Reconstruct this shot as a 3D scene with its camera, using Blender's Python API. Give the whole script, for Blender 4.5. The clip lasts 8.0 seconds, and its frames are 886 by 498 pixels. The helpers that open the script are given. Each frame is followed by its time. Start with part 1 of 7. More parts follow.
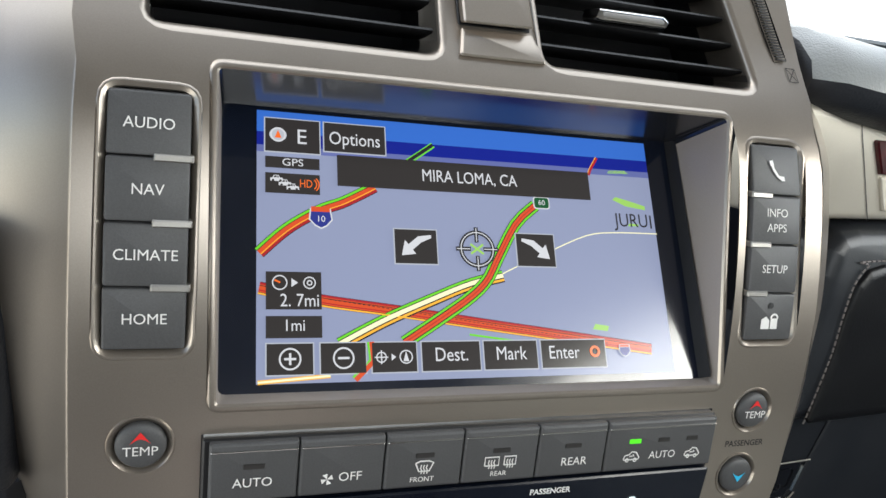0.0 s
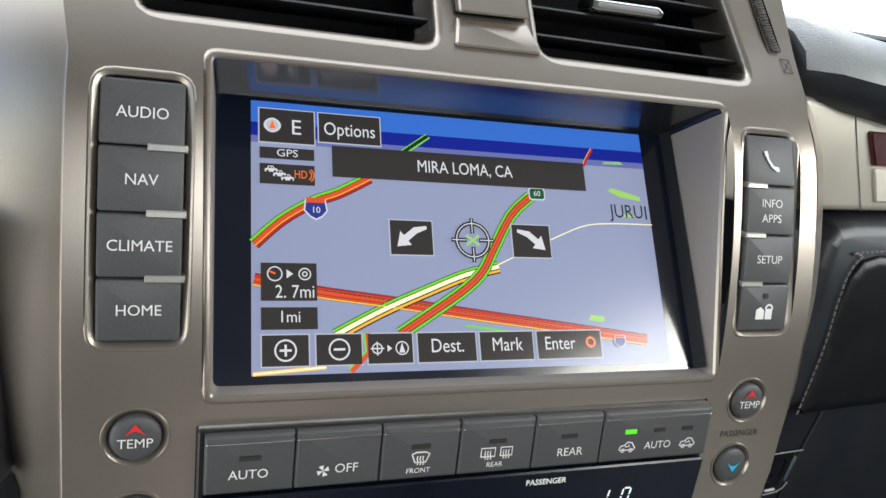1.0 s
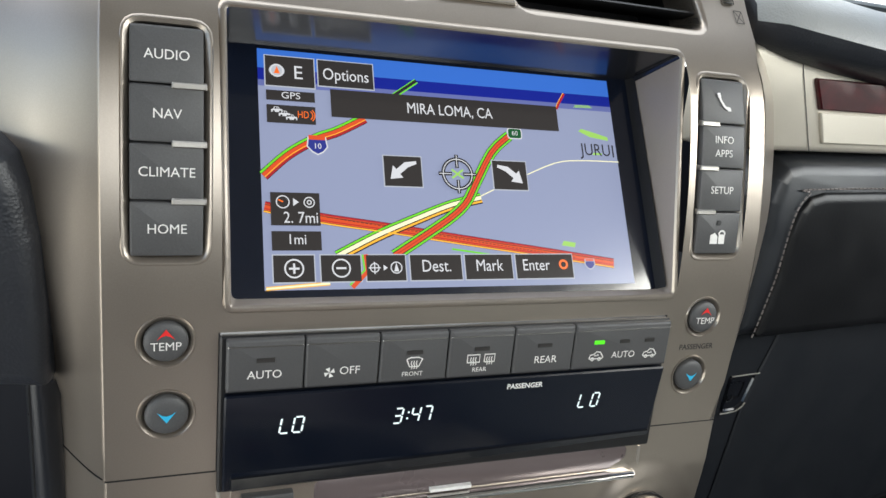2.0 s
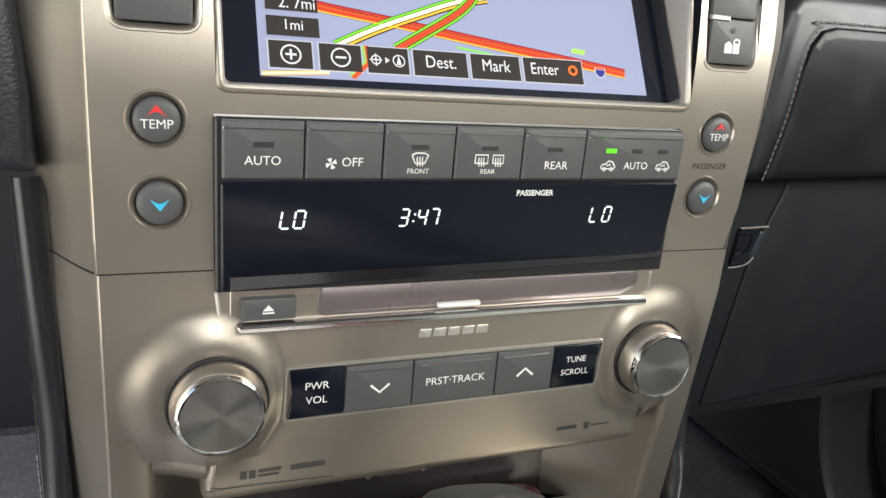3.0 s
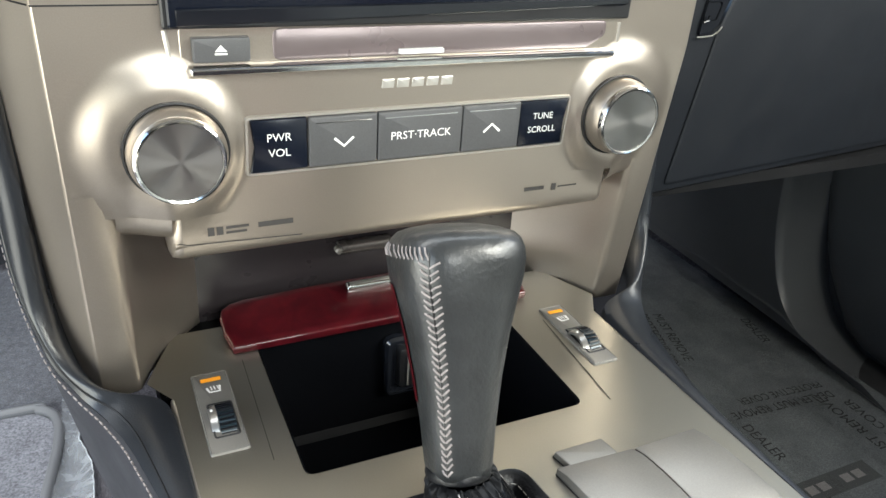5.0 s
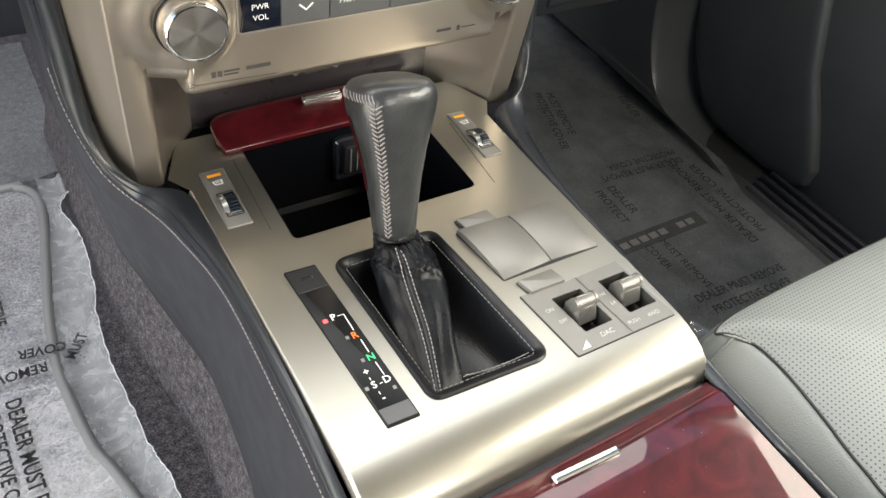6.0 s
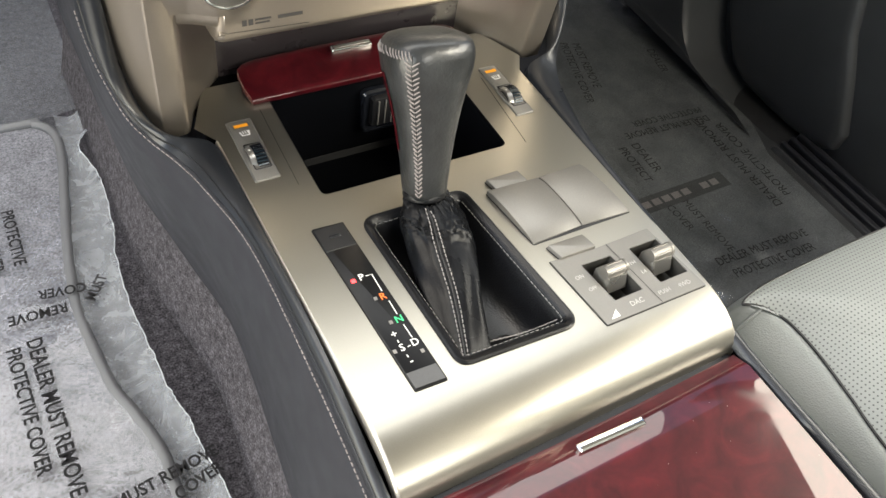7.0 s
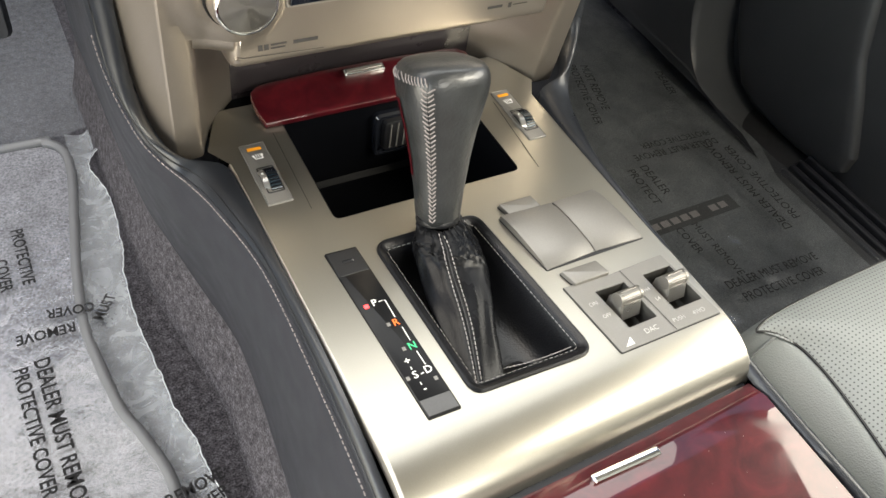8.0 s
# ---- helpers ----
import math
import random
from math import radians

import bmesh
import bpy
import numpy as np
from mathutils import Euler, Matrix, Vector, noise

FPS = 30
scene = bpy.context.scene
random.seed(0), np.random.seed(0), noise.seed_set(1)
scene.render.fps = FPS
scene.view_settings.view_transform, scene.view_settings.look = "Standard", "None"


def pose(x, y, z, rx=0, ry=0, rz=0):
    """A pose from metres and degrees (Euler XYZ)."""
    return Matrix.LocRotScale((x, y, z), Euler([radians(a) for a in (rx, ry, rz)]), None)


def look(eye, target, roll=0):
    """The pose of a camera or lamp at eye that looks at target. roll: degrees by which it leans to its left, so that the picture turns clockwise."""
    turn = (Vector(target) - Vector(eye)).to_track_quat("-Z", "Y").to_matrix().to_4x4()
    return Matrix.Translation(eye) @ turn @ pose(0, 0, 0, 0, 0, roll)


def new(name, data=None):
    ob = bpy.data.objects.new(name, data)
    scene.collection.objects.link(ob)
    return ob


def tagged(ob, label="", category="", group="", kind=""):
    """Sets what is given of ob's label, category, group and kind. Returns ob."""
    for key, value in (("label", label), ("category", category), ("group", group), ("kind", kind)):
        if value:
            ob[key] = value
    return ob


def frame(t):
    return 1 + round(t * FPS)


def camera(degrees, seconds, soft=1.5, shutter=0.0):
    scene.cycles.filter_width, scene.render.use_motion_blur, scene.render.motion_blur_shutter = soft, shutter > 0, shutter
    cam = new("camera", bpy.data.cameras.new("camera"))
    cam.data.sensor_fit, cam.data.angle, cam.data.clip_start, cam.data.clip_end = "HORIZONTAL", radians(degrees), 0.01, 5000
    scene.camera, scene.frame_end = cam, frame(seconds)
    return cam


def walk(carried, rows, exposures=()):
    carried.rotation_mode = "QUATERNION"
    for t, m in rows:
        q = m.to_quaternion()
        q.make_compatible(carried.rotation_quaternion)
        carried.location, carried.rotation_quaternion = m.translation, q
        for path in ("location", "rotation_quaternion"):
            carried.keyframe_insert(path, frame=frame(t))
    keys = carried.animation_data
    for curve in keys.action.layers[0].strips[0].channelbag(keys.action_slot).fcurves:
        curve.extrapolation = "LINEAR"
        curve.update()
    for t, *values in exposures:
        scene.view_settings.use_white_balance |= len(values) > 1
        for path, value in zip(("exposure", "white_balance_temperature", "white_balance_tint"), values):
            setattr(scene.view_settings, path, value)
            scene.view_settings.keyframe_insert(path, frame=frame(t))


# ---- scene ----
cam = camera(61.3, 8.0)
PATH = [
    (0, (-0.123, -0.263, 0.789), (0.539, 1.576, 0.364), 6.1),
    (0.5, (-0.123, -0.263, 0.788), (0.546, 1.573, 0.361), 6.1),
    (1, (-0.124, -0.262, 0.787), (0.558, 1.567, 0.351), 6.1),
    (1.2, (-0.124, -0.263, 0.786), (0.562, 1.562, 0.341), 6.0),
    (2.3, (-0.143, -0.31, 0.76), (0.596, 1.474, 0.237), 5.5),
    (2.5, (-0.143, -0.305, 0.739), (0.602, 1.471, 0.198), 5.3),
    (3, (-0.142, -0.306, 0.697), (0.609, 1.457, 0.121), 4.9),
    (3.5, (-0.14, -0.309, 0.671), (0.6, 1.45, 0.072), 4.3),
    (4, (-0.137, -0.308, 0.668), (0.589, 1.453, 0.057), 3.6),
    (4.5, (-0.139, -0.308, 0.668), (0.59, 1.442, 0.032), 3.5),
    (4.6, (-0.1406, -0.3076, 0.6666), (0.6018, 1.426, 0.0016), 3.7),
    (4.7, (-0.1402, -0.3062, 0.6672), (0.6046, 1.398, -0.0688), 4.2),
    (4.8, (-0.1388, -0.3098, 0.6598), (0.6134, 1.361, -0.1412), 4.0),
    (4.9, (-0.1394, -0.3134, 0.6544), (0.6322, 1.315, -0.2136), 4.0),
    (5, (-0.143, -0.318, 0.649), (0.656, 1.265, -0.277), 4.2),
    (5.2, (-0.146, -0.325, 0.649), (0.685, 1.138, -0.433), 4.9),
    (6.3, (-0.238, -0.428, 0.798), (0.625, 0.621, -0.67), 11.7),
    (6.5, (-0.242, -0.412, 0.794), (0.604, 0.616, -0.699), 12.5),
    (7, (-0.221, -0.393, 0.771), (0.583, 0.625, -0.751), 12.5),
    (7.5, (-0.224, -0.392, 0.769), (0.567, 0.619, -0.765), 12.6),
    (8, (-0.224, -0.385, 0.772), (0.585, 0.67, -0.723), 12.3),
]
EXPOSURES = [(0.0, 0.51, 6450, 6), (1.2, 0.51, 6450, 6), (2.5, 0.77, 6700, 6), (3.0, 1.08, 6900, 6), (3.5, 1.36, 6800, 3), (4.0, 1.48, 6750, 3), (4.6, 1.58, 6700, 3), (4.9, 1.84, 6650, 3), (5.2, 1.86, 6700, 4), (6.3, 1.68, 7350, 6), (8.0, 1.72, 7350, 6)]
walk(cam, [(t, look(eye, target, roll)) for t, eye, target, roll in PATH], EXPOSURES)

# ---- light: daylight through the windscreen, the open driver's door and the side window, plus added rear lamps ----
world = bpy.data.worlds.new("sky")
scene.world = world
world.use_nodes = True
wn = world.node_tree.nodes
sky = wn.new("ShaderNodeTexSky")
sky.sky_type, sky.sun_disc = "NISHITA", False
sky.sun_elevation, sky.sun_rotation = radians(55), radians(-60)
world.node_tree.links.new(sky.outputs[0], wn["Background"].inputs[0])
wn["Background"].inputs[1].default_value = 0.14


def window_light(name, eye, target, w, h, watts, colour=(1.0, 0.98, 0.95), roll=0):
    """An area lamp in place of sky light, set near one opening of the car."""
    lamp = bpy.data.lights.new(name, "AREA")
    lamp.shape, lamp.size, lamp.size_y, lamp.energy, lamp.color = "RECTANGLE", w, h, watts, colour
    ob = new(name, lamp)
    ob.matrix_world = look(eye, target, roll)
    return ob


window_light("windscreen_light", (0.0, 0.36, 1.14), (0.0, -0.05, 0.52), 1.45, 0.88, 6.8, (0.97, 0.985, 1.0))
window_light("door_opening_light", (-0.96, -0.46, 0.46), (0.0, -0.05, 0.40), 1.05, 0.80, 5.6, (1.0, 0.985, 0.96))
window_light("side_window_light", (0.86, -0.56, 1.03), (0.0, -0.56, 0.52), 0.92, 0.42, 5.2, (1.0, 0.98, 0.95), roll=-14)
# Set inside the cabin so its glare falls on the display's lower corner.
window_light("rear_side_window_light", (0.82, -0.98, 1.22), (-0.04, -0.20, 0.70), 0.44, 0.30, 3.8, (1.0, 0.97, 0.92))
# Unseen source, added to brighten the fascia and footwells from behind.
window_light("rear_fill_light", (0.20, -1.55, 1.12), (0.0, 0.0, 0.45), 0.84, 0.42, 5.5, (1.0, 0.985, 0.97))


# ---- materials ----
def shader(name, base, rough=0.5, metal=0.0, grain=0.0, scale=400.0, bump=0.0, bump_scale=600.0, tint=0.0, tint_scale=8.0, coat=0.0, spec=0.5, voronoi=False, stretch=(1, 1, 1)):
    """A principled surface with variation at two scales and fine relief."""
    m = bpy.data.materials.new(name)
    m.use_nodes = True
    nt = m.node_tree
    b = nt.nodes["Principled BSDF"]
    b.inputs["Base Color"].default_value = (*base, 1)
    b.inputs["Roughness"].default_value, b.inputs["Metallic"].default_value = rough, metal
    b.inputs["Coat Weight"].default_value, b.inputs["Coat Roughness"].default_value = coat, 0.06
    b.inputs["Specular IOR Level"].default_value = spec
    co = nt.nodes.new("ShaderNodeTexCoord")
    mp = nt.nodes.new("ShaderNodeMapping")
    mp.inputs["Scale"].default_value = stretch
    nt.links.new(co.outputs["Object"], mp.inputs["Vector"])

    def noisy(sc, detail=3.0):
        n = nt.nodes.new("ShaderNodeTexNoise")
        n.inputs["Scale"].default_value, n.inputs["Detail"].default_value = sc, detail
        nt.links.new(mp.outputs[0], n.inputs["Vector"])
        return n.outputs["Fac"]

    colour = None
    for amount, sc in ((tint, tint_scale), (grain, scale)):
        if amount:
            mix = nt.nodes.new("ShaderNodeMix")
            mix.data_type, mix.blend_type = "RGBA", "MULTIPLY"
            mix.inputs[0].default_value = 1.0
            ramp = nt.nodes.new("ShaderNodeMapRange")
            ramp.inputs["From Min"].default_value, ramp.inputs["From Max"].default_value = 0.3, 0.7
            ramp.inputs["To Min"].default_value, ramp.inputs["To Max"].default_value = 1 - amount, 1 + amount
            nt.links.new(noisy(sc), ramp.inputs["Value"])
            if colour is None:
                mix.inputs[6].default_value = (*base, 1)
            else:
                nt.links.new(colour, mix.inputs[6])
            nt.links.new(ramp.outputs[0], mix.inputs[7])
            colour = mix.outputs[2]
    if colour is not None:
        nt.links.new(colour, b.inputs["Base Color"])
    wear = 0.012 if metal > 0.5 else 0.05
    rr = nt.nodes.new("ShaderNodeMapRange")
    rr.inputs["From Min"].default_value, rr.inputs["From Max"].default_value = 0.3, 0.7
    rr.inputs["To Min"].default_value, rr.inputs["To Max"].default_value = max(rough - wear, 0.02), min(rough + wear, 1)
    nt.links.new(noisy(45.0), rr.inputs["Value"])
    nt.links.new(rr.outputs[0], b.inputs["Roughness"])
    if bump:
        bp = nt.nodes.new("ShaderNodeBump")
        bp.inputs["Strength"].default_value, bp.inputs["Distance"].default_value = bump, 0.0006
        if voronoi:
            v = nt.nodes.new("ShaderNodeTexVoronoi")
            v.inputs["Scale"].default_value = bump_scale
            nt.links.new(mp.outputs[0], v.inputs["Vector"])
            nt.links.new(v.outputs["Distance"], bp.inputs["Height"])
        else:
            nt.links.new(noisy(bump_scale, 4.0), bp.inputs["Height"])
        nt.links.new(bp.outputs[0], b.inputs["Normal"])
    return m


def glow(name, base, strength, rough=0.3):
    """A surface that gives off its own light: a lit mark or a part of the display."""
    m = bpy.data.materials.new(name)
    m.use_nodes = True
    b = m.node_tree.nodes["Principled BSDF"]
    b.inputs["Base Color"].default_value = (*[c * 0.15 for c in base], 1)
    b.inputs["Emission Color"].default_value = (*base, 1)
    b.inputs["Emission Strength"].default_value = 0.86 * strength
    b.inputs["Roughness"].default_value = rough
    return m


M_TRIM = shader("champagne_metallic_paint", (0.392, 0.344, 0.294), 0.33, 0.84, grain=0.04, scale=1800, tint=0.03)
M_TRIM_EDGE = shader("satin_silver_trim", (0.53, 0.50, 0.455), 0.40, 0.85, grain=0.03, scale=1800)
M_TAB = shader("satin_grey_tab", (0.34, 0.325, 0.30), 0.42, 0.8, grain=0.04, scale=1800)
# Less metallic copy of the trim paint that brightens the display's side reveal.
M_TRIM_LIT = shader("champagne_paint_lit", (0.34, 0.300, 0.268), 0.45, 0.25, grain=0.04, scale=1800, tint=0.03)
M_RECESS = shader("brown_black_plastic", (0.020, 0.0165, 0.018), 0.30, tint=0.06)
M_LATCH = shader("dark_satin_latch", (0.075, 0.066, 0.062), 0.30, 0.5, grain=0.05, scale=1500)
M_PLATE = shader("satin_champagne_plate", (0.328, 0.310, 0.270), 0.32, 0.9, grain=0.03, scale=1500, tint=0.02)
M_KEY = shader("dark_grey_key_plastic", (0.068, 0.068, 0.070), 0.5, 0.0, grain=0.12, scale=1800, bump=0.1, bump_scale=1500, tint=0.06)
M_SWITCH = shader("grey_metallic_switch_plastic", (0.20, 0.19, 0.175), 0.42, 0.5, grain=0.06, scale=1500, tint=0.03)
M_BLACK = shader("matt_black_plastic", (0.007, 0.007, 0.008), 0.45, bump=0.08, bump_scale=1200, tint=0.1)
M_GLOSS = shader("glossy_black_plastic", (0.008, 0.009, 0.012), 0.12, tint=0.05, coat=0.4)
M_DISPLAY = shader("black_display_glass", (0.006, 0.009, 0.019), 0.16, coat=0.5)
M_INDICATOR = shader("smoked_black_panel", (0.004, 0.0042, 0.005), 0.35, spec=0.25)
M_CLOCK = shader("deep_black_clock_glass", (0.004, 0.006, 0.012), 0.20, spec=0.3)
M_HOOD = shader("satin_black_hood", (0.010, 0.011, 0.014), 0.19, spec=0.6)
M_CHROME = shader("chrome", (0.80, 0.79, 0.77), 0.10, 1.0, grain=0.02)
M_LEATHER = shader("black_leather", (0.007, 0.0073, 0.0085), 0.33, spec=0.28, bump=0.10, bump_scale=900, tint=0.15, tint_scale=30, voronoi=True)
M_LEATHER_SMOOTH = shader("smooth_black_leather", (0.014, 0.016, 0.020), 0.32, spec=0.5, bump=0.09, bump_scale=1100, tint=0.12, tint_scale=30, voronoi=True)
# A little lighter than the other black leathers, with random tone.
M_KNOB = shader("black_knob_leather", (0.020, 0.0212, 0.0222), 0.36, bump=0.45, bump_scale=420, tint=0.25, tint_scale=70, coat=0.12)
M_WELL = shader("dark_grey_well_plastic", (0.075, 0.072, 0.066), 0.45, 0.2)
# Near-zero base holds recess linings dark where the lamps still reach them.
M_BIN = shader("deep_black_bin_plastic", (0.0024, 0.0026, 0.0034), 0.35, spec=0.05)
M_SILVER = shader("silver_switch_paint", (0.46, 0.45, 0.43), 0.28, 0.9, grain=0.05, scale=1500)
M_SEAT = shader("dark_grey_seat_leather", (0.18, 0.193, 0.188), 0.45, bump=0.3, bump_scale=800, tint=0.08, voronoi=True)
# Daylight on the black pad's top is put into this paler copy.
M_PAD_LIT = shader("grained_dash_pad_lit", (0.24, 0.25, 0.25), 0.36, bump=0.35, bump_scale=850, tint=0.1, voronoi=True)
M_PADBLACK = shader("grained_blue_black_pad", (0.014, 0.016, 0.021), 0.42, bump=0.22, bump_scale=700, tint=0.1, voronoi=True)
M_SATIN = shader("pale_satin_trim", (0.60, 0.56, 0.48), 0.38, 0.45, grain=0.03, scale=1800)
M_PANEL = shader("dark_grey_panel_plastic", (0.022, 0.0228, 0.028), 0.46, spec=0.3, bump=0.15, bump_scale=1400, tint=0.06)
M_KNEE = shader("blue_black_dash_plastic", (0.0075, 0.0092, 0.0128), 0.5, spec=0.3, bump=0.2, bump_scale=900, tint=0.1)
M_DOOR = shader("brown_black_door_plastic", (0.062, 0.064, 0.068), 0.42, bump=0.2, bump_scale=900, tint=0.1)
M_THREAD = shader("pale_thread", (0.21, 0.185, 0.18), 0.8, grain=0.15)
M_SEAM_THREAD = shader("pale_gaiter_thread", (0.28, 0.26, 0.255), 0.8, grain=0.15)
M_DARK_THREAD = shader("grey_thread", (0.19, 0.185, 0.18), 0.8, grain=0.15)
M_CARPET = shader("grey_carpet", (0.056, 0.052, 0.058), 0.95, grain=0.7, scale=520, bump=1.0, bump_scale=500, tint=0.45, tint_scale=130, spec=0.15)
M_MAT = shader("pale_grey_floor_mat_pile", (0.192, 0.184, 0.194), 0.95, grain=0.45, scale=420, bump=0.9, bump_scale=600, tint=0.15, tint_scale=40, spec=0.2)
M_RUBBER = shader("dark_rubber", (0.02, 0.02, 0.022), 0.6, bump=0.2)
M_WHITE = shader("white_print", (0.74, 0.73, 0.71), 0.55, grain=0.05)
M_GREYPRINT = shader("dark_print", (0.035, 0.032, 0.03), 0.6)
M_PALEPRINT = shader("pale_metal_emblem", (0.52, 0.50, 0.46), 0.35, 0.6)
M_RED = shader("red_print", (0.70, 0.02, 0.02), 0.5)
M_BLUE = shader("blue_print", (0.03, 0.42, 0.68), 0.5)
M_ORANGE = shader("orange_print", (0.85, 0.33, 0.02), 0.5)
M_GAITER = shader("creased_black_leather", (0.0045, 0.0047, 0.0055), 0.27, spec=0.14, bump=0.07, bump_scale=900, tint=0.12, tint_scale=40, voronoi=True)
M_LINER = shader("grained_black_liner_leather", (0.009, 0.0093, 0.0108), 0.34, spec=0.35, bump=0.22, bump_scale=800, tint=0.15, tint_scale=60, voronoi=True)
M_BINDING = shader("grey_mat_binding", (0.12, 0.12, 0.125), 0.55, bump=0.3, bump_scale=500)
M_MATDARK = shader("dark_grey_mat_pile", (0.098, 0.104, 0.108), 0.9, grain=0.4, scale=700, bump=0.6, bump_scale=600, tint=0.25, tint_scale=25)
M_INK = shader("black_ink", (0.020, 0.019, 0.020), 0.8, spec=0.1)
M_HEADLINER = shader("grey_headliner_cloth", (0.15, 0.146, 0.14), 0.95, bump=0.3, bump_scale=500, tint=0.05)


def wood_material():
    """Polished red burl veneer under clear lacquer."""
    m = shader("polished_red_burl_wood", (0.14, 0.012, 0.010), 0.40, coat=1.0)
    nt = m.node_tree
    b = nt.nodes["Principled BSDF"]
    b.inputs["Coat Roughness"].default_value = 0.025
    b.inputs["Specular IOR Level"].default_value = 0.15
    co = nt.nodes.new("ShaderNodeTexCoord")
    n1, n2 = nt.nodes.new("ShaderNodeTexNoise"), nt.nodes.new("ShaderNodeTexNoise")
    n1.inputs["Scale"].default_value, n1.inputs["Detail"].default_value, n1.inputs["Distortion"].default_value = 28, 6, 2.2
    n2.inputs["Scale"].default_value, n2.inputs["Detail"].default_value = 260, 4
    ramp = nt.nodes.new("ShaderNodeValToRGB")
    ramp.color_ramp.elements[0].position, ramp.color_ramp.elements[0].color = 0.3, (0.034, 0.0022, 0.0046, 1)
    ramp.color_ramp.elements[1].position, ramp.color_ramp.elements[1].color = 0.7, (0.086, 0.0062, 0.0102, 1)
    mix = nt.nodes.new("ShaderNodeMix")
    mix.data_type, mix.blend_type = "RGBA", "MULTIPLY"
    mix.inputs[0].default_value = 0.35
    nt.links.new(co.outputs["Object"], n1.inputs["Vector"])
    nt.links.new(co.outputs["Object"], n2.inputs["Vector"])
    nt.links.new(n1.outputs["Fac"], ramp.inputs[0])
    nt.links.new(ramp.outputs[0], mix.inputs[6])
    nt.links.new(n2.outputs["Color"], mix.inputs[7])
    nt.links.new(mix.outputs[2], b.inputs["Base Color"])
    # smeared lacquer with a few dust specks
    smear, film = nt.nodes.new("ShaderNodeTexNoise"), nt.nodes.new("ShaderNodeMapRange")
    smear.inputs["Scale"].default_value, smear.inputs["Detail"].default_value, smear.inputs["Distortion"].default_value = 19, 6, 1.4
    film.inputs["From Min"].default_value, film.inputs["From Max"].default_value = 0.46, 0.72
    film.inputs["To Min"].default_value, film.inputs["To Max"].default_value = 0.02, 0.16
    nt.links.new(co.outputs["Object"], smear.inputs["Vector"])
    nt.links.new(smear.outputs["Fac"], film.inputs["Value"])
    nt.links.new(film.outputs[0], b.inputs["Coat Roughness"])
    dust, speck, dusty = nt.nodes.new("ShaderNodeTexVoronoi"), nt.nodes.new("ShaderNodeMapRange"), nt.nodes.new("ShaderNodeMix")
    dust.inputs["Scale"].default_value = 95
    speck.inputs["From Min"].default_value, speck.inputs["From Max"].default_value = 0.018, 0.032
    speck.inputs["To Min"].default_value, speck.inputs["To Max"].default_value = 0.55, 0.0
    dusty.data_type = "RGBA"
    dusty.inputs[7].default_value = (0.45, 0.40, 0.38, 1)
    nt.links.new(co.outputs["Object"], dust.inputs["Vector"])
    nt.links.new(dust.outputs["Distance"], speck.inputs["Value"])
    nt.links.new(speck.outputs[0], dusty.inputs[0])
    nt.links.new(mix.outputs[2], dusty.inputs[6])
    nt.links.new(dusty.outputs[2], b.inputs["Base Color"])
    return m


M_WOOD = wood_material()


def spun_material():
    """Radially brushed metal: the roughness and tone change with the angle round the axis."""
    m = shader("spun_metal_cap", (0.22, 0.216, 0.21), 0.32, 1.0)
    nt = m.node_tree
    b = nt.nodes["Principled BSDF"]
    b.inputs["Anisotropic"].default_value = 0.85
    tan = nt.nodes.new("ShaderNodeTangent")
    tan.direction_type, tan.axis = "RADIAL", "Y"
    nt.links.new(tan.outputs[0], b.inputs["Tangent"])
    return m


M_SPUN = spun_material()


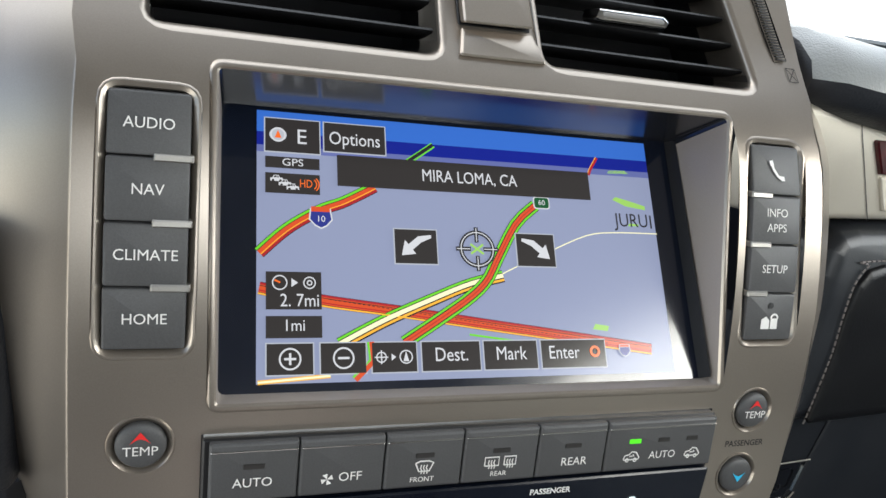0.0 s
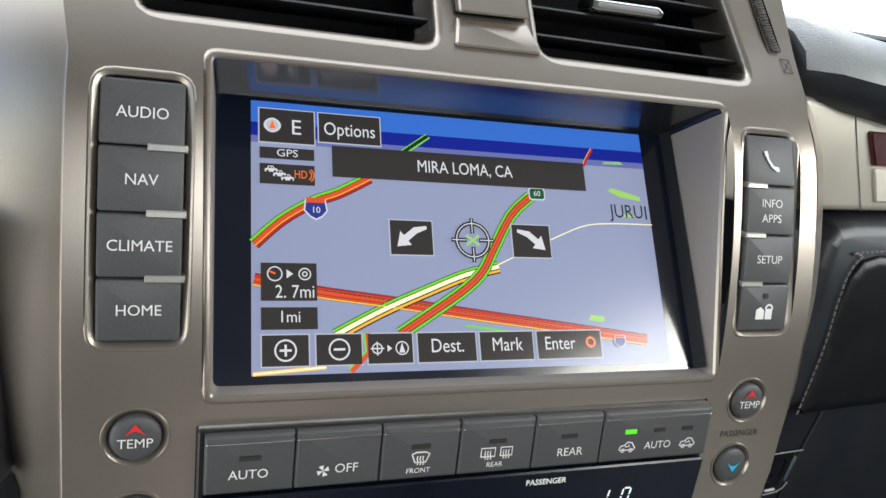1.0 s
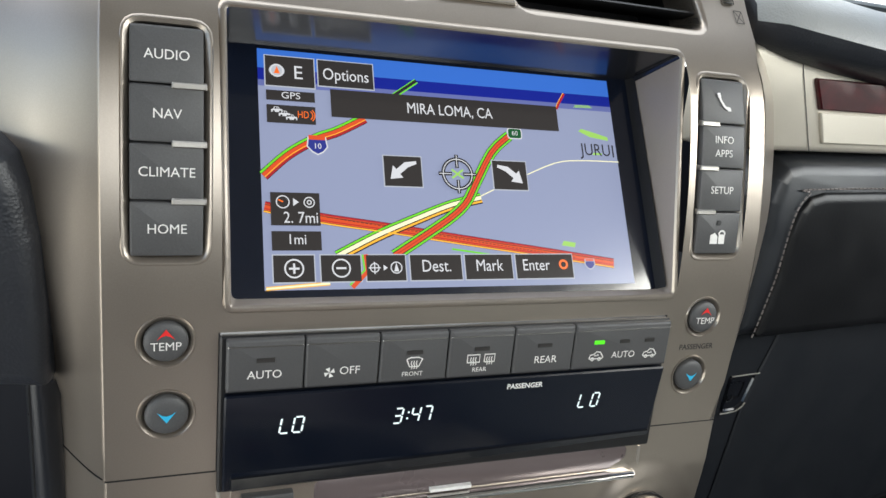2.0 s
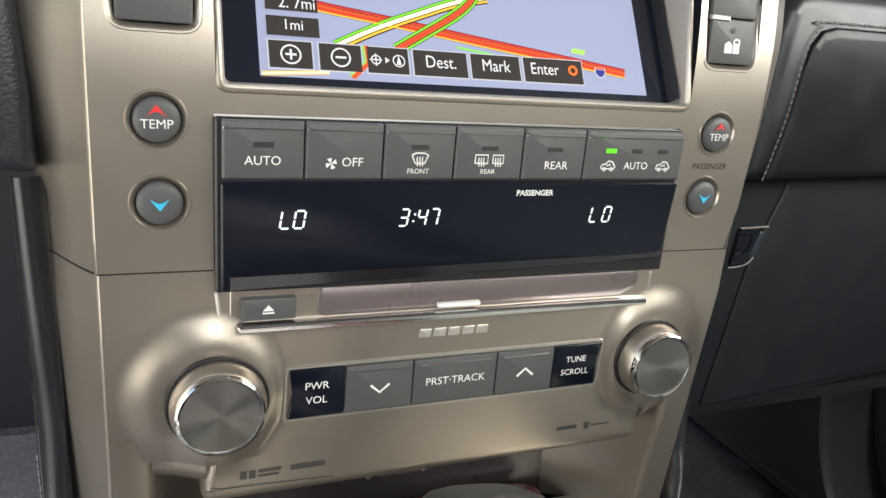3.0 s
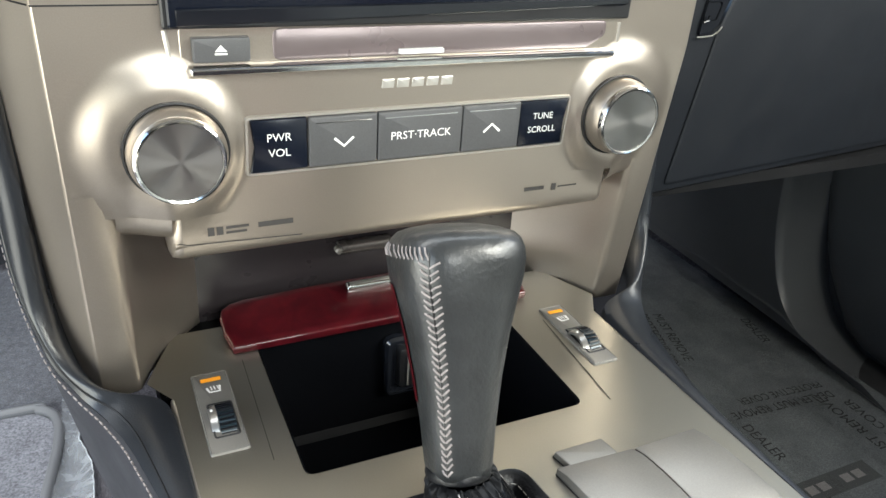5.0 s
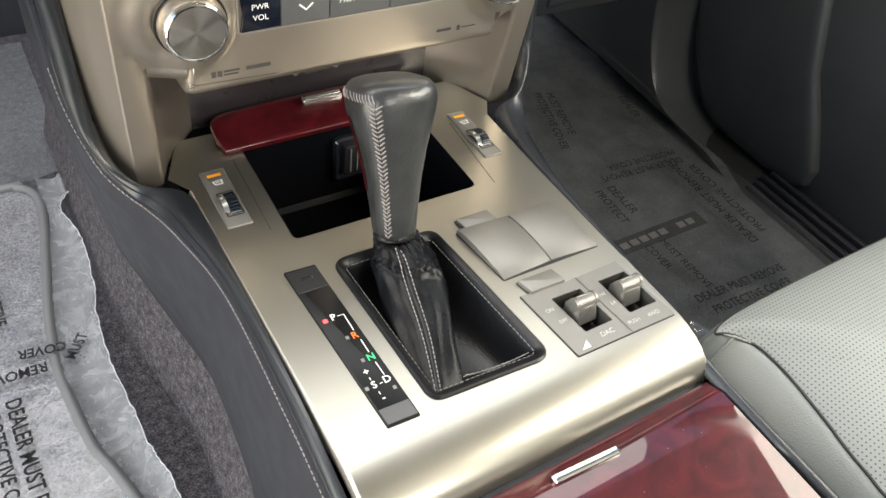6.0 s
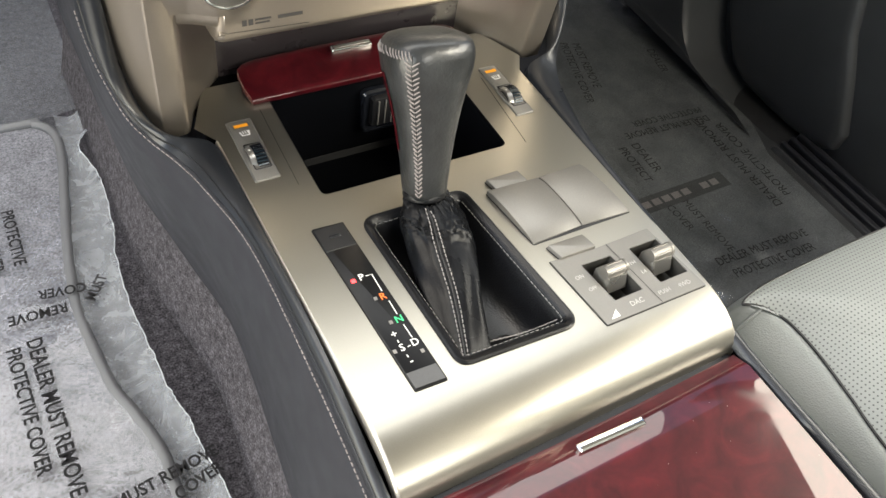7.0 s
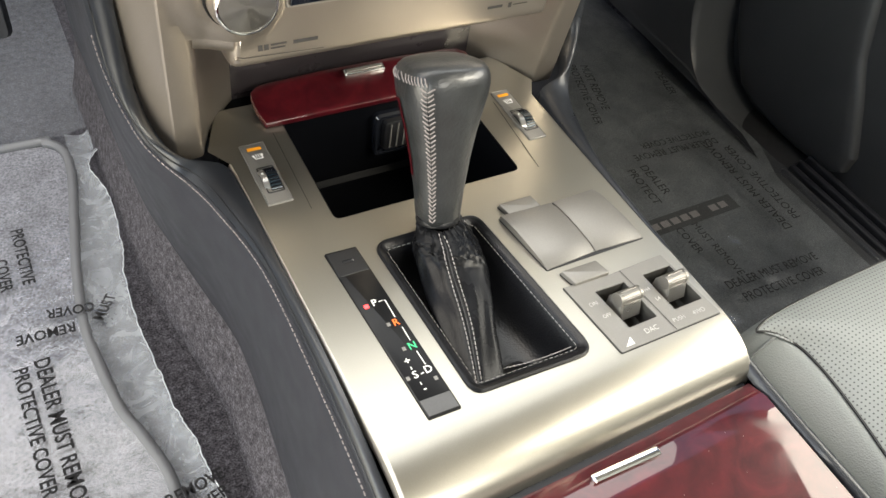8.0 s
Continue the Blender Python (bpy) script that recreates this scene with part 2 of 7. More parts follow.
def film_material(name="clear_plastic_film", milky=0.045, gloss=0.055, rough=0.18):
    """Thin clear plastic film."""
    m = bpy.data.materials.new(name)
    m.use_nodes = True
    nt = m.node_tree
    out = nt.nodes["Material Output"]
    nt.nodes.remove(nt.nodes["Principled BSDF"])
    clear, shine, milk = nt.nodes.new("ShaderNodeBsdfTransparent"), nt.nodes.new("ShaderNodeBsdfGlossy"), nt.nodes.new("ShaderNodeBsdfDiffuse")
    clear.inputs[0].default_value = (0.90, 0.91, 0.93, 1)
    milk.inputs[0].default_value = (0.56, 0.58, 0.61, 1)
    shine.inputs["Roughness"].default_value = rough
    n = nt.nodes.new("ShaderNodeTexNoise")
    n.inputs["Scale"].default_value, n.inputs["Detail"].default_value, n.inputs["Distortion"].default_value = 22, 5, 1.5
    co = nt.nodes.new("ShaderNodeTexCoord")
    nt.links.new(co.outputs["Object"], n.inputs["Vector"])
    bp = nt.nodes.new("ShaderNodeBump")
    bp.inputs["Strength"].default_value, bp.inputs["Distance"].default_value = 0.5, 0.005
    nt.links.new(n.outputs["Fac"], bp.inputs["Height"])
    nt.links.new(bp.outputs[0], shine.inputs["Normal"])
    nt.links.new(bp.outputs[0], milk.inputs["Normal"])
    a, c = nt.nodes.new("ShaderNodeMixShader"), nt.nodes.new("ShaderNodeMixShader")
    a.inputs[0].default_value, c.inputs[0].default_value = milky, gloss
    crease = nt.nodes.new("ShaderNodeTexNoise")
    crease.inputs["Scale"].default_value, crease.inputs["Detail"].default_value, crease.inputs["Distortion"].default_value = 30, 7, 3.0
    nt.links.new(co.outputs["Object"], crease.inputs["Vector"])
    haze = nt.nodes.new("ShaderNodeMapRange")
    haze.inputs["From Min"].default_value, haze.inputs["From Max"].default_value = 0.38, 0.68
    haze.inputs["To Min"].default_value, haze.inputs["To Max"].default_value = milky * 0.85, min(milky * 1.4, 0.95)
    nt.links.new(crease.outputs["Fac"], haze.inputs["Value"])
    nt.links.new(haze.outputs[0], a.inputs[0])
    nt.links.new(clear.outputs[0], a.inputs[1])
    nt.links.new(milk.outputs[0], a.inputs[2])
    nt.links.new(a.outputs[0], c.inputs[1])
    nt.links.new(shine.outputs[0], c.inputs[2])
    nt.links.new(c.outputs[0], out.inputs[0])
    return m


M_FILM = film_material()
M_FILM_LOOSE = film_material("milky_loose_film", 0.28, 0.02, 0.34)
M_FILM_EDGE = film_material("film_edge_glint", 0.85, 0.05)
M_FILM_DARK = film_material("glossy_clear_film", 0.038, 0.15, 0.09)
# Milkier copy of the film, to brighten the dark front footwell.
M_FILM_FRONT = film_material("brightened_front_film", 0.10, 0.05)


# ---- mesh helpers ----
def thing(name, label, category, at=(0, 0, 0), group="", kind=""):
    ob = new(name)
    ob.empty_display_size = 0.02
    ob.location = at
    return tagged(ob, label, category, group, kind)


def part(name, bm, material, parent=None, label="", smooth=35):
    """Links a bmesh, given in world metres, as one mesh object, under a thing or a part."""
    bmesh.ops.recalc_face_normals(bm, faces=bm.faces)
    me = bpy.data.meshes.new(name)
    for f in bm.faces:
        f.smooth = smooth > 0
    bm.to_mesh(me)
    bm.free()
    if smooth:
        me.set_sharp_from_angle(angle=radians(smooth))
    me.materials.append(material)
    ob = new(name, me)
    if parent is not None:
        ob.parent = parent
        base = Vector(parent.location)
        up = parent.parent
        while up is not None:
            base += up.location
            up = up.parent
        me.transform(Matrix.Translation(-base))
    if label:
        ob["label"] = label
    return ob


def rpoly(pts, r=0.0, inset=0.0, n=4):
    """A counter-clockwise polygon with rounded corners, moved inwards by inset."""
    k = len(pts)
    moved = []
    for i in range(k):
        p, a, b = Vector(pts[i]), Vector(pts[i - 1]), Vector(pts[(i + 1) % k])
        d1, d2 = (p - a).normalized(), (b - p).normalized()
        n1, n2 = Vector((-d1.y, d1.x)), Vector((-d2.y, d2.x))
        s = (n1 + n2)
        moved.append(p + s * (inset / max(0.5 * s.length_squared, 0.2)))
    if r <= 0:
        return [(p.x, p.y) for p in moved]
    out = []
    rc = max(r - inset, 0.0003)
    for i in range(k):
        p, a, b = moved[i], moved[i - 1], moved[(i + 1) % k]
        d1, d2 = (a - p), (b - p)
        t = min(rc / math.tan(max(d1.angle(d2) / 2, 0.15)), 0.48 * d1.length, 0.48 * d2.length)
        s, e = p + d1.normalized() * t, p + d2.normalized() * t
        for j in range(n + 1):
            f = j / n
            q = s * (1 - f) ** 2 + p * 2 * f * (1 - f) + e * f * f
            out.append((q.x, q.y))
    return out


def rect(u0, u1, v0, v1):
    return [(u0, v0), (u1, v0), (u1, v1), (u0, v1)]


def strips(bm, loops, closed=True, cap=False, back=False):
    """Quads between loops of points with equal counts."""
    rows = [[bm.verts.new(p) for p in lp] for lp in loops]
    k = len(rows[0])
    for a, b in zip(rows, rows[1:]):
        for i in range(k if closed else k - 1):
            j = (i + 1) % k
            bm.faces.new((a[i], a[j], b[j], b[i]))
    if cap:
        bm.faces.new(rows[-1])
    if back:
        bm.faces.new(rows[0][::-1])
    return rows


def loft(S, pts, r, steps, cap=True, back=False, n=4, bm=None):
    """A rounded outline on the surface S raised through steps of (inset, height)."""
    bm = bm or bmesh.new()
    strips(bm, [[S(u, v, w) for u, v in rpoly(pts, r, i, n)] for i, w in steps], True, cap, back)
    return bm


def key_steps(h, e=0.0008, foot=-0.003):
    return [(0, foot), (0, h - e), (e * 0.3, h - e * 0.3), (e, h)]


def sheet(S, outer, holes, cuts):
    """A surface with openings, bent to follow S."""
    bm = bmesh.new()
    edges = []
    for lp in [outer] + holes:
        vs = [bm.verts.new((u, v, 0)) for u, v in lp]
        edges += [bm.edges.new((vs[i], vs[(i + 1) % len(vs)])) for i in range(len(vs))]
    bmesh.ops.triangle_fill(bm, use_beauty=True, use_dissolve=False, edges=edges, normal=(0, 0, 1))
    for c in cuts:
        bmesh.ops.bisect_plane(bm, geom=bm.verts[:] + bm.edges[:] + bm.faces[:], plane_co=(0, c, 0), plane_no=(0, 1, 0))
    for v in bm.verts:
        v.co = S(v.co.x, v.co.y, 0)
    return bm


def lathe(centre, axis, profile, n=40, bm=None, cap=True):
    """A turned body: profile of (radius, height along the axis)."""
    bm = bm or bmesh.new()
    q = Vector(axis).to_track_quat("Z", "X")
    loops = [[Vector(centre) + q @ Vector((r * math.cos(2 * math.pi * i / n), r * math.sin(2 * math.pi * i / n), h)) for i in range(n)] for r, h in profile]
    strips(bm, loops, True, cap)
    return bm


def tube(points, r, n=8, bm=None):
    """A round cord along points."""
    bm = bm or bmesh.new()
    ps = [Vector(p) for p in points]
    loops = []
    for i, p in enumerate(ps):
        d = (ps[min(i + 1, len(ps) - 1)] - ps[max(i - 1, 0)]).normalized()
        q = d.to_track_quat("Z", "X")
        loops.append([p + q @ Vector((r * math.cos(2 * math.pi * k / n), r * math.sin(2 * math.pi * k / n), 0)) for k in range(n)])
    strips(bm, loops, True, True, True)
    return bm


def smooth_path(points, n):
    """n points along a smooth curve through the given ones."""
    ps = [Vector(p) for p in points]
    m = len(ps) - 1
    out = []
    for k in range(n):
        f = k / (n - 1) * m
        i = min(int(f), m - 1)
        t = f - i
        p0, p1, p2, p3 = ps[max(i - 1, 0)], ps[i], ps[i + 1], ps[min(i + 2, m)]
        out.append(0.5 * (2 * p1 + (p2 - p0) * t + (2 * p0 - 5 * p1 + 4 * p2 - p3) * t * t + (3 * p1 - p0 - 3 * p2 + p3) * t ** 3))
    return out


def stitches(points, length, gap, r, offset=(0, 0, 0)):
    """Separate thread stitches along a curve."""
    bm = bmesh.new()
    ps = [Vector(p) + Vector(offset) for p in points]
    lens = [0.0]
    for a, b in zip(ps, ps[1:]):
        lens.append(lens[-1] + (b - a).length)

    def at(s):
        k = max(0, min(int(np.searchsorted(lens, s, side="right")) - 1, len(ps) - 2))
        return ps[k].lerp(ps[k + 1], (s - lens[k]) / max(lens[k + 1] - lens[k], 1e-9))

    for k in range(int(lens[-1] / (length + gap))):
        s = k * (length + gap)
        tube([at(s), at(s + length / 2), at(s + length)], r, 5, bm)
    return bm


def lettering(text, size, S, u, v, w=0.0003, align="CENTER", turn=0.0, squeeze=1.0, bm=None, shear=0.0, bold=0.0):
    """Raised print with the built-in font, centred on (u, v) of the surface S."""
    cu = bpy.data.curves.new("print", "FONT")
    cu.body, cu.size, cu.align_x, cu.align_y, cu.shear = text, size, align, "CENTER", shear
    cu.offset = bold
    cu.resolution_u = 3
    ob = bpy.data.objects.new("print", cu)
    me = bpy.data.meshes.new_from_object(ob)
    bm2 = bm or bmesh.new()
    n0 = len(bm2.verts)
    bm2.from_mesh(me)
    bm2.verts.ensure_lookup_table()
    c, s = math.cos(radians(turn)), math.sin(radians(turn))
    for vert in bm2.verts[n0:]:
        x, y = vert.co.x * squeeze, vert.co.y
        vert.co = S(u + x * c - y * s, v + x * s + y * c, w)
    bpy.data.objects.remove(ob)
    bpy.data.curves.remove(cu)
    bpy.data.meshes.remove(me)
    return bm2


def poly(S, pts, w=0.0003, bm=None):
    """A flat printed shape."""
    bm = bm or bmesh.new()
    bm.faces.new([bm.verts.new(S(u, v, w)) for u, v in pts])
    return bm


def band(S, pts, width, w=0.0003, bm=None):
    """A printed line of some width along points."""
    bm = bm or bmesh.new()
    ps = [Vector(p) for p in pts]
    rows = []
    for i, p in enumerate(ps):
        d = (ps[min(i + 1, len(ps) - 1)] - ps[max(i - 1, 0)]).normalized()
        nn = Vector((-d.y, d.x)) * width / 2
        rows.append((bm.verts.new(S(*(p + nn), w)), bm.verts.new(S(*(p - nn), w))))
    for a, b in zip(rows, rows[1:]):
        bm.faces.new((a[0], a[1], b[1], b[0]))
    return bm


def ring(S, u, v, r, width, w=0.0003, bm=None, n=28, a0=0.0, a1=360.0):
    pts = [(u + r * math.cos(radians(a0 + (a1 - a0) * i / n)), v + r * math.sin(radians(a0 + (a1 - a0) * i / n))) for i in range(n + 1)]
    return band(S, pts, width, w, bm)


def disc(S, u, v, r, w=0.0003, bm=None, n=20):
    return poly(S, [(u + r * math.cos(2 * math.pi * i / n), v + r * math.sin(2 * math.pi * i / n)) for i in range(n)], w, bm)


# ---- surfaces of the place ----
def FY(z):
    """How far ahead the middle of the fascia lies at a height."""
    if z < 0.665:
        return 0.0
    if z < 0.765:
        return 1.45 * (z - 0.665) ** 2
    if z < 0.83:
        t = (z - 0.765) / 0.065
        return 0.0145 * (2 * t ** 3 - 3 * t * t + 1) + 0.01885 * (t ** 3 - 2 * t * t + t) + 0.0564 * (3 * t * t - 2 * t ** 3) + 0.03575 * (t ** 3 - t * t)
    return 0.0564 + 0.55 * (z - 0.83)


def FAS(u, v, w):
    return Vector((u, FY(v) - w, v))


PLATE_Z = 0.402


def CON(u, v, w):
    return Vector((u, v, PLATE_Z + w))


SCREEN_UP = Vector((0, 0.056, 0.102)).normalized()
SCREEN_OUT = Vector((0, -SCREEN_UP.z, SCREEN_UP.y))


def SCR(u, v, w):
    """The display glass, in millimetres across and up from its lower middle."""
    return Vector((u * 0.001, 0.010, 0.670)) + SCREEN_UP * (v * 0.001) + SCREEN_OUT * w


# ---- the shell of the car ----
def box(x0, x1, y0, y1, z0, z1, bevel=0.0, bm=None):
    bm = bm or bmesh.new()
    m = Matrix.LocRotScale(((x0 + x1) / 2, (y0 + y1) / 2, (z0 + z1) / 2), None, (x1 - x0, y1 - y0, z1 - z0))
    geom = bmesh.ops.create_cube(bm, size=1, matrix=m)
    if bevel:
        es = list({e for v in geom["verts"] for e in v.link_edges})
        bmesh.ops.bevel(bm, geom=es, offset=bevel, segments=3, affect="EDGES", profile=0.5)
    return bm


FLOOR_Z = 0.06


def build_shell():
    tagged(part("floor", box(-1.1, 1.1, -1.6, 0.9, FLOOR_Z - 0.05, FLOOR_Z), M_CARPET), "dark grey carpeted car floor", "floor", kind="structure")
    tagged(part("wall_front", box(-1.1, 1.1, 0.85, 0.9, FLOOR_Z, 0.80), M_PANEL), "dark bulkhead behind the footwells", "wall", kind="structure")
    # Rear, right side and ceiling, mostly unseen, are cut to shape light and reflections.
    rear = box(-1.1, 1.1, -1.65, -1.6, FLOOR_Z, 0.90)
    box(-1.1, -0.38, -1.65, -1.6, 0.90, 1.36, bm=rear)
    box(0.62, 1.1, -1.65, -1.6, 0.90, 1.36, bm=rear)
    tagged(part("wall_rear", rear, M_PANEL), "plain dark rear of the cabin below its window", "wall", kind="structure")
    bm = box(0.95, 1.0, -1.6, 0.9, FLOOR_Z, 0.80)
    box(0.95, 1.0, -1.6, -1.42, 0.80, 1.40, bm=bm)
    box(0.95, 1.0, -1.02, -0.92, 0.80, 1.40, bm=bm)
    box(0.95, 1.0, -1.42, -1.02, 1.24, 1.40, bm=bm)
    box(0.95, 1.0, 0.35, 0.9, 0.80, 0.86, bm=bm)
    box(0.95, 1.0, -0.92, 0.35, 1.30, 1.40, bm=bm)
    tagged(part("wall_right", bm, M_PANEL), "plain side of the cabin below the window", "wall", kind="structure")
    # Unseen wall, added to keep light off the fascia's left face.
    bm = box(-1.0, -0.95, 0.28, 0.9, FLOOR_Z, 1.25)
    tagged(part("shade_wall_left", bm, M_PANEL), "unseen dark side added to block light ahead of the open door", "wall", kind="structure")
    # Unseen ceiling; its front edge limits the windscreen's reflection in the lid.
    bm = box(-1.1, 1.1, -1.6, -0.06, 1.36, 1.40)
    tagged(part("ceiling", bm, M_HEADLINER), "grey cloth headliner behind the windscreen", "ceiling", kind="structure")
    haze = glow("bright_overcast_sky", (1.0, 1.0, 1.0), 2.2)
    bm = bmesh.new()
    bm.faces.new([bm.verts.new(p) for p in ((-12, 9, -1), (12, 9, -1), (12, 9, 9), (-12, 9, 9))])
    tagged(part("backdrop", bm, haze, smooth=0), "bright white sky outside the windscreen", "sky", kind="structure")
    # door and sill on the far side of the passenger footwell
    door = thing("passenger_door", "closed dark plastic passenger door panel with a moulded pocket", "car door", (0.8, 0.0, FLOOR_Z))
    bm = bmesh.new()
    strips(bm, [[Vector((0.792 - 0.008 * math.sin(math.pi * k / 8), y, FLOOR_Z + 0.01 + 0.70 * k / 8)) for k in range(9)] for y in (-0.9, -0.5, -0.2, 0.0, 0.2, 0.45)], closed=False)
    part("door_skin", bm, M_DOOR, door, smooth=60)

    def DOOR(u, v, w):
        return Vector((0.7855 - w, u, v))

    pocket = [(0.360, 0.40), (0.300, 0.20), (0.282, 0.166), (0.256, 0.130), (0.229, 0.097), (0.195, 0.083), (0.135, 0.076), (0.084, 0.075), (0.027, 0.080), (0.004, 0.094), (0.003, 0.123), (0.039, 0.19), (0.075, 0.25), (0.130, 0.40)]
    part("door_pocket", loft(DOOR, pocket[::-1], 0.006, [(0, -0.004), (0.0005, 0.004), (0.003, 0.009), (0.008, 0.0115), (0.02, 0.012)], True), M_DOOR, door, smooth=60)
    kick = thing("kick_panel", "dark moulded kick panel ahead of the passenger door", "trim panel", (0.70, 0.3, FLOOR_Z))
    ridge = smooth_path([(0, 0.338, 0.46), (0, 0.335, 0.36), (0, 0.325, 0.25), (0, 0.313, 0.195), (0, 0.305, 0.172), (0, 0.292, 0.144), (0, 0.274, 0.119), (0, 0.249, 0.099), (0, 0.214, 0.085), (0, 0.182, 0.077), (0, 0.135, 0.071), (0, 0.086, 0.068)], 44)
    section = ((0.790, -0.012, -0.012), (0.728, -0.004, -0.004), (0.712, -0.001, -0.001), (0.704, 0.002, 0.002), (0.700, 0.008, 0.006), (0.698, 0.05, 0.02), (0.696, 0.50, 0.04))
    for name, cols in (("rear_edge", section[:5]), ("side_wall", section[4:])):
        bm = bmesh.new()
        strips(bm, [[Vector((x, p.y + dy, max(p.z + dz, FLOOR_Z + 0.004))) for x, dy, dz in cols] for p in ridge], closed=False)
        part(name, bm, M_DOOR, kick, smooth=70)
    sill = thing("door_sill", "ribbed black plastic door sill trim", "sill trim", (0.74, -0.2, FLOOR_Z))
    part("sill_base", box(0.700, 0.80, -0.7, 0.32, FLOOR_Z, FLOOR_Z + 0.010, 0.002), M_RUBBER, sill)
    for k in range(4):
        part("rib", box(0.715 + 0.018 * k, 0.725 + 0.018 * k, -0.7, 0.06, FLOOR_Z, FLOOR_Z + 0.016 + 0.003 * k, 0.003), M_PANEL, sill)


build_shell()


# ---- the middle fascia ----
SCREEN_HOLE = [(-0.1105, 0.6665), (0.1135, 0.6665), (0.1130, 0.7890), (-0.1130, 0.7880)]
VENT_L = [(-0.1380, 0.8010), (-0.0245, 0.8010), (-0.0235, 0.8640), (-0.1310, 0.8640)]
VENT_R = [(0.0235, 0.8020), (0.1365, 0.8020), (0.1260, 0.8640), (0.0225, 0.8640)]
KEYS_L = rect(-0.1484, -0.1201, 0.6881, 0.7775)
KEYS_R = rect(0.1224, 0.1507, 0.6883, 0.7783)
ROUND_KEYS = [(-0.1345, 0.6530), (-0.1342, 0.6203), (0.1360, 0.6540), (0.1338, 0.6205)]


def circle(u, v, r, n=36):
    return [(u + r * math.cos(2 * math.pi * i / n), v + r * math.sin(2 * math.pi * i / n)) for i in range(n)]


def edge_roll(r, depth, n=4):
    """Steps of a rounded edge that falls into an opening."""
    return [(-r + r * math.sin(0.5 * math.pi * i / n), -r + r * math.cos(0.5 * math.pi * i / n)) for i in range(n + 1)] + [(0.0, -depth)]


def lower_y(x, z):
    """The lower fascia, with a round swelling under each knob and legs that fall back towards the console."""
    ax = abs(x)
    y = 0.0
    if ax > 0.118:
        y += 0.10 * max(0.0, 0.565 - z) * min(1.0, (ax - 0.118) / 0.015)
    d = math.hypot(ax - 0.1130, z - 0.5325)
    inner = min(max((0.113 - ax) / max(d, 1e-6), 0.0), 1.0)
    f = min(max((0.0430 - 0.0125 * inner - d) / (0.0190 - 0.010 * inner), 0.0), 1.0)
    y -= 0.0047 * f * f * (3 - 2 * f)
    return y


def build_fascia():
    t = thing("center_fascia", "champagne metallic dashboard fascia with rows of dark keys", "dashboard fascia", (0, 0, 0.41))
    outer = [(-0.1580, 0.5915), (-0.1140, 0.5915), (-0.1140, 0.6560), (0.1125, 0.6560), (0.1125, 0.5915), (0.1550, 0.5915), (0.1600, 0.615), (0.1625, 0.655), (0.1640, 0.70), (0.1635, 0.74), (0.1630, 0.785), (0.1670, 0.800), (0.1690, 0.825), (0.1690, 0.880), (-0.1620, 0.880), (-0.1610, 0.80), (-0.1582, 0.785)]
    openings = [(SCREEN_HOLE, 0.003, 0.0022, 0.004), (VENT_L, 0.006, 0.003, 0.03), (VENT_R, 0.006, 0.003, 0.03), (KEYS_L, 0.005, 0.0030, 0.006), (KEYS_R, 0.005, 0.0030, 0.006)]
    holes = [rpoly(p, r + f, -f) for p, r, f, d in openings] + [circle(u, v, 0.0117) for u, v in ROUND_KEYS]
    cuts = [0.665 + 0.008 * i for i in range(22)] + [0.85]
    part("upper_panel", sheet(FAS, outer, holes, cuts), M_TRIM, t, smooth=50)
    for p, r, f, d in openings[1:3]:
        part("opening_rim", loft(FAS, p, r, edge_roll(f, d), cap=False), M_TRIM, t)
    for p, r, f, d in openings[3:]:
        part("opening_rim", loft(FAS, p, r, [(-0.0030, 0.0), (-0.0026, 0.0004), (-0.0019, 0.0004), (-0.0003, -0.0008), (0.0003, -0.0024), (0.0003, -0.006)], cap=False), M_TRIM, t)
    # raised band between the panel and the display
    p, r, f, d = openings[0]
    part("display_rim", loft(FAS, p, r, [(-0.0022, 0.0), (-0.0017, 0.0009), (-0.0008, 0.0013), (0.0004, 0.0011), (0.0012, 0.0002)], cap=False), M_TRIM, t)
    # reveal that falls from the rim to the glass
    rim = [FAS(u, v, 0.0002) for u, v in rpoly(SCREEN_HOLE, 0.003, 0.0012)]
    glass = [SCR(u, v, 0.008 if u > 100 and 8 < v < 112 else 0.001) for u, v in rpoly([(-108.5, -3.0), (110.0, -3.0), (110.0, 116.6), (-108.5, 116.6)], 3.0)]
    wall = bmesh.new()
    strips(wall, [[SCR(u, v, w) for v in (-3.0, 5.0, 8.5, 116.6)] for u, w in ((108.0, 0.0005), (109.9, 0.0075))], closed=False)
    part("black_wall", wall, M_BLACK, t, "black wall beside the glass")
    k = len(rim)
    lower, upper = bmesh.new(), bmesh.new()
    for i in range(k):
        j = (i + 1) % k
        top = 0.5 * (rim[i].z + rim[j].z) > 0.782
        bm = upper if top else lower
        bm.faces.new([bm.verts.new(q) for q in (rim[i], rim[j], glass[j], glass[i])])
    for bm in (lower, upper):
        bmesh.ops.remove_doubles(bm, verts=bm.verts, dist=1e-6)
    part("side_reveal", lower, M_TRIM_LIT, t)
    part("top_reveal", upper, M_HOOD, t, "satin black underside of the hood")
    # lower panel with swellings under the knobs
    bm = bmesh.new()
    xs = [-0.1575 + 0.315 * i / 126 for i in range(127)]
    zs = [0.500 + 0.0915 * i / 38 for i in range(39)]
    strips(bm, [[Vector((x, lower_y(x, z), z)) for x in xs] for z in zs], closed=False)
    xs = [-0.1140 + 0.228 * i / 95 for i in range(96)]
    rows = [[Vector((x, lower_y(x, z), z)) for x in xs] for z in (0.500, 0.495, 0.490, 0.486, 0.483)]
    for a in range(1, 7):
        ang = a / 6 * math.pi / 2
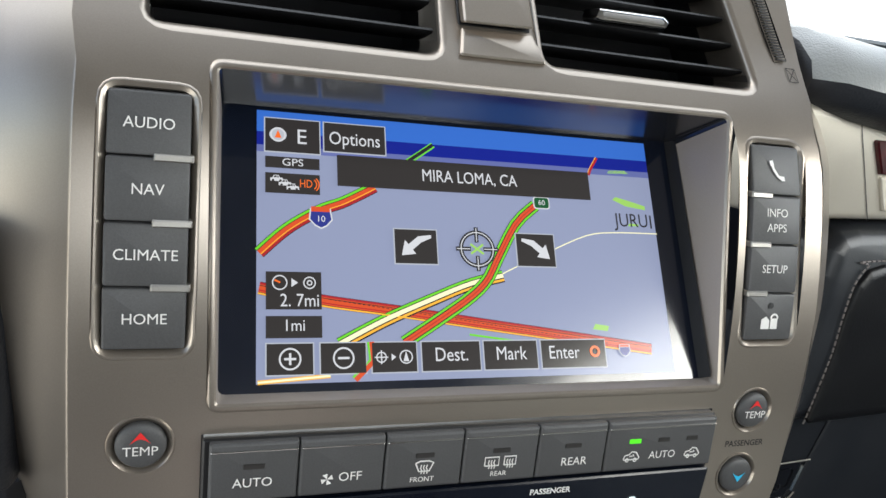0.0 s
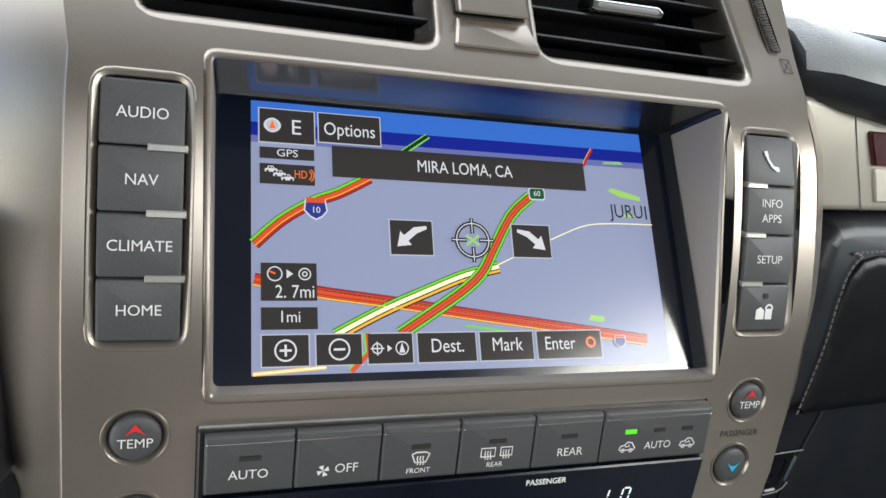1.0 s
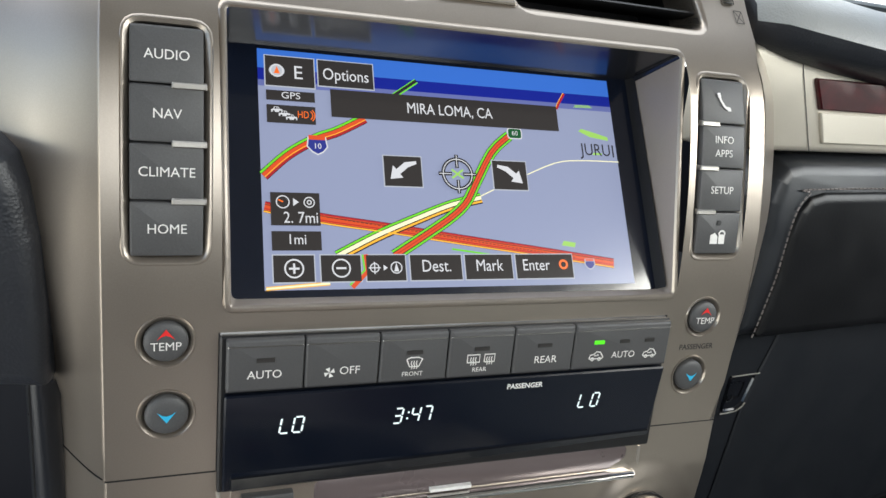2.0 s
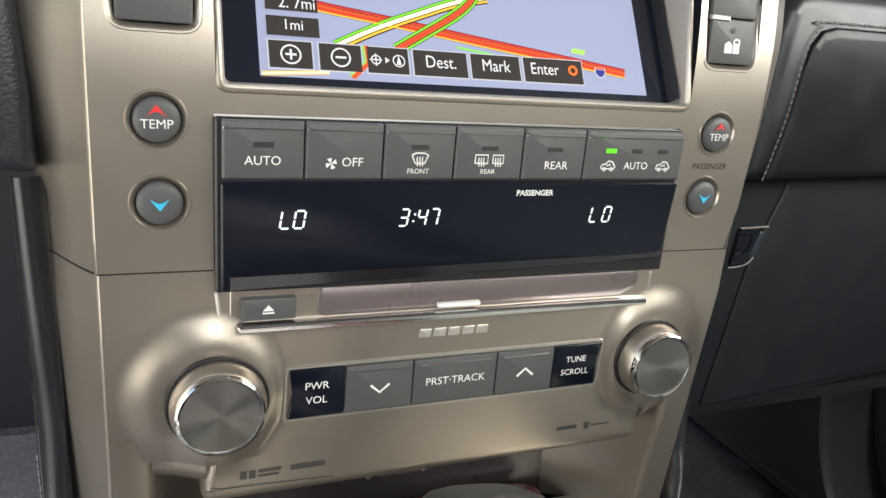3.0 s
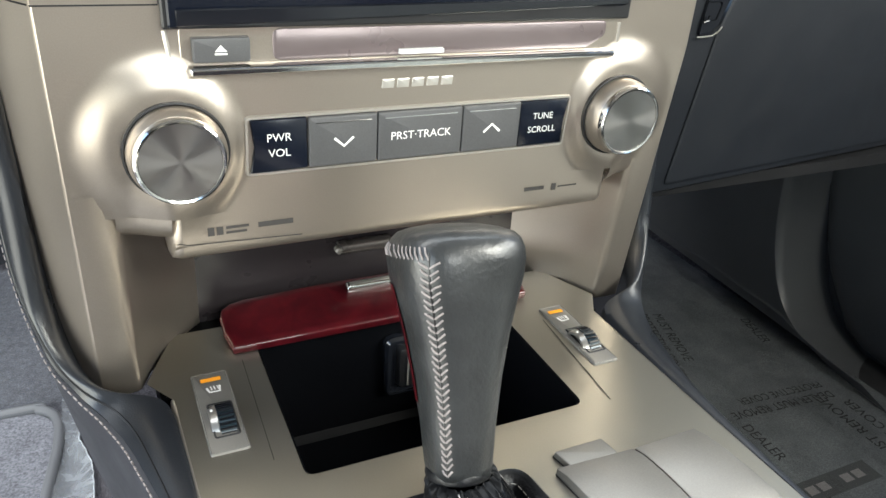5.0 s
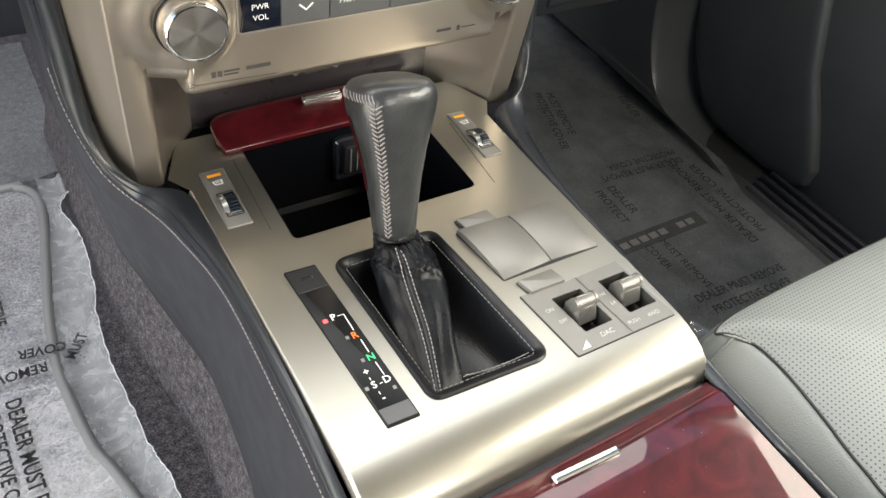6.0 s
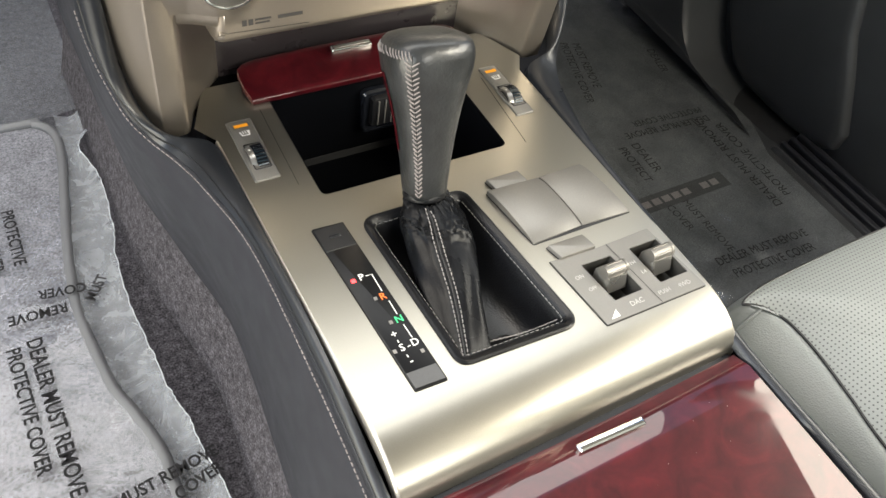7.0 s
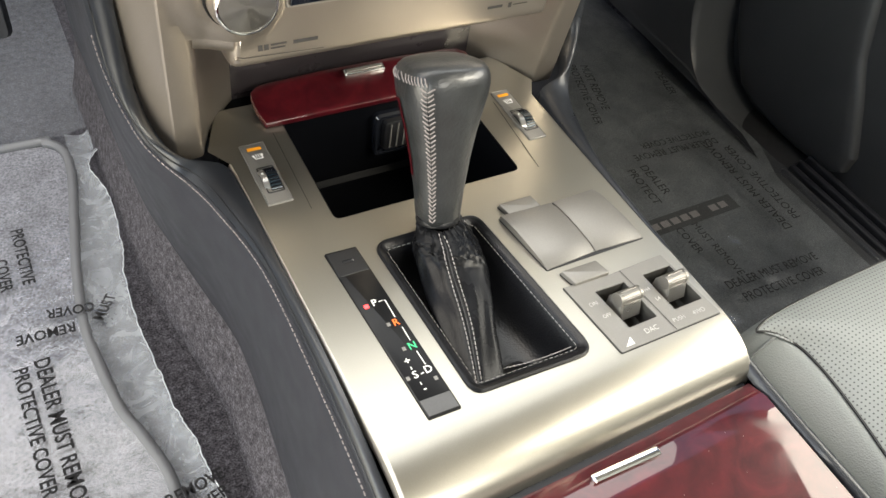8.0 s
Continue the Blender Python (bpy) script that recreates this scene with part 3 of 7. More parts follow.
        rows.append([Vector((x, lower_y(x, 0.483) + 0.006 * (1 - math.cos(ang)), 0.483 - 0.006 * math.sin(ang))) for x in xs])
    rows.append([Vector((x, 0.045, 0.4755)) for x in xs])
    rows.append([Vector((x, 0.078, 0.4755)) for x in xs])
    strips(bm, rows, closed=False)
    part("lower_panel", bm, M_TRIM, t, smooth=60)
    for s in (-1, 1):
        bm = bmesh.new()
        ring_pts = [(0.074, 0.4755), (0.045, 0.4755), (0.006, 0.477), (0.0030, 0.4778), (0.0008, 0.480), (0.0, 0.483), (0.0, 0.505), (0.006, 0.512), (0.074, 0.512)]
        strips(bm, [[Vector((s * x, y + dy, z)) for y, z in ring_pts] for x, dy in ((0.1139, 0.0), (0.1156, 0.0004), (0.1172, 0.0015), (0.1185, 0.0034), (0.1192, 0.0060), (0.1195, 0.0090))], True, True)
        part("panel_end", bm, M_TRIM, t, smooth=50)
    for s in (-1, 1):
        bm = bmesh.new()
        rows = []
        for i in range(15):
            z = 0.398 + 0.114 * i / 14
            yl = lower_y(0.15, z)
            row = [(0.1575, yl, z), (0.150, yl - 0.0004, z), (0.1445, yl, z), (0.1425, yl + 0.0003, z), (0.1408, yl + 0.0010, z), (0.1397, yl + 0.0020, z), (0.1390, yl + 0.0034, z)]
            for k in range(1, 7):
                f = k / 6
                row.append((0.1390 - 0.042 * f + 0.006 * math.sin(math.pi * f), yl + 0.0034 + (0.0723 - yl) * f, z))
            rows.append([Vector((s * x, y, z)) for x, y, z in row])
        strips(bm, rows, closed=False)
        part("leg", bm, M_TRIM, t, smooth=50)
        # rounded edge where the panel turns under above the hollow of the leg
        bm = bmesh.new()
        rows = []
        for k in range(9):
            ang = k / 8 * math.pi / 2
            rows.append([Vector((s * x, lower_y(x, 0.500) + 0.016 * (1 - math.cos(ang)), 0.5002 - 0.014 * math.sin(ang))) for x in (0.1180, 0.124, 0.130, 0.136, 0.1405)])
        rows.append([Vector((s * x, 0.074, 0.4850)) for x in (0.1180, 0.124, 0.130, 0.136, 0.1405)])
        strips(bm, rows, closed=False)
        part("hollow_top", bm, M_TRIM, t, smooth=60)
        # face that turns away to the side
        bm = bmesh.new()
        rows = []
        for i in range(48):
            z = 0.404 + 0.476 * i / 47
            y0 = lower_y(0.1575, z) if z < 0.5915 else FY(z)
            x0 = 0.1575 if z < 0.60 else (0.1580 if s < 0 else 0.1575 + 0.0065 * min(1, (z - 0.60) / 0.06))
            row = [Vector((s * x0, y0, z)), Vector((s * (x0 + 0.0010), y0 + 0.0008, z)), Vector((s * (x0 + 0.0016), y0 + 0.0022, z))]
            wide = 0.0 if z < 0.62 else 0.05 * min(1.0, (z - 0.62) / 0.08)
            row += [Vector((s * (x0 + 0.0016 + (0.0185 + wide) * f), y0 + 0.0022 + (0.034 + 0.6 * wide) * f ** 1.15, z)) for f in (0.33, 0.66, 1.0)]
            rows.append(row)
        strips(bm, rows, closed=False)
        part("side_face", bm, M_TRIM, t, smooth=40)
        part("joint", tube([Vector((s * (0.1591 + 0.0185 * f), 0.0021 + 0.034 * f ** 1.15, 0.5914)) for f in (0.0, 0.15, 0.33, 0.5, 0.66, 0.85, 1.0)], 0.00035, 5), M_BLACK, t)
    # hairline joint between the upper and lower panels
    for s in (-1, 1):
        part("joint", box(min(s * 0.114, s * 0.1583), max(s * 0.114, s * 0.1583), -0.0003, 0.002, 0.5911, 0.5917), M_BLACK, t)
    # block between the vents
    part("divider_gap", loft(FAS, [(-0.0157, 0.8146), (0.0177, 0.8150), (0.0166, 0.880), (-0.0157, 0.880)], 0.001, [(0, 0.0002), (0.0004, 0.0006)]), M_BLACK, t)
    part("vent_divider", loft(FAS, [(-0.0172, 0.8018), (0.0228, 0.8023), (0.0178, 0.8145), (-0.0145, 0.8135)], 0.001, [(0, -0.002), (0, 0.0012), (0.0010, 0.0022)]), M_TRIM, t)
    DV = lambda u, v, w: FAS(u, v, w + 0.004 * max(0.0, 0.88 - v) / 0.065)
    part("vent_divider", loft(DV, [(-0.0150, 0.8155), (0.0170, 0.8165), (0.0160, 0.880), (-0.0150, 0.880)], 0.001, [(0, -0.002), (0, 0.0022), (0.0008, 0.0032)]), M_TRIM, t)
    return t


FASCIA = build_fascia()


def column_keys(x0, x1, z0, z1, names, tab_side):
    """Four stacked keys in one recess, with small silver tabs between them."""
    back = loft(FAS, rect(x0 - 0.001, x1 + 0.001, z0 - 0.001, z1 + 0.001), 0.002, [(0, -0.0055), (0.001, -0.005)])
    part("key_recess", back, M_BLACK, FASCIA)
    h = (z1 - z0) / 4
    for i, name in enumerate(names):
        b = z1 - (i + 1) * h
        key = part("key", loft(FAS, rect(x0, x1, b + 0.0003, b + h - 0.0003), 0.0012, key_steps(0.0002, 0.0009, -0.005)), M_KEY, FASCIA)
        um, vm = (x0 + x1) / 2, b + h / 2
        for line, dv in name:
            if line == "phone":
                bm = band(FAS, [(um - 0.0035, vm + 0.0040), (um - 0.0022, vm + 0.0005), (um, vm - 0.0022), (um + 0.0030, vm - 0.0040)], 0.0013, 0.0004)
                poly(FAS, [(um - 0.0045, vm + 0.0042), (um - 0.0040, vm + 0.0020), (um - 0.0020, vm + 0.0024), (um - 0.0026, vm + 0.0046)], 0.0005, bm)
                poly(FAS, [(um + 0.0014, vm - 0.0022), (um + 0.0020, vm - 0.0044), (um + 0.0042, vm - 0.0044), (um + 0.0036, vm - 0.0024)], 0.0005, bm)
                part("symbol", bm, M_WHITE, key)
            elif line == "lock":
                bm = poly(FAS, [(um - 0.0048, vm - 0.0055), (um + 0.0000, vm - 0.0055), (um + 0.0000, vm - 0.0015), (um - 0.0022, vm + 0.0004), (um - 0.0048, vm - 0.0010)], 0.0004)
                poly(FAS, [(um + 0.0006, vm - 0.0055), (um + 0.0046, vm - 0.0055), (um + 0.0046, vm - 0.0005), (um + 0.0006, vm - 0.0005)], 0.0004, bm)
                ring(FAS, um + 0.0026, vm - 0.0005, 0.0019, 0.0009, 0.0004, bm, 12, 0, 180)
                part("symbol", bm, M_WHITE, key)
                part("sensor", disc(FAS, um, vm + 0.0055, 0.0014, 0.0005), M_BLACK, key)
            else:
                part("lettering", lettering(line, 0.0053, FAS, um, vm + dv, 0.0005), M_WHITE, key)
        if i < 3:
            t0, t1 = (x1 - 0.0120, x1 + 0.0012) if tab_side < 0 else (x0 - 0.0012, x0 + 0.0105)
            tab = loft(FAS, rect(t0, t1, b - 0.0014, b + 0.0012), 0.0005, [(0, -0.004), (0, 0.0006), (0.0005, 0.0012)])
            part("divider_tab", tab, M_TAB, FASCIA)


column_keys(-0.1479, -0.1206, 0.6886, 0.7770, [[("AUDIO", 0)], [("NAV", 0)], [("CLIMATE", 0)], [("HOME", 0)]], -1)
column_keys(0.1229, 0.1502, 0.6888, 0.7778, [[("phone", 0)], [("INFO", 0.0032), ("APPS", -0.0036)], [("SETUP", 0)], [("lock", 0)]], 1)


def round_key(u, v, up):
    rim = loft(FAS, circle(u, v, 0.0117), 0, [(0, 0.0), (0.0003, 0.0006), (0.0008, 0.0006), (0.0026, -0.0013), (0.0028, -0.0024), (0.0029, -0.004)], cap=True)
    part("key_surround", rim, M_TRIM, FASCIA)
    key = part("round_key", loft(FAS, circle(u, v, 0.0088), 0, [(0, -0.004), (0, -0.0004), (0.0004, 0.0006), (0.0012, 0.0012), (0.0035, 0.0016), (0.006, 0.0018)]), M_KEY, FASCIA)
    if up:
        a = [(u - 0.0036, v + 0.0014), (u, v + 0.0060), (u + 0.0036, v + 0.0014), (u + 0.0018, v + 0.0028), (u, v + 0.0034), (u - 0.0018, v + 0.0028)]
        part("arrow", poly(FAS, a, 0.0022), M_RED, key)
        part("lettering", lettering("TEMP", 0.0050, FAS, u, v - 0.0015, 0.0022), M_WHITE, key)
    else:
        a = [(u - 0.0038, v + 0.0022), (u - 0.0018, v + 0.0007), (u, v + 0.0002), (u + 0.0018, v + 0.0007), (u + 0.0038, v + 0.0022), (u, v - 0.0029)]
        part("arrow", poly(FAS, a, 0.0022), M_BLUE, key)


for i, (ku, kv) in enumerate(ROUND_KEYS):
    round_key(ku, kv, i % 2 == 0)
part("lettering", lettering("PASSENGER", 0.0043, FAS, 0.1350, 0.6370, 0.0002, bold=0.00005), M_GREYPRINT, FASCIA)


# ---- air vents ----
def air_vent(opening, tab):
    cx = sum(p[0] for p in opening) / 4
    t = thing("air_vent", "black slatted air vent set in the silver fascia", "air vent", tuple(FAS(cx, 0.80, -0.01)), "dashboard vents")
    part("housing", loft(FAS, opening, 0.006, [(0.0, -0.004), (0.0, -0.060), (0.004, -0.062)], cap=True), M_BLACK, t)
    u0, u1 = opening[0][0] + 0.001, opening[1][0] - 0.001
    for k in range(5):
        z = 0.8115 + 0.0125 * k
        bm = bmesh.new()
        prof = [(-0.0050, 0.000), (-0.0060, 0.0010), (-0.016, 0.0016), (-0.030, 0.0008), (-0.030, -0.0008), (-0.016, -0.0016), (-0.0060, -0.0010)]
        loops = [[FAS(u, z, 0) + Vector((0, -w * 0 - w, dz - 0.10 * (-w))) for w, dz in prof] for u in (u0, (u0 + u1) / 2, u1)]
        strips(bm, loops, True, True, True)
        part("slat", bm, M_BLACK, t, smooth=40)
    if tab:
        tab_ob = part("slat_tab", loft(FAS, [(0.0530, 0.8255), (0.0920, 0.8262), (0.0945, 0.8290), (0.0915, 0.8322), (0.0560, 0.8316)], 0.0020, [(0, -0.014), (0, -0.002), (0.0006, -0.0004), (0.0012, -0.0002)], n=6), M_CHROME, t, "chrome sliding tab")
        part("tab_grip", loft(FAS, [(0.0570, 0.8272), (0.0900, 0.8277), (0.0915, 0.8290), (0.0895, 0.8304), (0.0580, 0.8299)], 0.0010, [(0, -0.0002), (0.0003, 0.0001)], n=4), M_SWITCH, tab_ob)


air_vent(VENT_L, False)
air_vent(VENT_R, True)


def thumb_wheel():
    t = thing("vent_wheel", "black ribbed thumb wheel beside the air vent", "thumb wheel", tuple(FAS(0.155, 0.835, 0)))
    part("slot", loft(FAS, [(0.1520, 0.8170), (0.1605, 0.8185), (0.1530, 0.8600), (0.1440, 0.8600)], 0.001, [(0, 0.0004), (0.0008, -0.002)]), M_BIN, t)
    for k in range(30):
        z = 0.8190 + 0.00135 * k
        x = 0.1562 - 0.20 * (z - 0.8190)
        part("rib", box(x - 0.0026, x + 0.0026, FY(z) - 0.0018, FY(z) + 0.001, z - 0.0003, z + 0.0003), M_RUBBER, t, smooth=0)
    bm = bmesh.new()
    for a, b in (((0.1580, 0.8085), (0.1635, 0.8085)), ((0.1635, 0.8085), (0.1635, 0.8150)), ((0.1635, 0.8150), (0.1580, 0.8150)), ((0.1580, 0.8150), (0.1580, 0.8085)), ((0.1580, 0.8085), (0.1635, 0.8150)), ((0.1635, 0.8085), (0.1580, 0.8150))):
        band(FAS, [a, b], 0.0004, 0.0004, bm)
    part("shut_symbol", bm, M_GREYPRINT, FASCIA)


thumb_wheel()


# ---- the navigation display ----
def build_display():
    t = thing("navigation_display", "lit navigation display with a street map behind black-bordered glass", "display", tuple(SCR(0, 0, -0.01)))
    part("glass_border", loft(SCR, [(-109, -3.5), (110, -3.5), (110, 118), (-109, 118)], 2.0, [(0, -0.004), (0, 0.0006), (0.3, 0.0010)]), M_DISPLAY, t)
    cols = dict(
        land=glow("map_land", (0.36, 0.40, 0.60), 0.60, 0.2), sky1=glow("map_sky_light", (0.045, 0.16, 0.62), 0.75, 0.12), sky2=glow("map_sky_dark", (0.012, 0.022, 0.30), 0.7, 0.12), haze=glow("map_haze", (0.17, 0.20, 0.50), 0.6, 0.12),
        red=glow("map_red", (0.62, 0.075, 0.022), 0.9, 0.2), dark=glow("map_dark_red", (0.42, 0.02, 0.03), 0.8, 0.2), green=glow("map_green", (0.16, 0.62, 0.03), 0.85, 0.2), cream=glow("map_cream", (0.80, 0.75, 0.48), 1.0, 0.2),
        orange=glow("map_orange", (0.78, 0.38, 0.04), 1.0, 0.2), grey=glow("map_outline", (0.03, 0.03, 0.035), 0.6, 0.2), box=glow("display_button", (0.046, 0.041, 0.041), 0.6, 0.14), line=glow("display_line", (0.42, 0.44, 0.50), 0.9, 0.2),
        white=glow("display_text", (0.60, 0.60, 0.64), 0.88, 0.2), blue=glow("map_shield_blue", (0.03, 0.04, 0.25), 0.8, 0.2), park=glow("map_park", (0.34, 0.62, 0.13), 0.8, 0.2), shield=glow("map_sign_green", (0.01, 0.09, 0.03), 0.8, 0.2), hd=glow("display_orange", (0.75, 0.13, 0.02), 1.0, 0.2))
    W = 0.0012

    def add(name, bm, c, parent=t, label=""):
        return part(name, bm, cols[c], parent, label, 0)

    picture = add("map_picture", poly(SCR, rect(-94.5, 95.5, 0.3, 98.5), W), "land")
    add("map_sky", poly(SCR, rect(-94.5, 95.5, 105.0, 114.6), W), "sky1")
    add("map_sky", poly(SCR, rect(-94.5, 95.5, 99.0, 105.0), W), "sky2")
    add("map_sky", poly(SCR, rect(-94.5, 95.5, 96.0, 99.0), W + 0.0001), "haze")

    def road(pts, layers):
        for k, (c, off, wd) in enumerate(layers):
            ps = [Vector(p) for p in pts]
            q = []
            for i, p in enumerate(ps):
                d = (ps[min(i + 1, len(ps) - 1)] - ps[max(i - 1, 0)]).normalized()
                q.append(p + Vector((-d.y, d.x)) * off * 0.84)
            add("road", band(SCR, q, wd * 0.84, W + 0.00012 + 0.00003 * k + road.lift), c, picture)
        road.lift += 0.00012

    road.lift = 0.0
    smooth2 = lambda pts, n=18: [(p.x, p.y) for p in smooth_path([(a, b, 0) for a, b in pts], n)]
    road(smooth2([(9.6, 44.5), (19.6, 49.2), (38.9, 57.7), (57.5, 65.1), (73.1, 66.9), (96, 67.1)]), [("cream", 0, 0.6)])
    road(smooth2([(-93.5, 52.4), (-82.1, 63.0), (-68.8, 71.3), (-58.4, 75.6), (-45, 83)]), [("grey", 0, 6.2), ("green", 2.2, 1.2), ("red", -0.2, 2.9), ("orange", -1.0, 0.4), ("dark", -2.3, 0.9)])
    road(smooth2([(-93.5, 38.0), (-68.6, 33.0), (-37.8, 28.8), (2.6, 22.8), (40.7, 17.4), (84.0, 11.0)]), [("grey", 0, 6.2), ("dark", 2.2, 1.3), ("red", 0.0, 3.8), ("grey", 1.3, 0.35), ("dark", -1.0, 0.5), ("orange", -2.6, 0.8)])
    road(smooth2([(-61.9, 15.2), (-42.8, 24.8), (-22.6, 33.3), (-4.1, 40.5), (12.0, 44.5)]), [("grey", 0, 6.6), ("green", 2.4, 1.1), ("cream", 0.3, 2.2), ("orange", -2.0, 1.2)])
    road(smooth2([(-35, 15.5), (-17.9, 26.0), (-4.5, 34.7), (4.0, 42.4), (10.2, 52.8), (20.4, 69.1), (31, 78.3)]), [("grey", 0, 6.8), ("green", 2.5, 1.1), ("green", -2.5, 1.1), ("red", 0, 2.9), ("dark", 0, 0.4)])
    dashes = bmesh.new()
    for k in range(64):
        a = k / 64
        u0, v0 = -66.0 + 128.0 * a, 33.6 - 19.6 * a
        band(SCR, [(u0, v0), (u0 + 1.2, v0 - 0.18)], 0.28, W + 0.00048, dashes)
    add("road_dashes", dashes, "grey", picture)
    road([(-6, 18.6), (24, 14.4)], [("green", 0, 1.0)])
    road([(-30.5, 95.0), (-17.5, 104.5)], [("green", 0.9, 1.0), ("grey", 0, 1.8), ("green", -1.4, 0.8)])
    road([(61.0, 95.0), (62.4, 98.0), (66.6, 104.2)], [("orange", 0.7, 0.8), ("dark", 0, 1.4)])
    road([(-94, 0.9), (-66, 2.8)], [("orange", 0, 2.0), ("cream", 0, 1.0)])
    road([(-56, 0.8), (-48.5, 8.0), (-49.0, 16.0)], [("green", 1.8, 1.0), ("red", 0, 2.4)])
    for pts in ([(73, 83.5), (80, 80.5), (91, 79.0), (91, 81.0), (82, 83.4), (75, 85)], [(54.5, 20.6), (62, 19.6), (63, 22.0), (56, 23.0)], [(72, 97), (84, 97.5), (82, 99), (73, 98.5)], [(80, 70.4), (86, 70.6), (86, 71.6), (81, 71.8)]):
        add("park", poly(SCR, pts, W + 0.0001), "park", picture)
    add("place_name", lettering("JURU", 9.6, SCR, 73.0, 73.0, W + 0.0003, "LEFT", squeeze=0.86), "grey", picture)
    add("place_name", poly(SCR, rect(92.6, 93.5, 69.6, 76.4), W + 0.0003), "grey", picture)
    # shields
    add("road_sign", poly(SCR, [(-73, 72), (-73.6, 67), (-71, 64.2), (-68.5, 63), (-66, 64.2), (-63.6, 67), (-64.4, 72)], W + 0.0009), "white", picture)
    add("road_sign", poly(SCR, [(-72.6, 70.6), (-73, 67.2), (-70.8, 64.8), (-68.5, 63.6), (-66.2, 64.8), (-64.2, 67.2), (-64.8, 70.6)], W + 0.0010), "blue", picture)
    add("road_sign", poly(SCR, rect(-72.6, -64.8, 70.4, 72.6), W + 0.0011), "red", picture)
    add("road_number", lettering("10", 3.8, SCR, -68.6, 67.2, W + 0.0012), "white", picture)
    add("road_sign", poly(SCR, rpoly(rect(30.0, 38.4, 76.6, 82.6), 1.6), W + 0.0009), "white", picture)
    add("road_sign", poly(SCR, rpoly(rect(30.5, 37.9, 77.1, 82.1), 1.4), W + 0.0010), "shield", picture)
    add("road_number", lettering("60", 3.6, SCR, 34.2, 79.6, W + 0.0011), "white", picture)

    add("road_sign", poly(SCR, [(66.4, 13.4), (66.0, 10.4), (67.4, 8.4), (69.2, 7.6), (71.0, 8.4), (72.4, 10.4), (72.0, 13.4)], W + 0.0009), "line", picture)
    add("road_sign", poly(SCR, [(66.8, 12.0), (66.6, 10.4), (67.8, 8.8), (69.2, 8.2), (70.6, 8.8), (71.8, 10.4), (71.6, 12.0)], W + 0.0010), "blue", picture)
    add("road_sign", poly(SCR, rect(66.8, 71.6, 12.2, 13.2), W + 0.0010), "red", picture)

    def soft_key(u0, u1, v0, v1, edge=True):
        if edge:
            add("soft_key_edge", poly(SCR, rect(u0 - 0.5, u1 + 0.5, v0 - 0.5, v1 + 0.5), W + 0.0012), "line")
        return add("soft_key", poly(SCR, rect(u0, u1, v0, v1), W + 0.0014), "box")

    Q = W + 0.0017
    k = soft_key(-91.2, -68.6, 95.9, 110.7)
    add("lettering", lettering("E", 9.5, SCR, -76.2, 102.7, Q), "white", k)
    add("symbol", poly(SCR, [(-86.0 + 3.6 * math.cos(a * math.pi / 12), 103.3 + 3.0 * math.sin(a * math.pi / 12)) for a in range(24)], Q), "line", k)
    add("symbol", ring(SCR, -86.0, 103.3, 2.9, 0.7, Q + 0.0001), "white", k)
    add("symbol", poly(SCR, [(-87.4, 101.8), (-86.0, 105.4), (-84.6, 101.8)], Q + 0.0002), "hd", k)
    k = soft_key(-66.6, -39.8, 97.6, 110.7)
    add("lettering", lettering("Options", 8.4, SCR, -53.3, 103.4, Q, squeeze=0.82), "white", k)
    k = soft_key(-91.2, -68.8, 88.6, 93.6, False)
    add("lettering", lettering("GPS", 4.6, SCR, -80.0, 91.1, Q, squeeze=1.15), "white", k)
    k = soft_key(-91.2, -68.8, 77.6, 86.4, False)
    for cu_, cv_ in ((-86.6, 83.8), (-83.2, 82.0), (-80.0, 80.4)):
        bm = poly(SCR, [(cu_ - 2.6, cv_ - 1.1), (cu_ + 2.6, cv_ - 1.1), (cu_ + 2.4, cv_ + 0.3), (cu_ + 1.3, cv_ + 0.5), (cu_ + 0.8, cv_ + 1.5), (cu_ - 1.2, cv_ + 1.5), (cu_ - 1.7, cv_ + 0.4), (cu_ - 2.6, cv_ + 0.2)], Q)
        add("symbol", bm, "white", k)
        bm = poly(SCR, [(cu_ - 1.2, cv_ + 0.4), (cu_ - 0.1, cv_ + 0.4), (cu_ - 0.1, cv_ + 1.2), (cu_ - 0.9, cv_ + 1.2)], Q + 0.0001)
        poly(SCR, [(cu_ + 0.2, cv_ + 0.4), (cu_ + 0.9, cv_ + 0.4), (cu_ + 0.6, cv_ + 1.2), (cu_ + 0.2, cv_ + 1.2)], Q + 0.0001, bm)
        disc(SCR, cu_ - 1.5, cv_ - 0.9, 0.55, Q + 0.0001, bm, 10)
        disc(SCR, cu_ + 1.5, cv_ - 0.9, 0.55, Q + 0.0001, bm, 10)
        add("symbol", bm, "box", k)
    bm = ring(SCR, -72.6, 82.0, 2.4, 0.5, Q, None, 10, -55, 55)
    ring(SCR, -72.6, 82.0, 3.4, 0.5, Q, bm, 10, -50, 50)
    add("symbol", bm, "hd", k)
    add("lettering", lettering("HD", 5.0, SCR, -74.6, 82.0, Q, squeeze=0.75), "hd", k)
    k = soft_key(-61.3, 60.4, 82.2, 96.2, False)
    add("lettering", lettering("MIRA LOMA, CA", 8.0, SCR, -0.8, 89.0, Q, squeeze=0.80), "white", k)
    for s, c0 in ((-1, -28.0), (1, 28.8)):
        k = soft_key(c0 - 9.4, c0 + 9.4, 49.1, 64.1)
        pts = [(c0 + s * a, b - 1.1) for a, b in ((-6.8, 63.0), (-1.0, 62.2), (3.4, 58.6), (5.0, 60.4), (6.6, 53.6), (0.2, 54.4), (1.6, 56.2), (-2.4, 59.6), (-7.0, 61.6))]
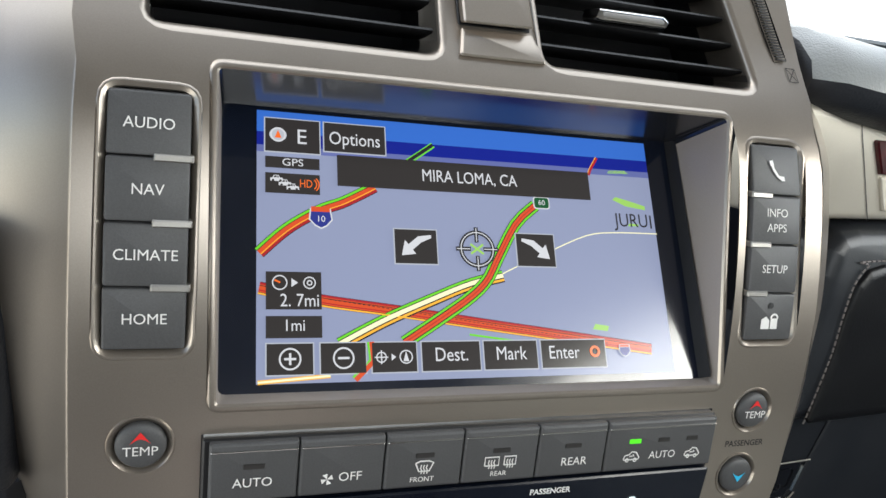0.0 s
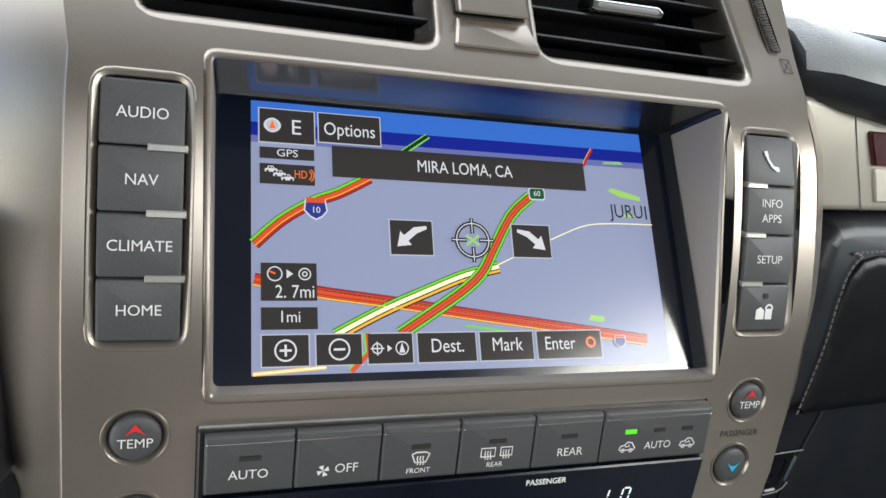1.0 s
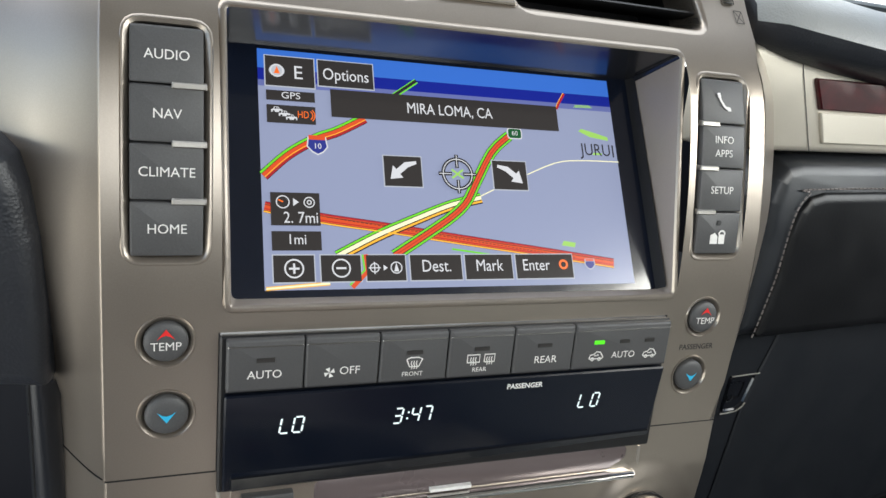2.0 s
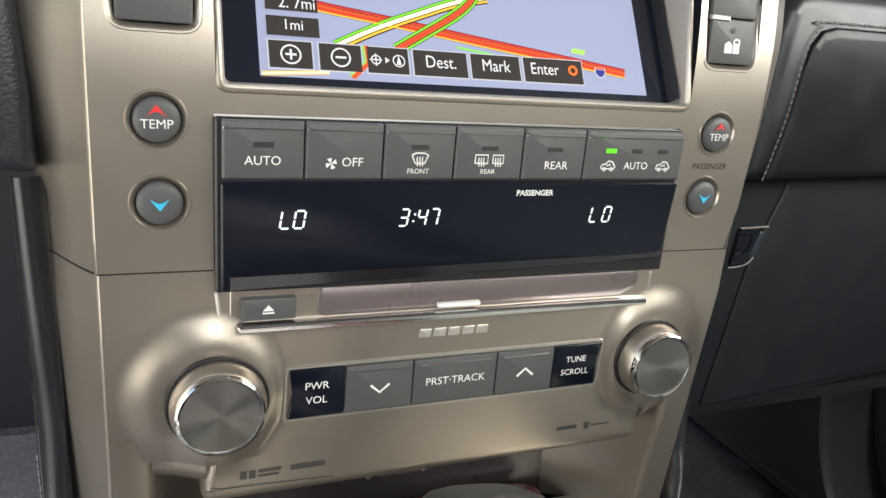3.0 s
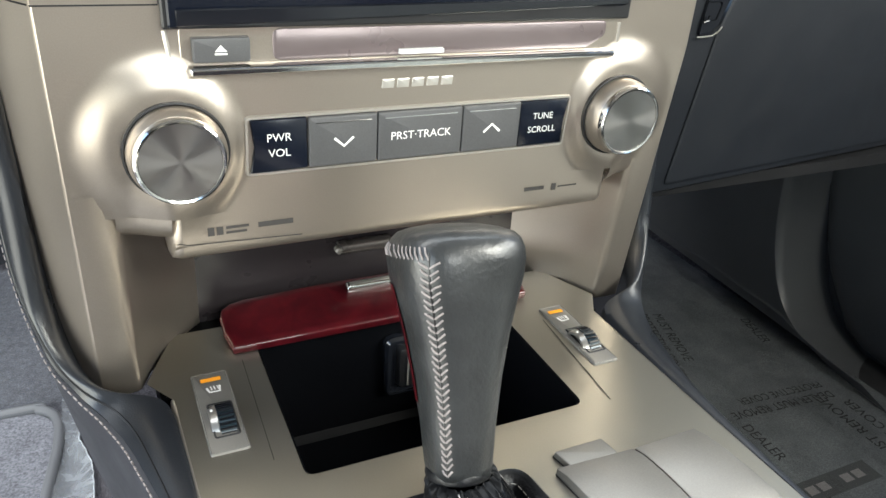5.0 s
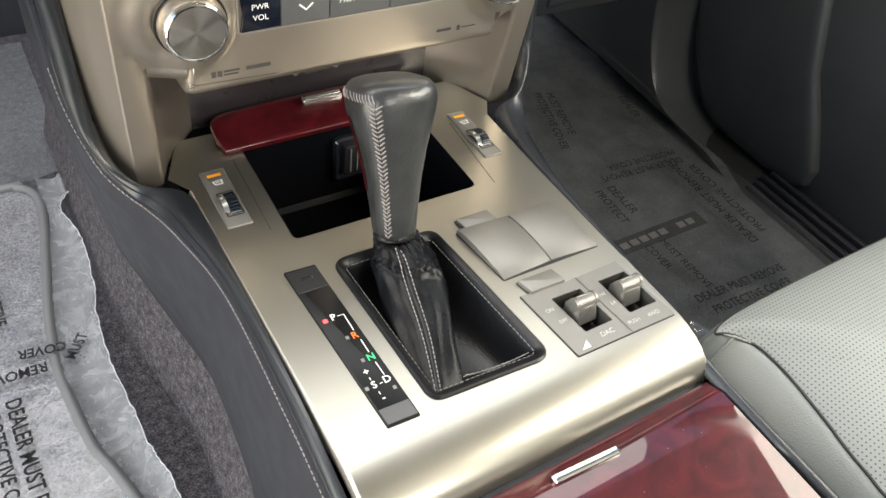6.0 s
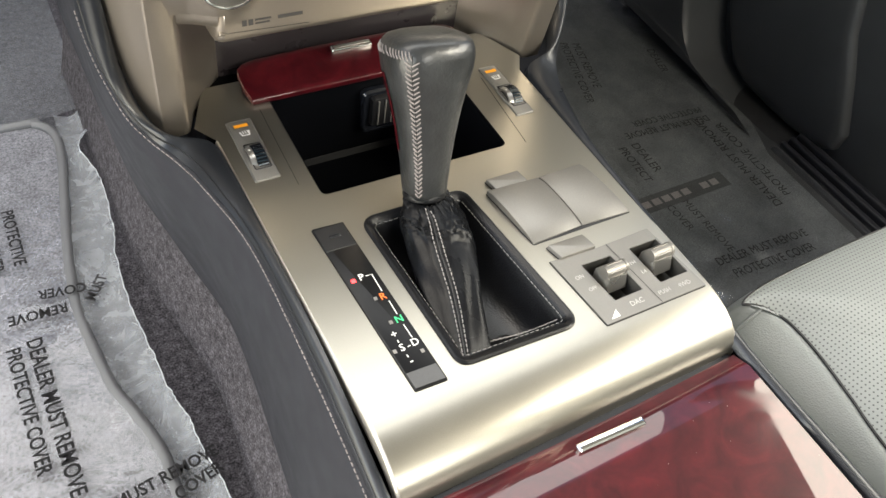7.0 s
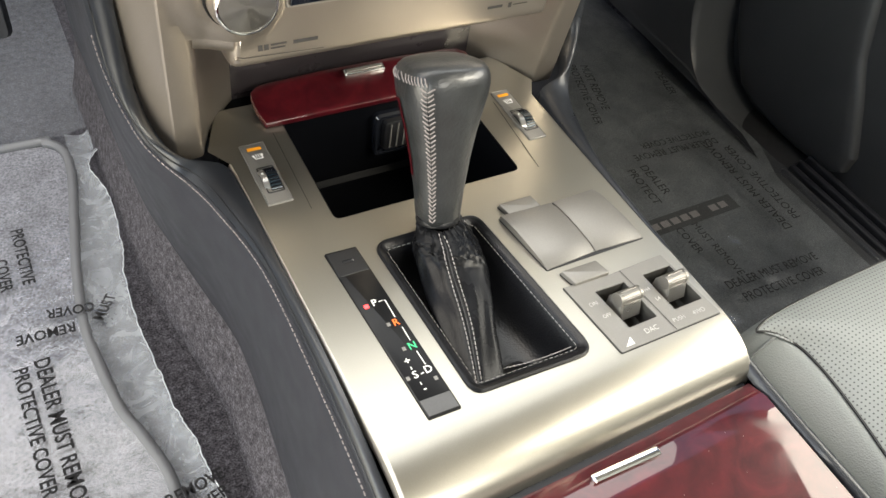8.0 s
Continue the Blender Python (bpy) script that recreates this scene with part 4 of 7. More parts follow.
        add("arrow", poly(SCR, pts, Q), "white", k)
    bm = ring(SCR, 0, 56.2, 7.6, 2.0, Q)
    for a in range(4):
        dx, dy = math.cos(a * math.pi / 2), math.sin(a * math.pi / 2)
        band(SCR, [(dx * 3.0, 56.2 + dy * 3.0), (dx * 10.0, 56.2 + dy * 10.0)], 1.9, Q, bm)
    add("cross_hair", bm, "grey", picture)
    bm = ring(SCR, 0, 56.2, 7.6, 0.45, Q + 0.0001)
    for a in range(4):
        dx, dy = math.cos(a * math.pi / 2), math.sin(a * math.pi / 2)
        band(SCR, [(dx * 3.4, 56.2 + dy * 3.4), (dx * 9.6, 56.2 + dy * 9.6)], 0.4, Q + 0.0001, bm)
    add("cross_hair", bm, "white", picture)
    bm = band(SCR, [(-3, 58.4), (3, 54)], 1.0, Q)
    band(SCR, [(-3, 54), (3, 58.4)], 1.0, Q, bm)
    add("cross_hair", bm, "park", picture)
    k = soft_key(-91.0, -69.0, 29.2, 44.5, False)
    add("lettering", lettering("2. 7mi", 7.4, SCR, -69.8, 32.6, Q, "RIGHT", squeeze=0.86), "white", k)
    add("symbol", ring(SCR, -85.6, 40.0, 2.8, 0.5, Q), "white", k)
    add("symbol", poly(SCR, [(-81.0, 38.2), (-81.0, 41.8), (-78.4, 40.0)], Q), "white", k)
    bm = ring(SCR, -73.8, 40.0, 2.3, 0.5, Q)
    ring(SCR, -73.8, 40.0, 0.9, 0.5, Q, bm)
    add("symbol", bm, "white", k)
    add("symbol", band(SCR, [(-87.6, 41.0), (-85.4, 40.0)], 0.7, Q), "hd", k)
    k = soft_key(-91.0, -69.0, 17.8, 26.6, False)
    add("lettering", lettering("1mi", 6.6, SCR, -80.0, 22.6, Q, squeeze=0.9), "white", k)
    for u0, u1, text in ((-90.7, -72.8, "+"), (-69.8, -51.6, "-"), (-49.0, -30.3, ">"), (-27.9, -2.2, "Dest."), (-0.2, 24.6, "Mark"), (26.8, 58.6, "Enter")):
        k = soft_key(u0, u1, 3.6, 15.6)
        um = (u0 + u1) / 2
        if text in "+-":
            bm = ring(SCR, um, 9.6, 4.0, 0.7, Q)
            band(SCR, [(um - 2.3, 9.6), (um + 2.3, 9.6)], 0.9, Q, bm)
            if text == "+":
                band(SCR, [(um, 7.3), (um, 11.9)], 0.9, Q, bm)
            add("symbol", bm, "white", k)
        elif text == ">":
            bm = ring(SCR, um - 5.6, 9.6, 2.0, 0.5, Q)
            band(SCR, [(um - 8.4, 9.6), (um - 2.8, 9.6)], 0.5, Q, bm)
            band(SCR, [(um - 5.6, 6.8), (um - 5.6, 12.4)], 0.5, Q, bm)
            poly(SCR, [(um - 1.4, 8.2), (um - 1.4, 11.0), (um + 0.6, 9.6)], Q, bm)
            ring(SCR, um + 4.8, 9.6, 2.6, 0.5, Q, bm)
            poly(SCR, [(um + 3.6, 7.8), (um + 6.0, 7.8), (um + 4.8, 12.0)], Q, bm)
            add("symbol", bm, "white", k)
        else:
            add("lettering", lettering(text, 8.2, SCR, um - (5.0 if text == "Enter" else 0), 10.0, Q, squeeze=0.85), "white", k)
            if text == "Enter":
                add("symbol", ring(SCR, um + 10.5, 10.4, 2.0, 1.2, Q), "hd", k)
    return t


build_display()


# ---- climate keys and clock ----
def build_climate():
    t = thing("climate_panel", "climate control with grey keys above a black clock display", "climate control", (0, 0.0, 0.582))

    def CL(u, v, w):
        return Vector((u, -0.0045 - w, v))

    part("surround", loft(CL, rect(-0.1136, 0.1120, 0.5825, 0.6555), 0.0012, [(0, -0.02), (0, -0.0015), (0.0008, -0.0008)]), M_BLACK, t)
    edges = [-0.1115, -0.0787, -0.0453, -0.0125, 0.0212, 0.0542, 0.1113]
    lamp_off = shader("unlit_indicator", (0.028, 0.026, 0.025), 0.4)
    lamp_on = glow("lit_green_indicator", (0.10, 0.75, 0.02), 1.0)
    for i in range(6):
        a, b = edges[i] + 0.0003, edges[i + 1] - 0.0003
        key = part("key", loft(CL, rect(a, b, 0.6312, 0.6548), 0.0008, [(0, -0.004), (0, 0.0012), (0.0006, 0.0020), (0.0012, 0.0022)]), M_KEY, t)
        part("chrome_line", loft(CL, rect(a + 0.0004, b - 0.0004, 0.6514, 0.6521), 0.0003, [(0, 0.002), (0.0001, 0.0027), (0.0003, 0.0029)]), M_CHROME, key, "thin chrome line")
        m = (a + b) / 2
        w = 0.0025
        marks = [(m, False)] if i not in (1, 5) else ([] if i == 1 else [(a + 0.0140, True), (a + 0.0290, False), (a + 0.0440, False)])
        for mu, lit in marks:
            part("indicator", loft(CL, rect(mu - 0.0040, mu + 0.0040, 0.6443, 0.6465) if i < 5 else rect(mu - 0.0030, mu + 0.0030, 0.6443, 0.6465), 0.0003, [(0, 0.002), (0.0002, 0.0026)]), lamp_on if lit else lamp_off, key, "lit green lamp" if lit else "")
        if i == 0:
            part("lettering", lettering("AUTO", 0.0052, CL, m - 0.0004, 0.6389, w), M_WHITE, key)
        elif i == 1:
            part("lettering", lettering("OFF", 0.0053, CL, m + 0.0032, 0.6386, w), M_WHITE, key)
            bm = bmesh.new()
            for q in range(4):
                a0 = q * math.pi / 2 + 0.4
                poly(CL, [(m - 0.0058, 0.6381), (m - 0.0058 + 0.0024 * math.cos(a0 - 0.45), 0.6381 + 0.0024 * math.sin(a0 - 0.45)), (m - 0.0058 + 0.0026 * math.cos(a0 + 0.4), 0.6381 + 0.0026 * math.sin(a0 + 0.4))], w, bm)
            part("fan_symbol", bm, M_WHITE, key)
        elif i in (2, 3):
            bm = bmesh.new()
            for q, (su, wd) in enumerate(((m, 0.0075),) if i == 2 else ((m - 0.0040, 0.0062), (m + 0.0042, 0.0052))):
                v = 0.6400
                if i == 2:
                    pts = [(su - wd / 2, v + 0.0022), (su - wd / 4, v + 0.0030), (su + wd / 4, v + 0.0030), (su + wd / 2, v + 0.0022), (su + wd / 3.4, v - 0.0014), (su - wd / 3.4, v - 0.0014), (su - wd / 2, v + 0.0022)]
                else:
                    pts = [(su - wd / 2, v - 0.0012), (su - wd / 2, v + 0.0026), (su + wd / 2, v + 0.0026), (su + wd / 2, v - 0.0012), (su - wd / 2, v - 0.0012)]
                band(CL, pts, 0.0006, w, bm)
                for d in (-0.0012, 0, 0.0012):
                    band(CL, [(su + d, v + 0.0014), (su + d - 0.0003, v), (su + d + 0.0003, v - 0.0012), (su + d, v - 0.0026)], 0.0005, w, bm)
            part("symbol", bm, M_WHITE, key)
            part("lettering", lettering("FRONT" if i == 2 else "REAR", 0.0031, CL, m - 0.0006, 0.6350, w), M_WHITE, key)
        elif i == 4:
            part("lettering", lettering("REAR", 0.0053, CL, m + 0.001, 0.6380, w), M_WHITE, key)
        else:
            part("lettering", lettering("AUTO", 0.0050, CL, a + 0.0290, 0.6382, w), M_WHITE, key)
            for q in (0.0130, 0.0450):
                c = a + q
                bm = band(CL, [(c - 0.0040, 0.6372), (c - 0.0034, 0.6388), (c - 0.0014, 0.6392), (c, 0.6406), (c + 0.0022, 0.6402), (c + 0.0032, 0.6388), (c + 0.0040, 0.6376), (c + 0.0034, 0.6368), (c - 0.0036, 0.6368), (c - 0.0040, 0.6372)], 0.0006, w)
                ring(CL, c - 0.0020, 0.6366, 0.0008, 0.0005, w, bm, 10)
                ring(CL, c + 0.0020, 0.6366, 0.0008, 0.0005, w, bm, 10)
                band(CL, [(c - 0.0012, 0.6384), (c + 0.0014, 0.6386), (c + 0.0006, 0.6394)], 0.0005, w, bm)
                part("car_symbol", bm, M_WHITE, key)
    # clock
    def DI(u, v, w):
        return Vector((u, -0.0035 - w - 0.06 * (v - 0.583), v))

    glass = part("clock_glass", loft(DI, [(-0.1115, 0.5830), (0.1090, 0.5895), (0.1105, 0.6300), (-0.1118, 0.6300)], 0.0015, [(0, -0.004), (0, 0.0006), (0.0008, 0.0012)]), M_CLOCK, t, "black display glass")
    part("glass_lip", loft(DI, [(-0.1085, 0.5835), (0.1085, 0.5900), (0.1085, 0.5935), (-0.1085, 0.5905)], 0.0008, [(0, 0.001), (0.0006, 0.0024)]), M_GLOSS, t)
    lit = glow("lit_segments", (0.80, 0.92, 0.95), 1.0)
    shape = {"L": "def", "0": "abcdef", "3": "abcdg", "4": "fgbc", "7": "abc"}

    def digit(ch, u, v, h, wd):
        sk = 0.14
        P = {"a": ((0, h), (wd, h)), "b": ((wd, h), (wd, h / 2)), "c": ((wd, h / 2), (wd, 0)), "d": ((0, 0), (wd, 0)), "e": ((0, h / 2), (0, 0)), "f": ((0, h), (0, h / 2)), "g": ((0, h / 2), (wd, h / 2))}
        for s in shape[ch]:
            (x0, y0), (x1, y1) = P[s]
            dx, dy = (x1 - x0) * 0.12, (y1 - y0) * 0.10
            x0, y0, x1, y1 = x0 + dx, y0 + dy, x1 - dx, y1 - dy
            part("segment", band(DI, [(u + x0 + sk * y0, v + y0), (u + x1 + sk * y1, v + y1)], 0.0008, 0.0016), lit, glass, "", 0)

    for ch, u in (("L", -0.0884), ("0", -0.0828)):
        digit(ch, u, 0.6106, 0.0076, 0.0041)
    for ch, u in (("L", 0.0612), ("0", 0.0684)):
        digit(ch, u, 0.6104, 0.0076, 0.0039)
    for ch, u in (("3", -0.0368), ("4", -0.0282), ("7", -0.0226)):
        digit(ch, u, 0.6106, 0.0076, 0.0038)
    for cu_, cv_ in ((-0.0299, 0.6127), (-0.0294, 0.6158)):
        part("colon", disc(DI, cu_, cv_, 0.0005, 0.0016), lit, glass, "", 0)
    part("lettering", lettering("PASSENGER", 0.0037, DI, 0.0290, 0.6252, 0.0017, bold=0.0001), M_WHITE, glass)


build_climate()


# ---- disc slot, preset keys and knobs ----
def LOW(u, v, w):
    return Vector((u, -w, v))


def build_audio():
    slot = thing("disc_player", "disc slot with an eject key above a chrome lip", "disc player", (0, 0.0, 0.565))
    part("slot_recess", loft(LOW, rect(-0.1075, 0.1080, 0.5640, 0.5825), 0.002, [(0, 0.0002), (0.0004, 0.0004), (0.0010, 0.0003)], cap=True), M_TRIM, slot)
    # Flat brown patch; the slot's shade is put into its colour.
    part("slot_mouth", loft(LOW, [(-0.0700, 0.5680), (0.0900, 0.5680), (0.1010, 0.5740), (0.1010, 0.5815), (-0.0700, 0.5815)], 0.004, [(0, 0.0005), (0.0006, 0.0009)], cap=True), shader("shaded_slot_plastic", (0.16, 0.13, 0.13), 0.3, 0.4), slot)
    part("slot_label", loft(LOW, rect(-0.0130, 0.0090, 0.5690, 0.5712), 0.0003, [(0, 0.0012), (0.0002, 0.0034)]), M_WHITE, slot)
    key = part("eject_key", loft(LOW, rect(-0.1030, -0.0800, 0.5690, 0.5790), 0.0008, key_steps(0.0045, 0.0008, 0.0)), M_KEY, slot)
    bm = poly(LOW, [(-0.0945, 0.5735), (-0.0895, 0.5735), (-0.0920, 0.5762)], 0.0048)
    poly(LOW, rect(-0.0945, -0.0895, 0.5722, 0.5729), 0.0048, bm)
    part("symbol", bm, M_WHITE, key)
    part("chrome_lip", loft(LOW, [(-0.1045, 0.5632), (0.1055, 0.5632), (0.1065, 0.5674), (-0.1055, 0.5674)], 0.0012, [(0, 0.000), (0.0, 0.0035), (0.0006, 0.0052), (0.0013, 0.0058)]), M_CHROME, slot, "chrome lip below the slot")
    # bevelled step at either end of the slot panel, its highlight drawn as a pale tube
    for pts in ([(-0.1128, 0.5815), (-0.1118, 0.5720), (-0.1105, 0.5640), (-0.1078, 0.5560)], [(0.1090, 0.5800), (0.1096, 0.5720), (0.1096, 0.5650), (0.1086, 0.5610)]):
        part("step_highlight", tube([LOW(u, v, -0.0004) for u, v in ((p.x, p.y) for p in smooth_path([(a, b, 0) for a, b in pts], 12))], 0.0012, 8), M_TRIM_EDGE, slot)
    # raised emblem drawn as plain bars
    for k in range(5):
        u0 = -0.0203 + 0.0075 * k
        bar = loft(LOW, [(u0, 0.5530), (u0 + 0.0060, 0.5530), (u0 + 0.0064, 0.5572), (u0 + 0.0004, 0.5572)], 0.0004, [(0, -0.0002), (0, 0.0002), (0.0003, 0.0004)])
        for q in (0.5542, 0.5557):
            band(LOW, [(u0 + 0.0022, q), (u0 + 0.0062, q)], 0.0001, 0.0005, bar)
        part("emblem_bar", bar, M_PALEPRINT, FASCIA, "pale raised emblem bar")
    t = thing("preset_strip", "strip of grey preset keys between black marked panels", "key strip", (0, 0.0, 0.518))
    part("strip_frame", loft(LOW, [(-0.0835, 0.5172), (0.0835, 0.5172), (0.0850, 0.5428), (-0.0828, 0.5432)], 0.002, [(-0.0012, 0.0), (-0.0006, 0.0010), (0.0004, 0.0010), (0.0008, -0.0005)]), M_TRIM_EDGE, t)
    for pts, words in (([(-0.0822, 0.5178), (-0.0560, 0.5184), (-0.0562, 0.5424), (-0.0815, 0.5424), (-0.0800, 0.5300)], ("PWR", "VOL")), ([(0.0552, 0.5182), (0.0822, 0.5182), (0.0822, 0.5300), (0.0840, 0.5420), (0.0552, 0.5420)], ("TUNE", "SCROLL"))):
        pl = part("marked_panel", loft(LOW, pts, 0.0006, [(0, -0.001), (0, 0.0012), (0.0004, 0.0015)]), M_CLOCK, t, "black marked panel")
        mu = -0.0690 if words[0] == "PWR" else 0.0690
        for word, dv in zip(words, (0.0036, -0.0036)):
            part("lettering", lettering(word, 0.0053 if mu < 0 else 0.0047, LOW, mu, 0.5302 + dv, 0.0018), M_WHITE, pl)
    for a, b, what in ((-0.0556, -0.0226, "v"), (-0.0222, 0.0218, "PRST\u00b7TRACK"), (0.0222, 0.0548, "^")):
        key = part("key", loft(LOW, rect(a, b, 0.5184, 0.5422), 0.0008, key_steps(0.0026, 0.0010, -0.002)), M_KEY, t)
        part("groove_line", loft(LOW, rect(a + 0.003, b - 0.003, 0.5392, 0.5398), 0.0002, [(0, 0.002), (0.0001, 0.0030)]), M_CHROME, key)
        m = (a + b) / 2
        if what in "v^":
            s = 1 if what == "v" else -1
            part("symbol", band(LOW, [(m - 0.0046, 0.5300 + s * 0.0018), (m, 0.5300 - s * 0.0022), (m + 0.0046, 0.5300 + s * 0.0018)], 0.0012, 0.0029), M_WHITE, key)
        else:
            part("lettering", lettering(what, 0.0056, LOW, m, 0.5302, 0.0029), M_WHITE, key)
    for s in (-1, 1):
        k = thing("rotary_knob", "chrome-ringed rotary knob with a spun metal face", "knob", (s * 0.113, -0.0060, 0.5325), "audio knobs")
        c = (s * 0.113, -0.0058, 0.5325)
        ax = (0, -1, 0)
        part("collar_gap", lathe(c, ax, [(0.0218, -0.002), (0.0218, 0.0006), (0.0210, 0.0008), (0.0200, 0.0)]), M_BLACK, k)
        part("skirt", lathe(c, ax, [(0.0204, -0.001), (0.0203, 0.004), (0.0196, 0.0075), (0.0187, 0.0095)], 56), M_TRIM, k)
        part("chrome_ring", lathe(c, ax, [(0.0186, 0.0085), (0.0187, 0.0105), (0.0183, 0.0122), (0.0176, 0.0128), (0.0168, 0.0125), (0.0166, 0.0116)], 56, cap=False), M_CHROME, k, "chrome ring")
        part("face", lathe(c, ax, [(0.0168, 0.0116), (0.0164, 0.0121), (0.010, 0.0121), (0.0004, 0.0121)], 64), M_SPUN, k, "spun metal face")
    # printed marks below the keys
    for u0, wd, v0, hh in ((-0.1030, 0.0030, 0.4890, 0.0042), (-0.0990, 0.0030, 0.4890, 0.0042), (-0.0948, 0.0105, 0.4916, 0.0014), (-0.0948, 0.0095, 0.4892, 0.0012), (-0.0800, 0.0165, 0.4905, 0.0026), (0.0640, 0.0125, 0.4910, 0.0022), (0.0815, 0.0028, 0.4898, 0.0040), (0.0855, 0.0125, 0.4912, 0.0009)):
        part("printed_mark", poly(LOW, rect(u0, u0 + wd, v0, v0 + hh), 0.0004), M_GREYPRINT, FASCIA, "small dark printed mark", 0)
    UNDER = lambda u, v, w: Vector((u, -w + 1.1 * max(0.0, 0.4845 - v), v))
    flap = part("pocket_flap", loft(UNDER, [(-0.1192, 0.4765), (-0.0632, 0.4755), (-0.0600, 0.4828), (-0.1175, 0.4868)], 0.0014, [(0, -0.020), (0, -0.0004), (0.0005, 0.0004), (0.0012, 0.0006)]), M_TRIM, FASCIA, "small flap along the lower edge")
    part("flap_groove", band(LOW, [(-0.1160, 0.4872), (-0.1120, 0.4858), (-0.0592, 0.4838)], 0.0005, 0.0004), M_GREYPRINT, flap)
    part("flap_edge", tube([UNDER(-0.1185, 0.4764, 0.0002), UNDER(-0.0640, 0.4754, 0.0002)], 0.0005, 6), M_TRIM_EDGE, flap)


build_audio()


# ---- the centre console ----
BIN = [(-0.0785, -0.0735), (0.0665, -0.0745), (0.0670, 0.0300), (-0.0775, 0.0300)]
BOOT = [(-0.0590, -0.2275), (0.0248, -0.2315), (0.0125, -0.1045), (-0.0655, -0.1040)]
ROCKER_WELLS = [[(0.0562, -0.2262), (0.0792, -0.2262), (0.0760, -0.1948), (0.0522, -0.1940)], [(0.0945, -0.2265), (0.1185, -0.2265), (0.1158, -0.1952), (0.0922, -0.1948)]]
SIDE_IN = [(-0.127, -0.62, 0.386), (-0.126, -0.40, 0.386), (-0.1255, -0.285, 0.386), (-0.1255, -0.20, 0.400), (-0.1255, -0.10, 0.402), (-0.127, -0.03, 0.4025), (-0.132, -0.004, 0.405), (-0.156, 0.003, 0.413), (-0.168, 0.020, 0.422), (-0.1745, 0.032, 0.448), (-0.176, 0.0355, 0.50), (-0.176, 0.036, 0.56), (-0.1765, 0.0365, 0.624)]
SIDE_RIDGE = [(-0.136, -0.62, 0.378), (-0.136, -0.40, 0.380), (-0.1335, -0.285, 0.381), (-0.1325, -0.20, 0.390), (-0.1345, -0.10, 0.3985), (-0.1460, -0.040, 0.401), (-0.1560, -0.012, 0.404), (-0.1685, 0.007, 0.411), (-0.1790, 0.020, 0.427), (-0.1880, 0.041, 0.462), (-0.190, 0.050, 0.51), (-0.1905, 0.043, 0.56), (-0.1905, 0.0365, 0.624)]
SIDE_FOOT = [(-0.150, -0.62, 0.165), (-0.149, -0.40, 0.165), (-0.147, -0.285, 0.165), (-0.1445, -0.20, 0.165), (-0.1370, -0.10, 0.165), (-0.1325, -0.03, 0.165), (-0.1335, 0.02, 0.165), (-0.1440, 0.08, 0.165), (-0.156, 0.15, 0.165), (-0.166, 0.21, 0.165), (-0.170, 0.29, 0.165), (-0.172, 0.38, 0.165), (-0.174, 0.55, 0.165)]


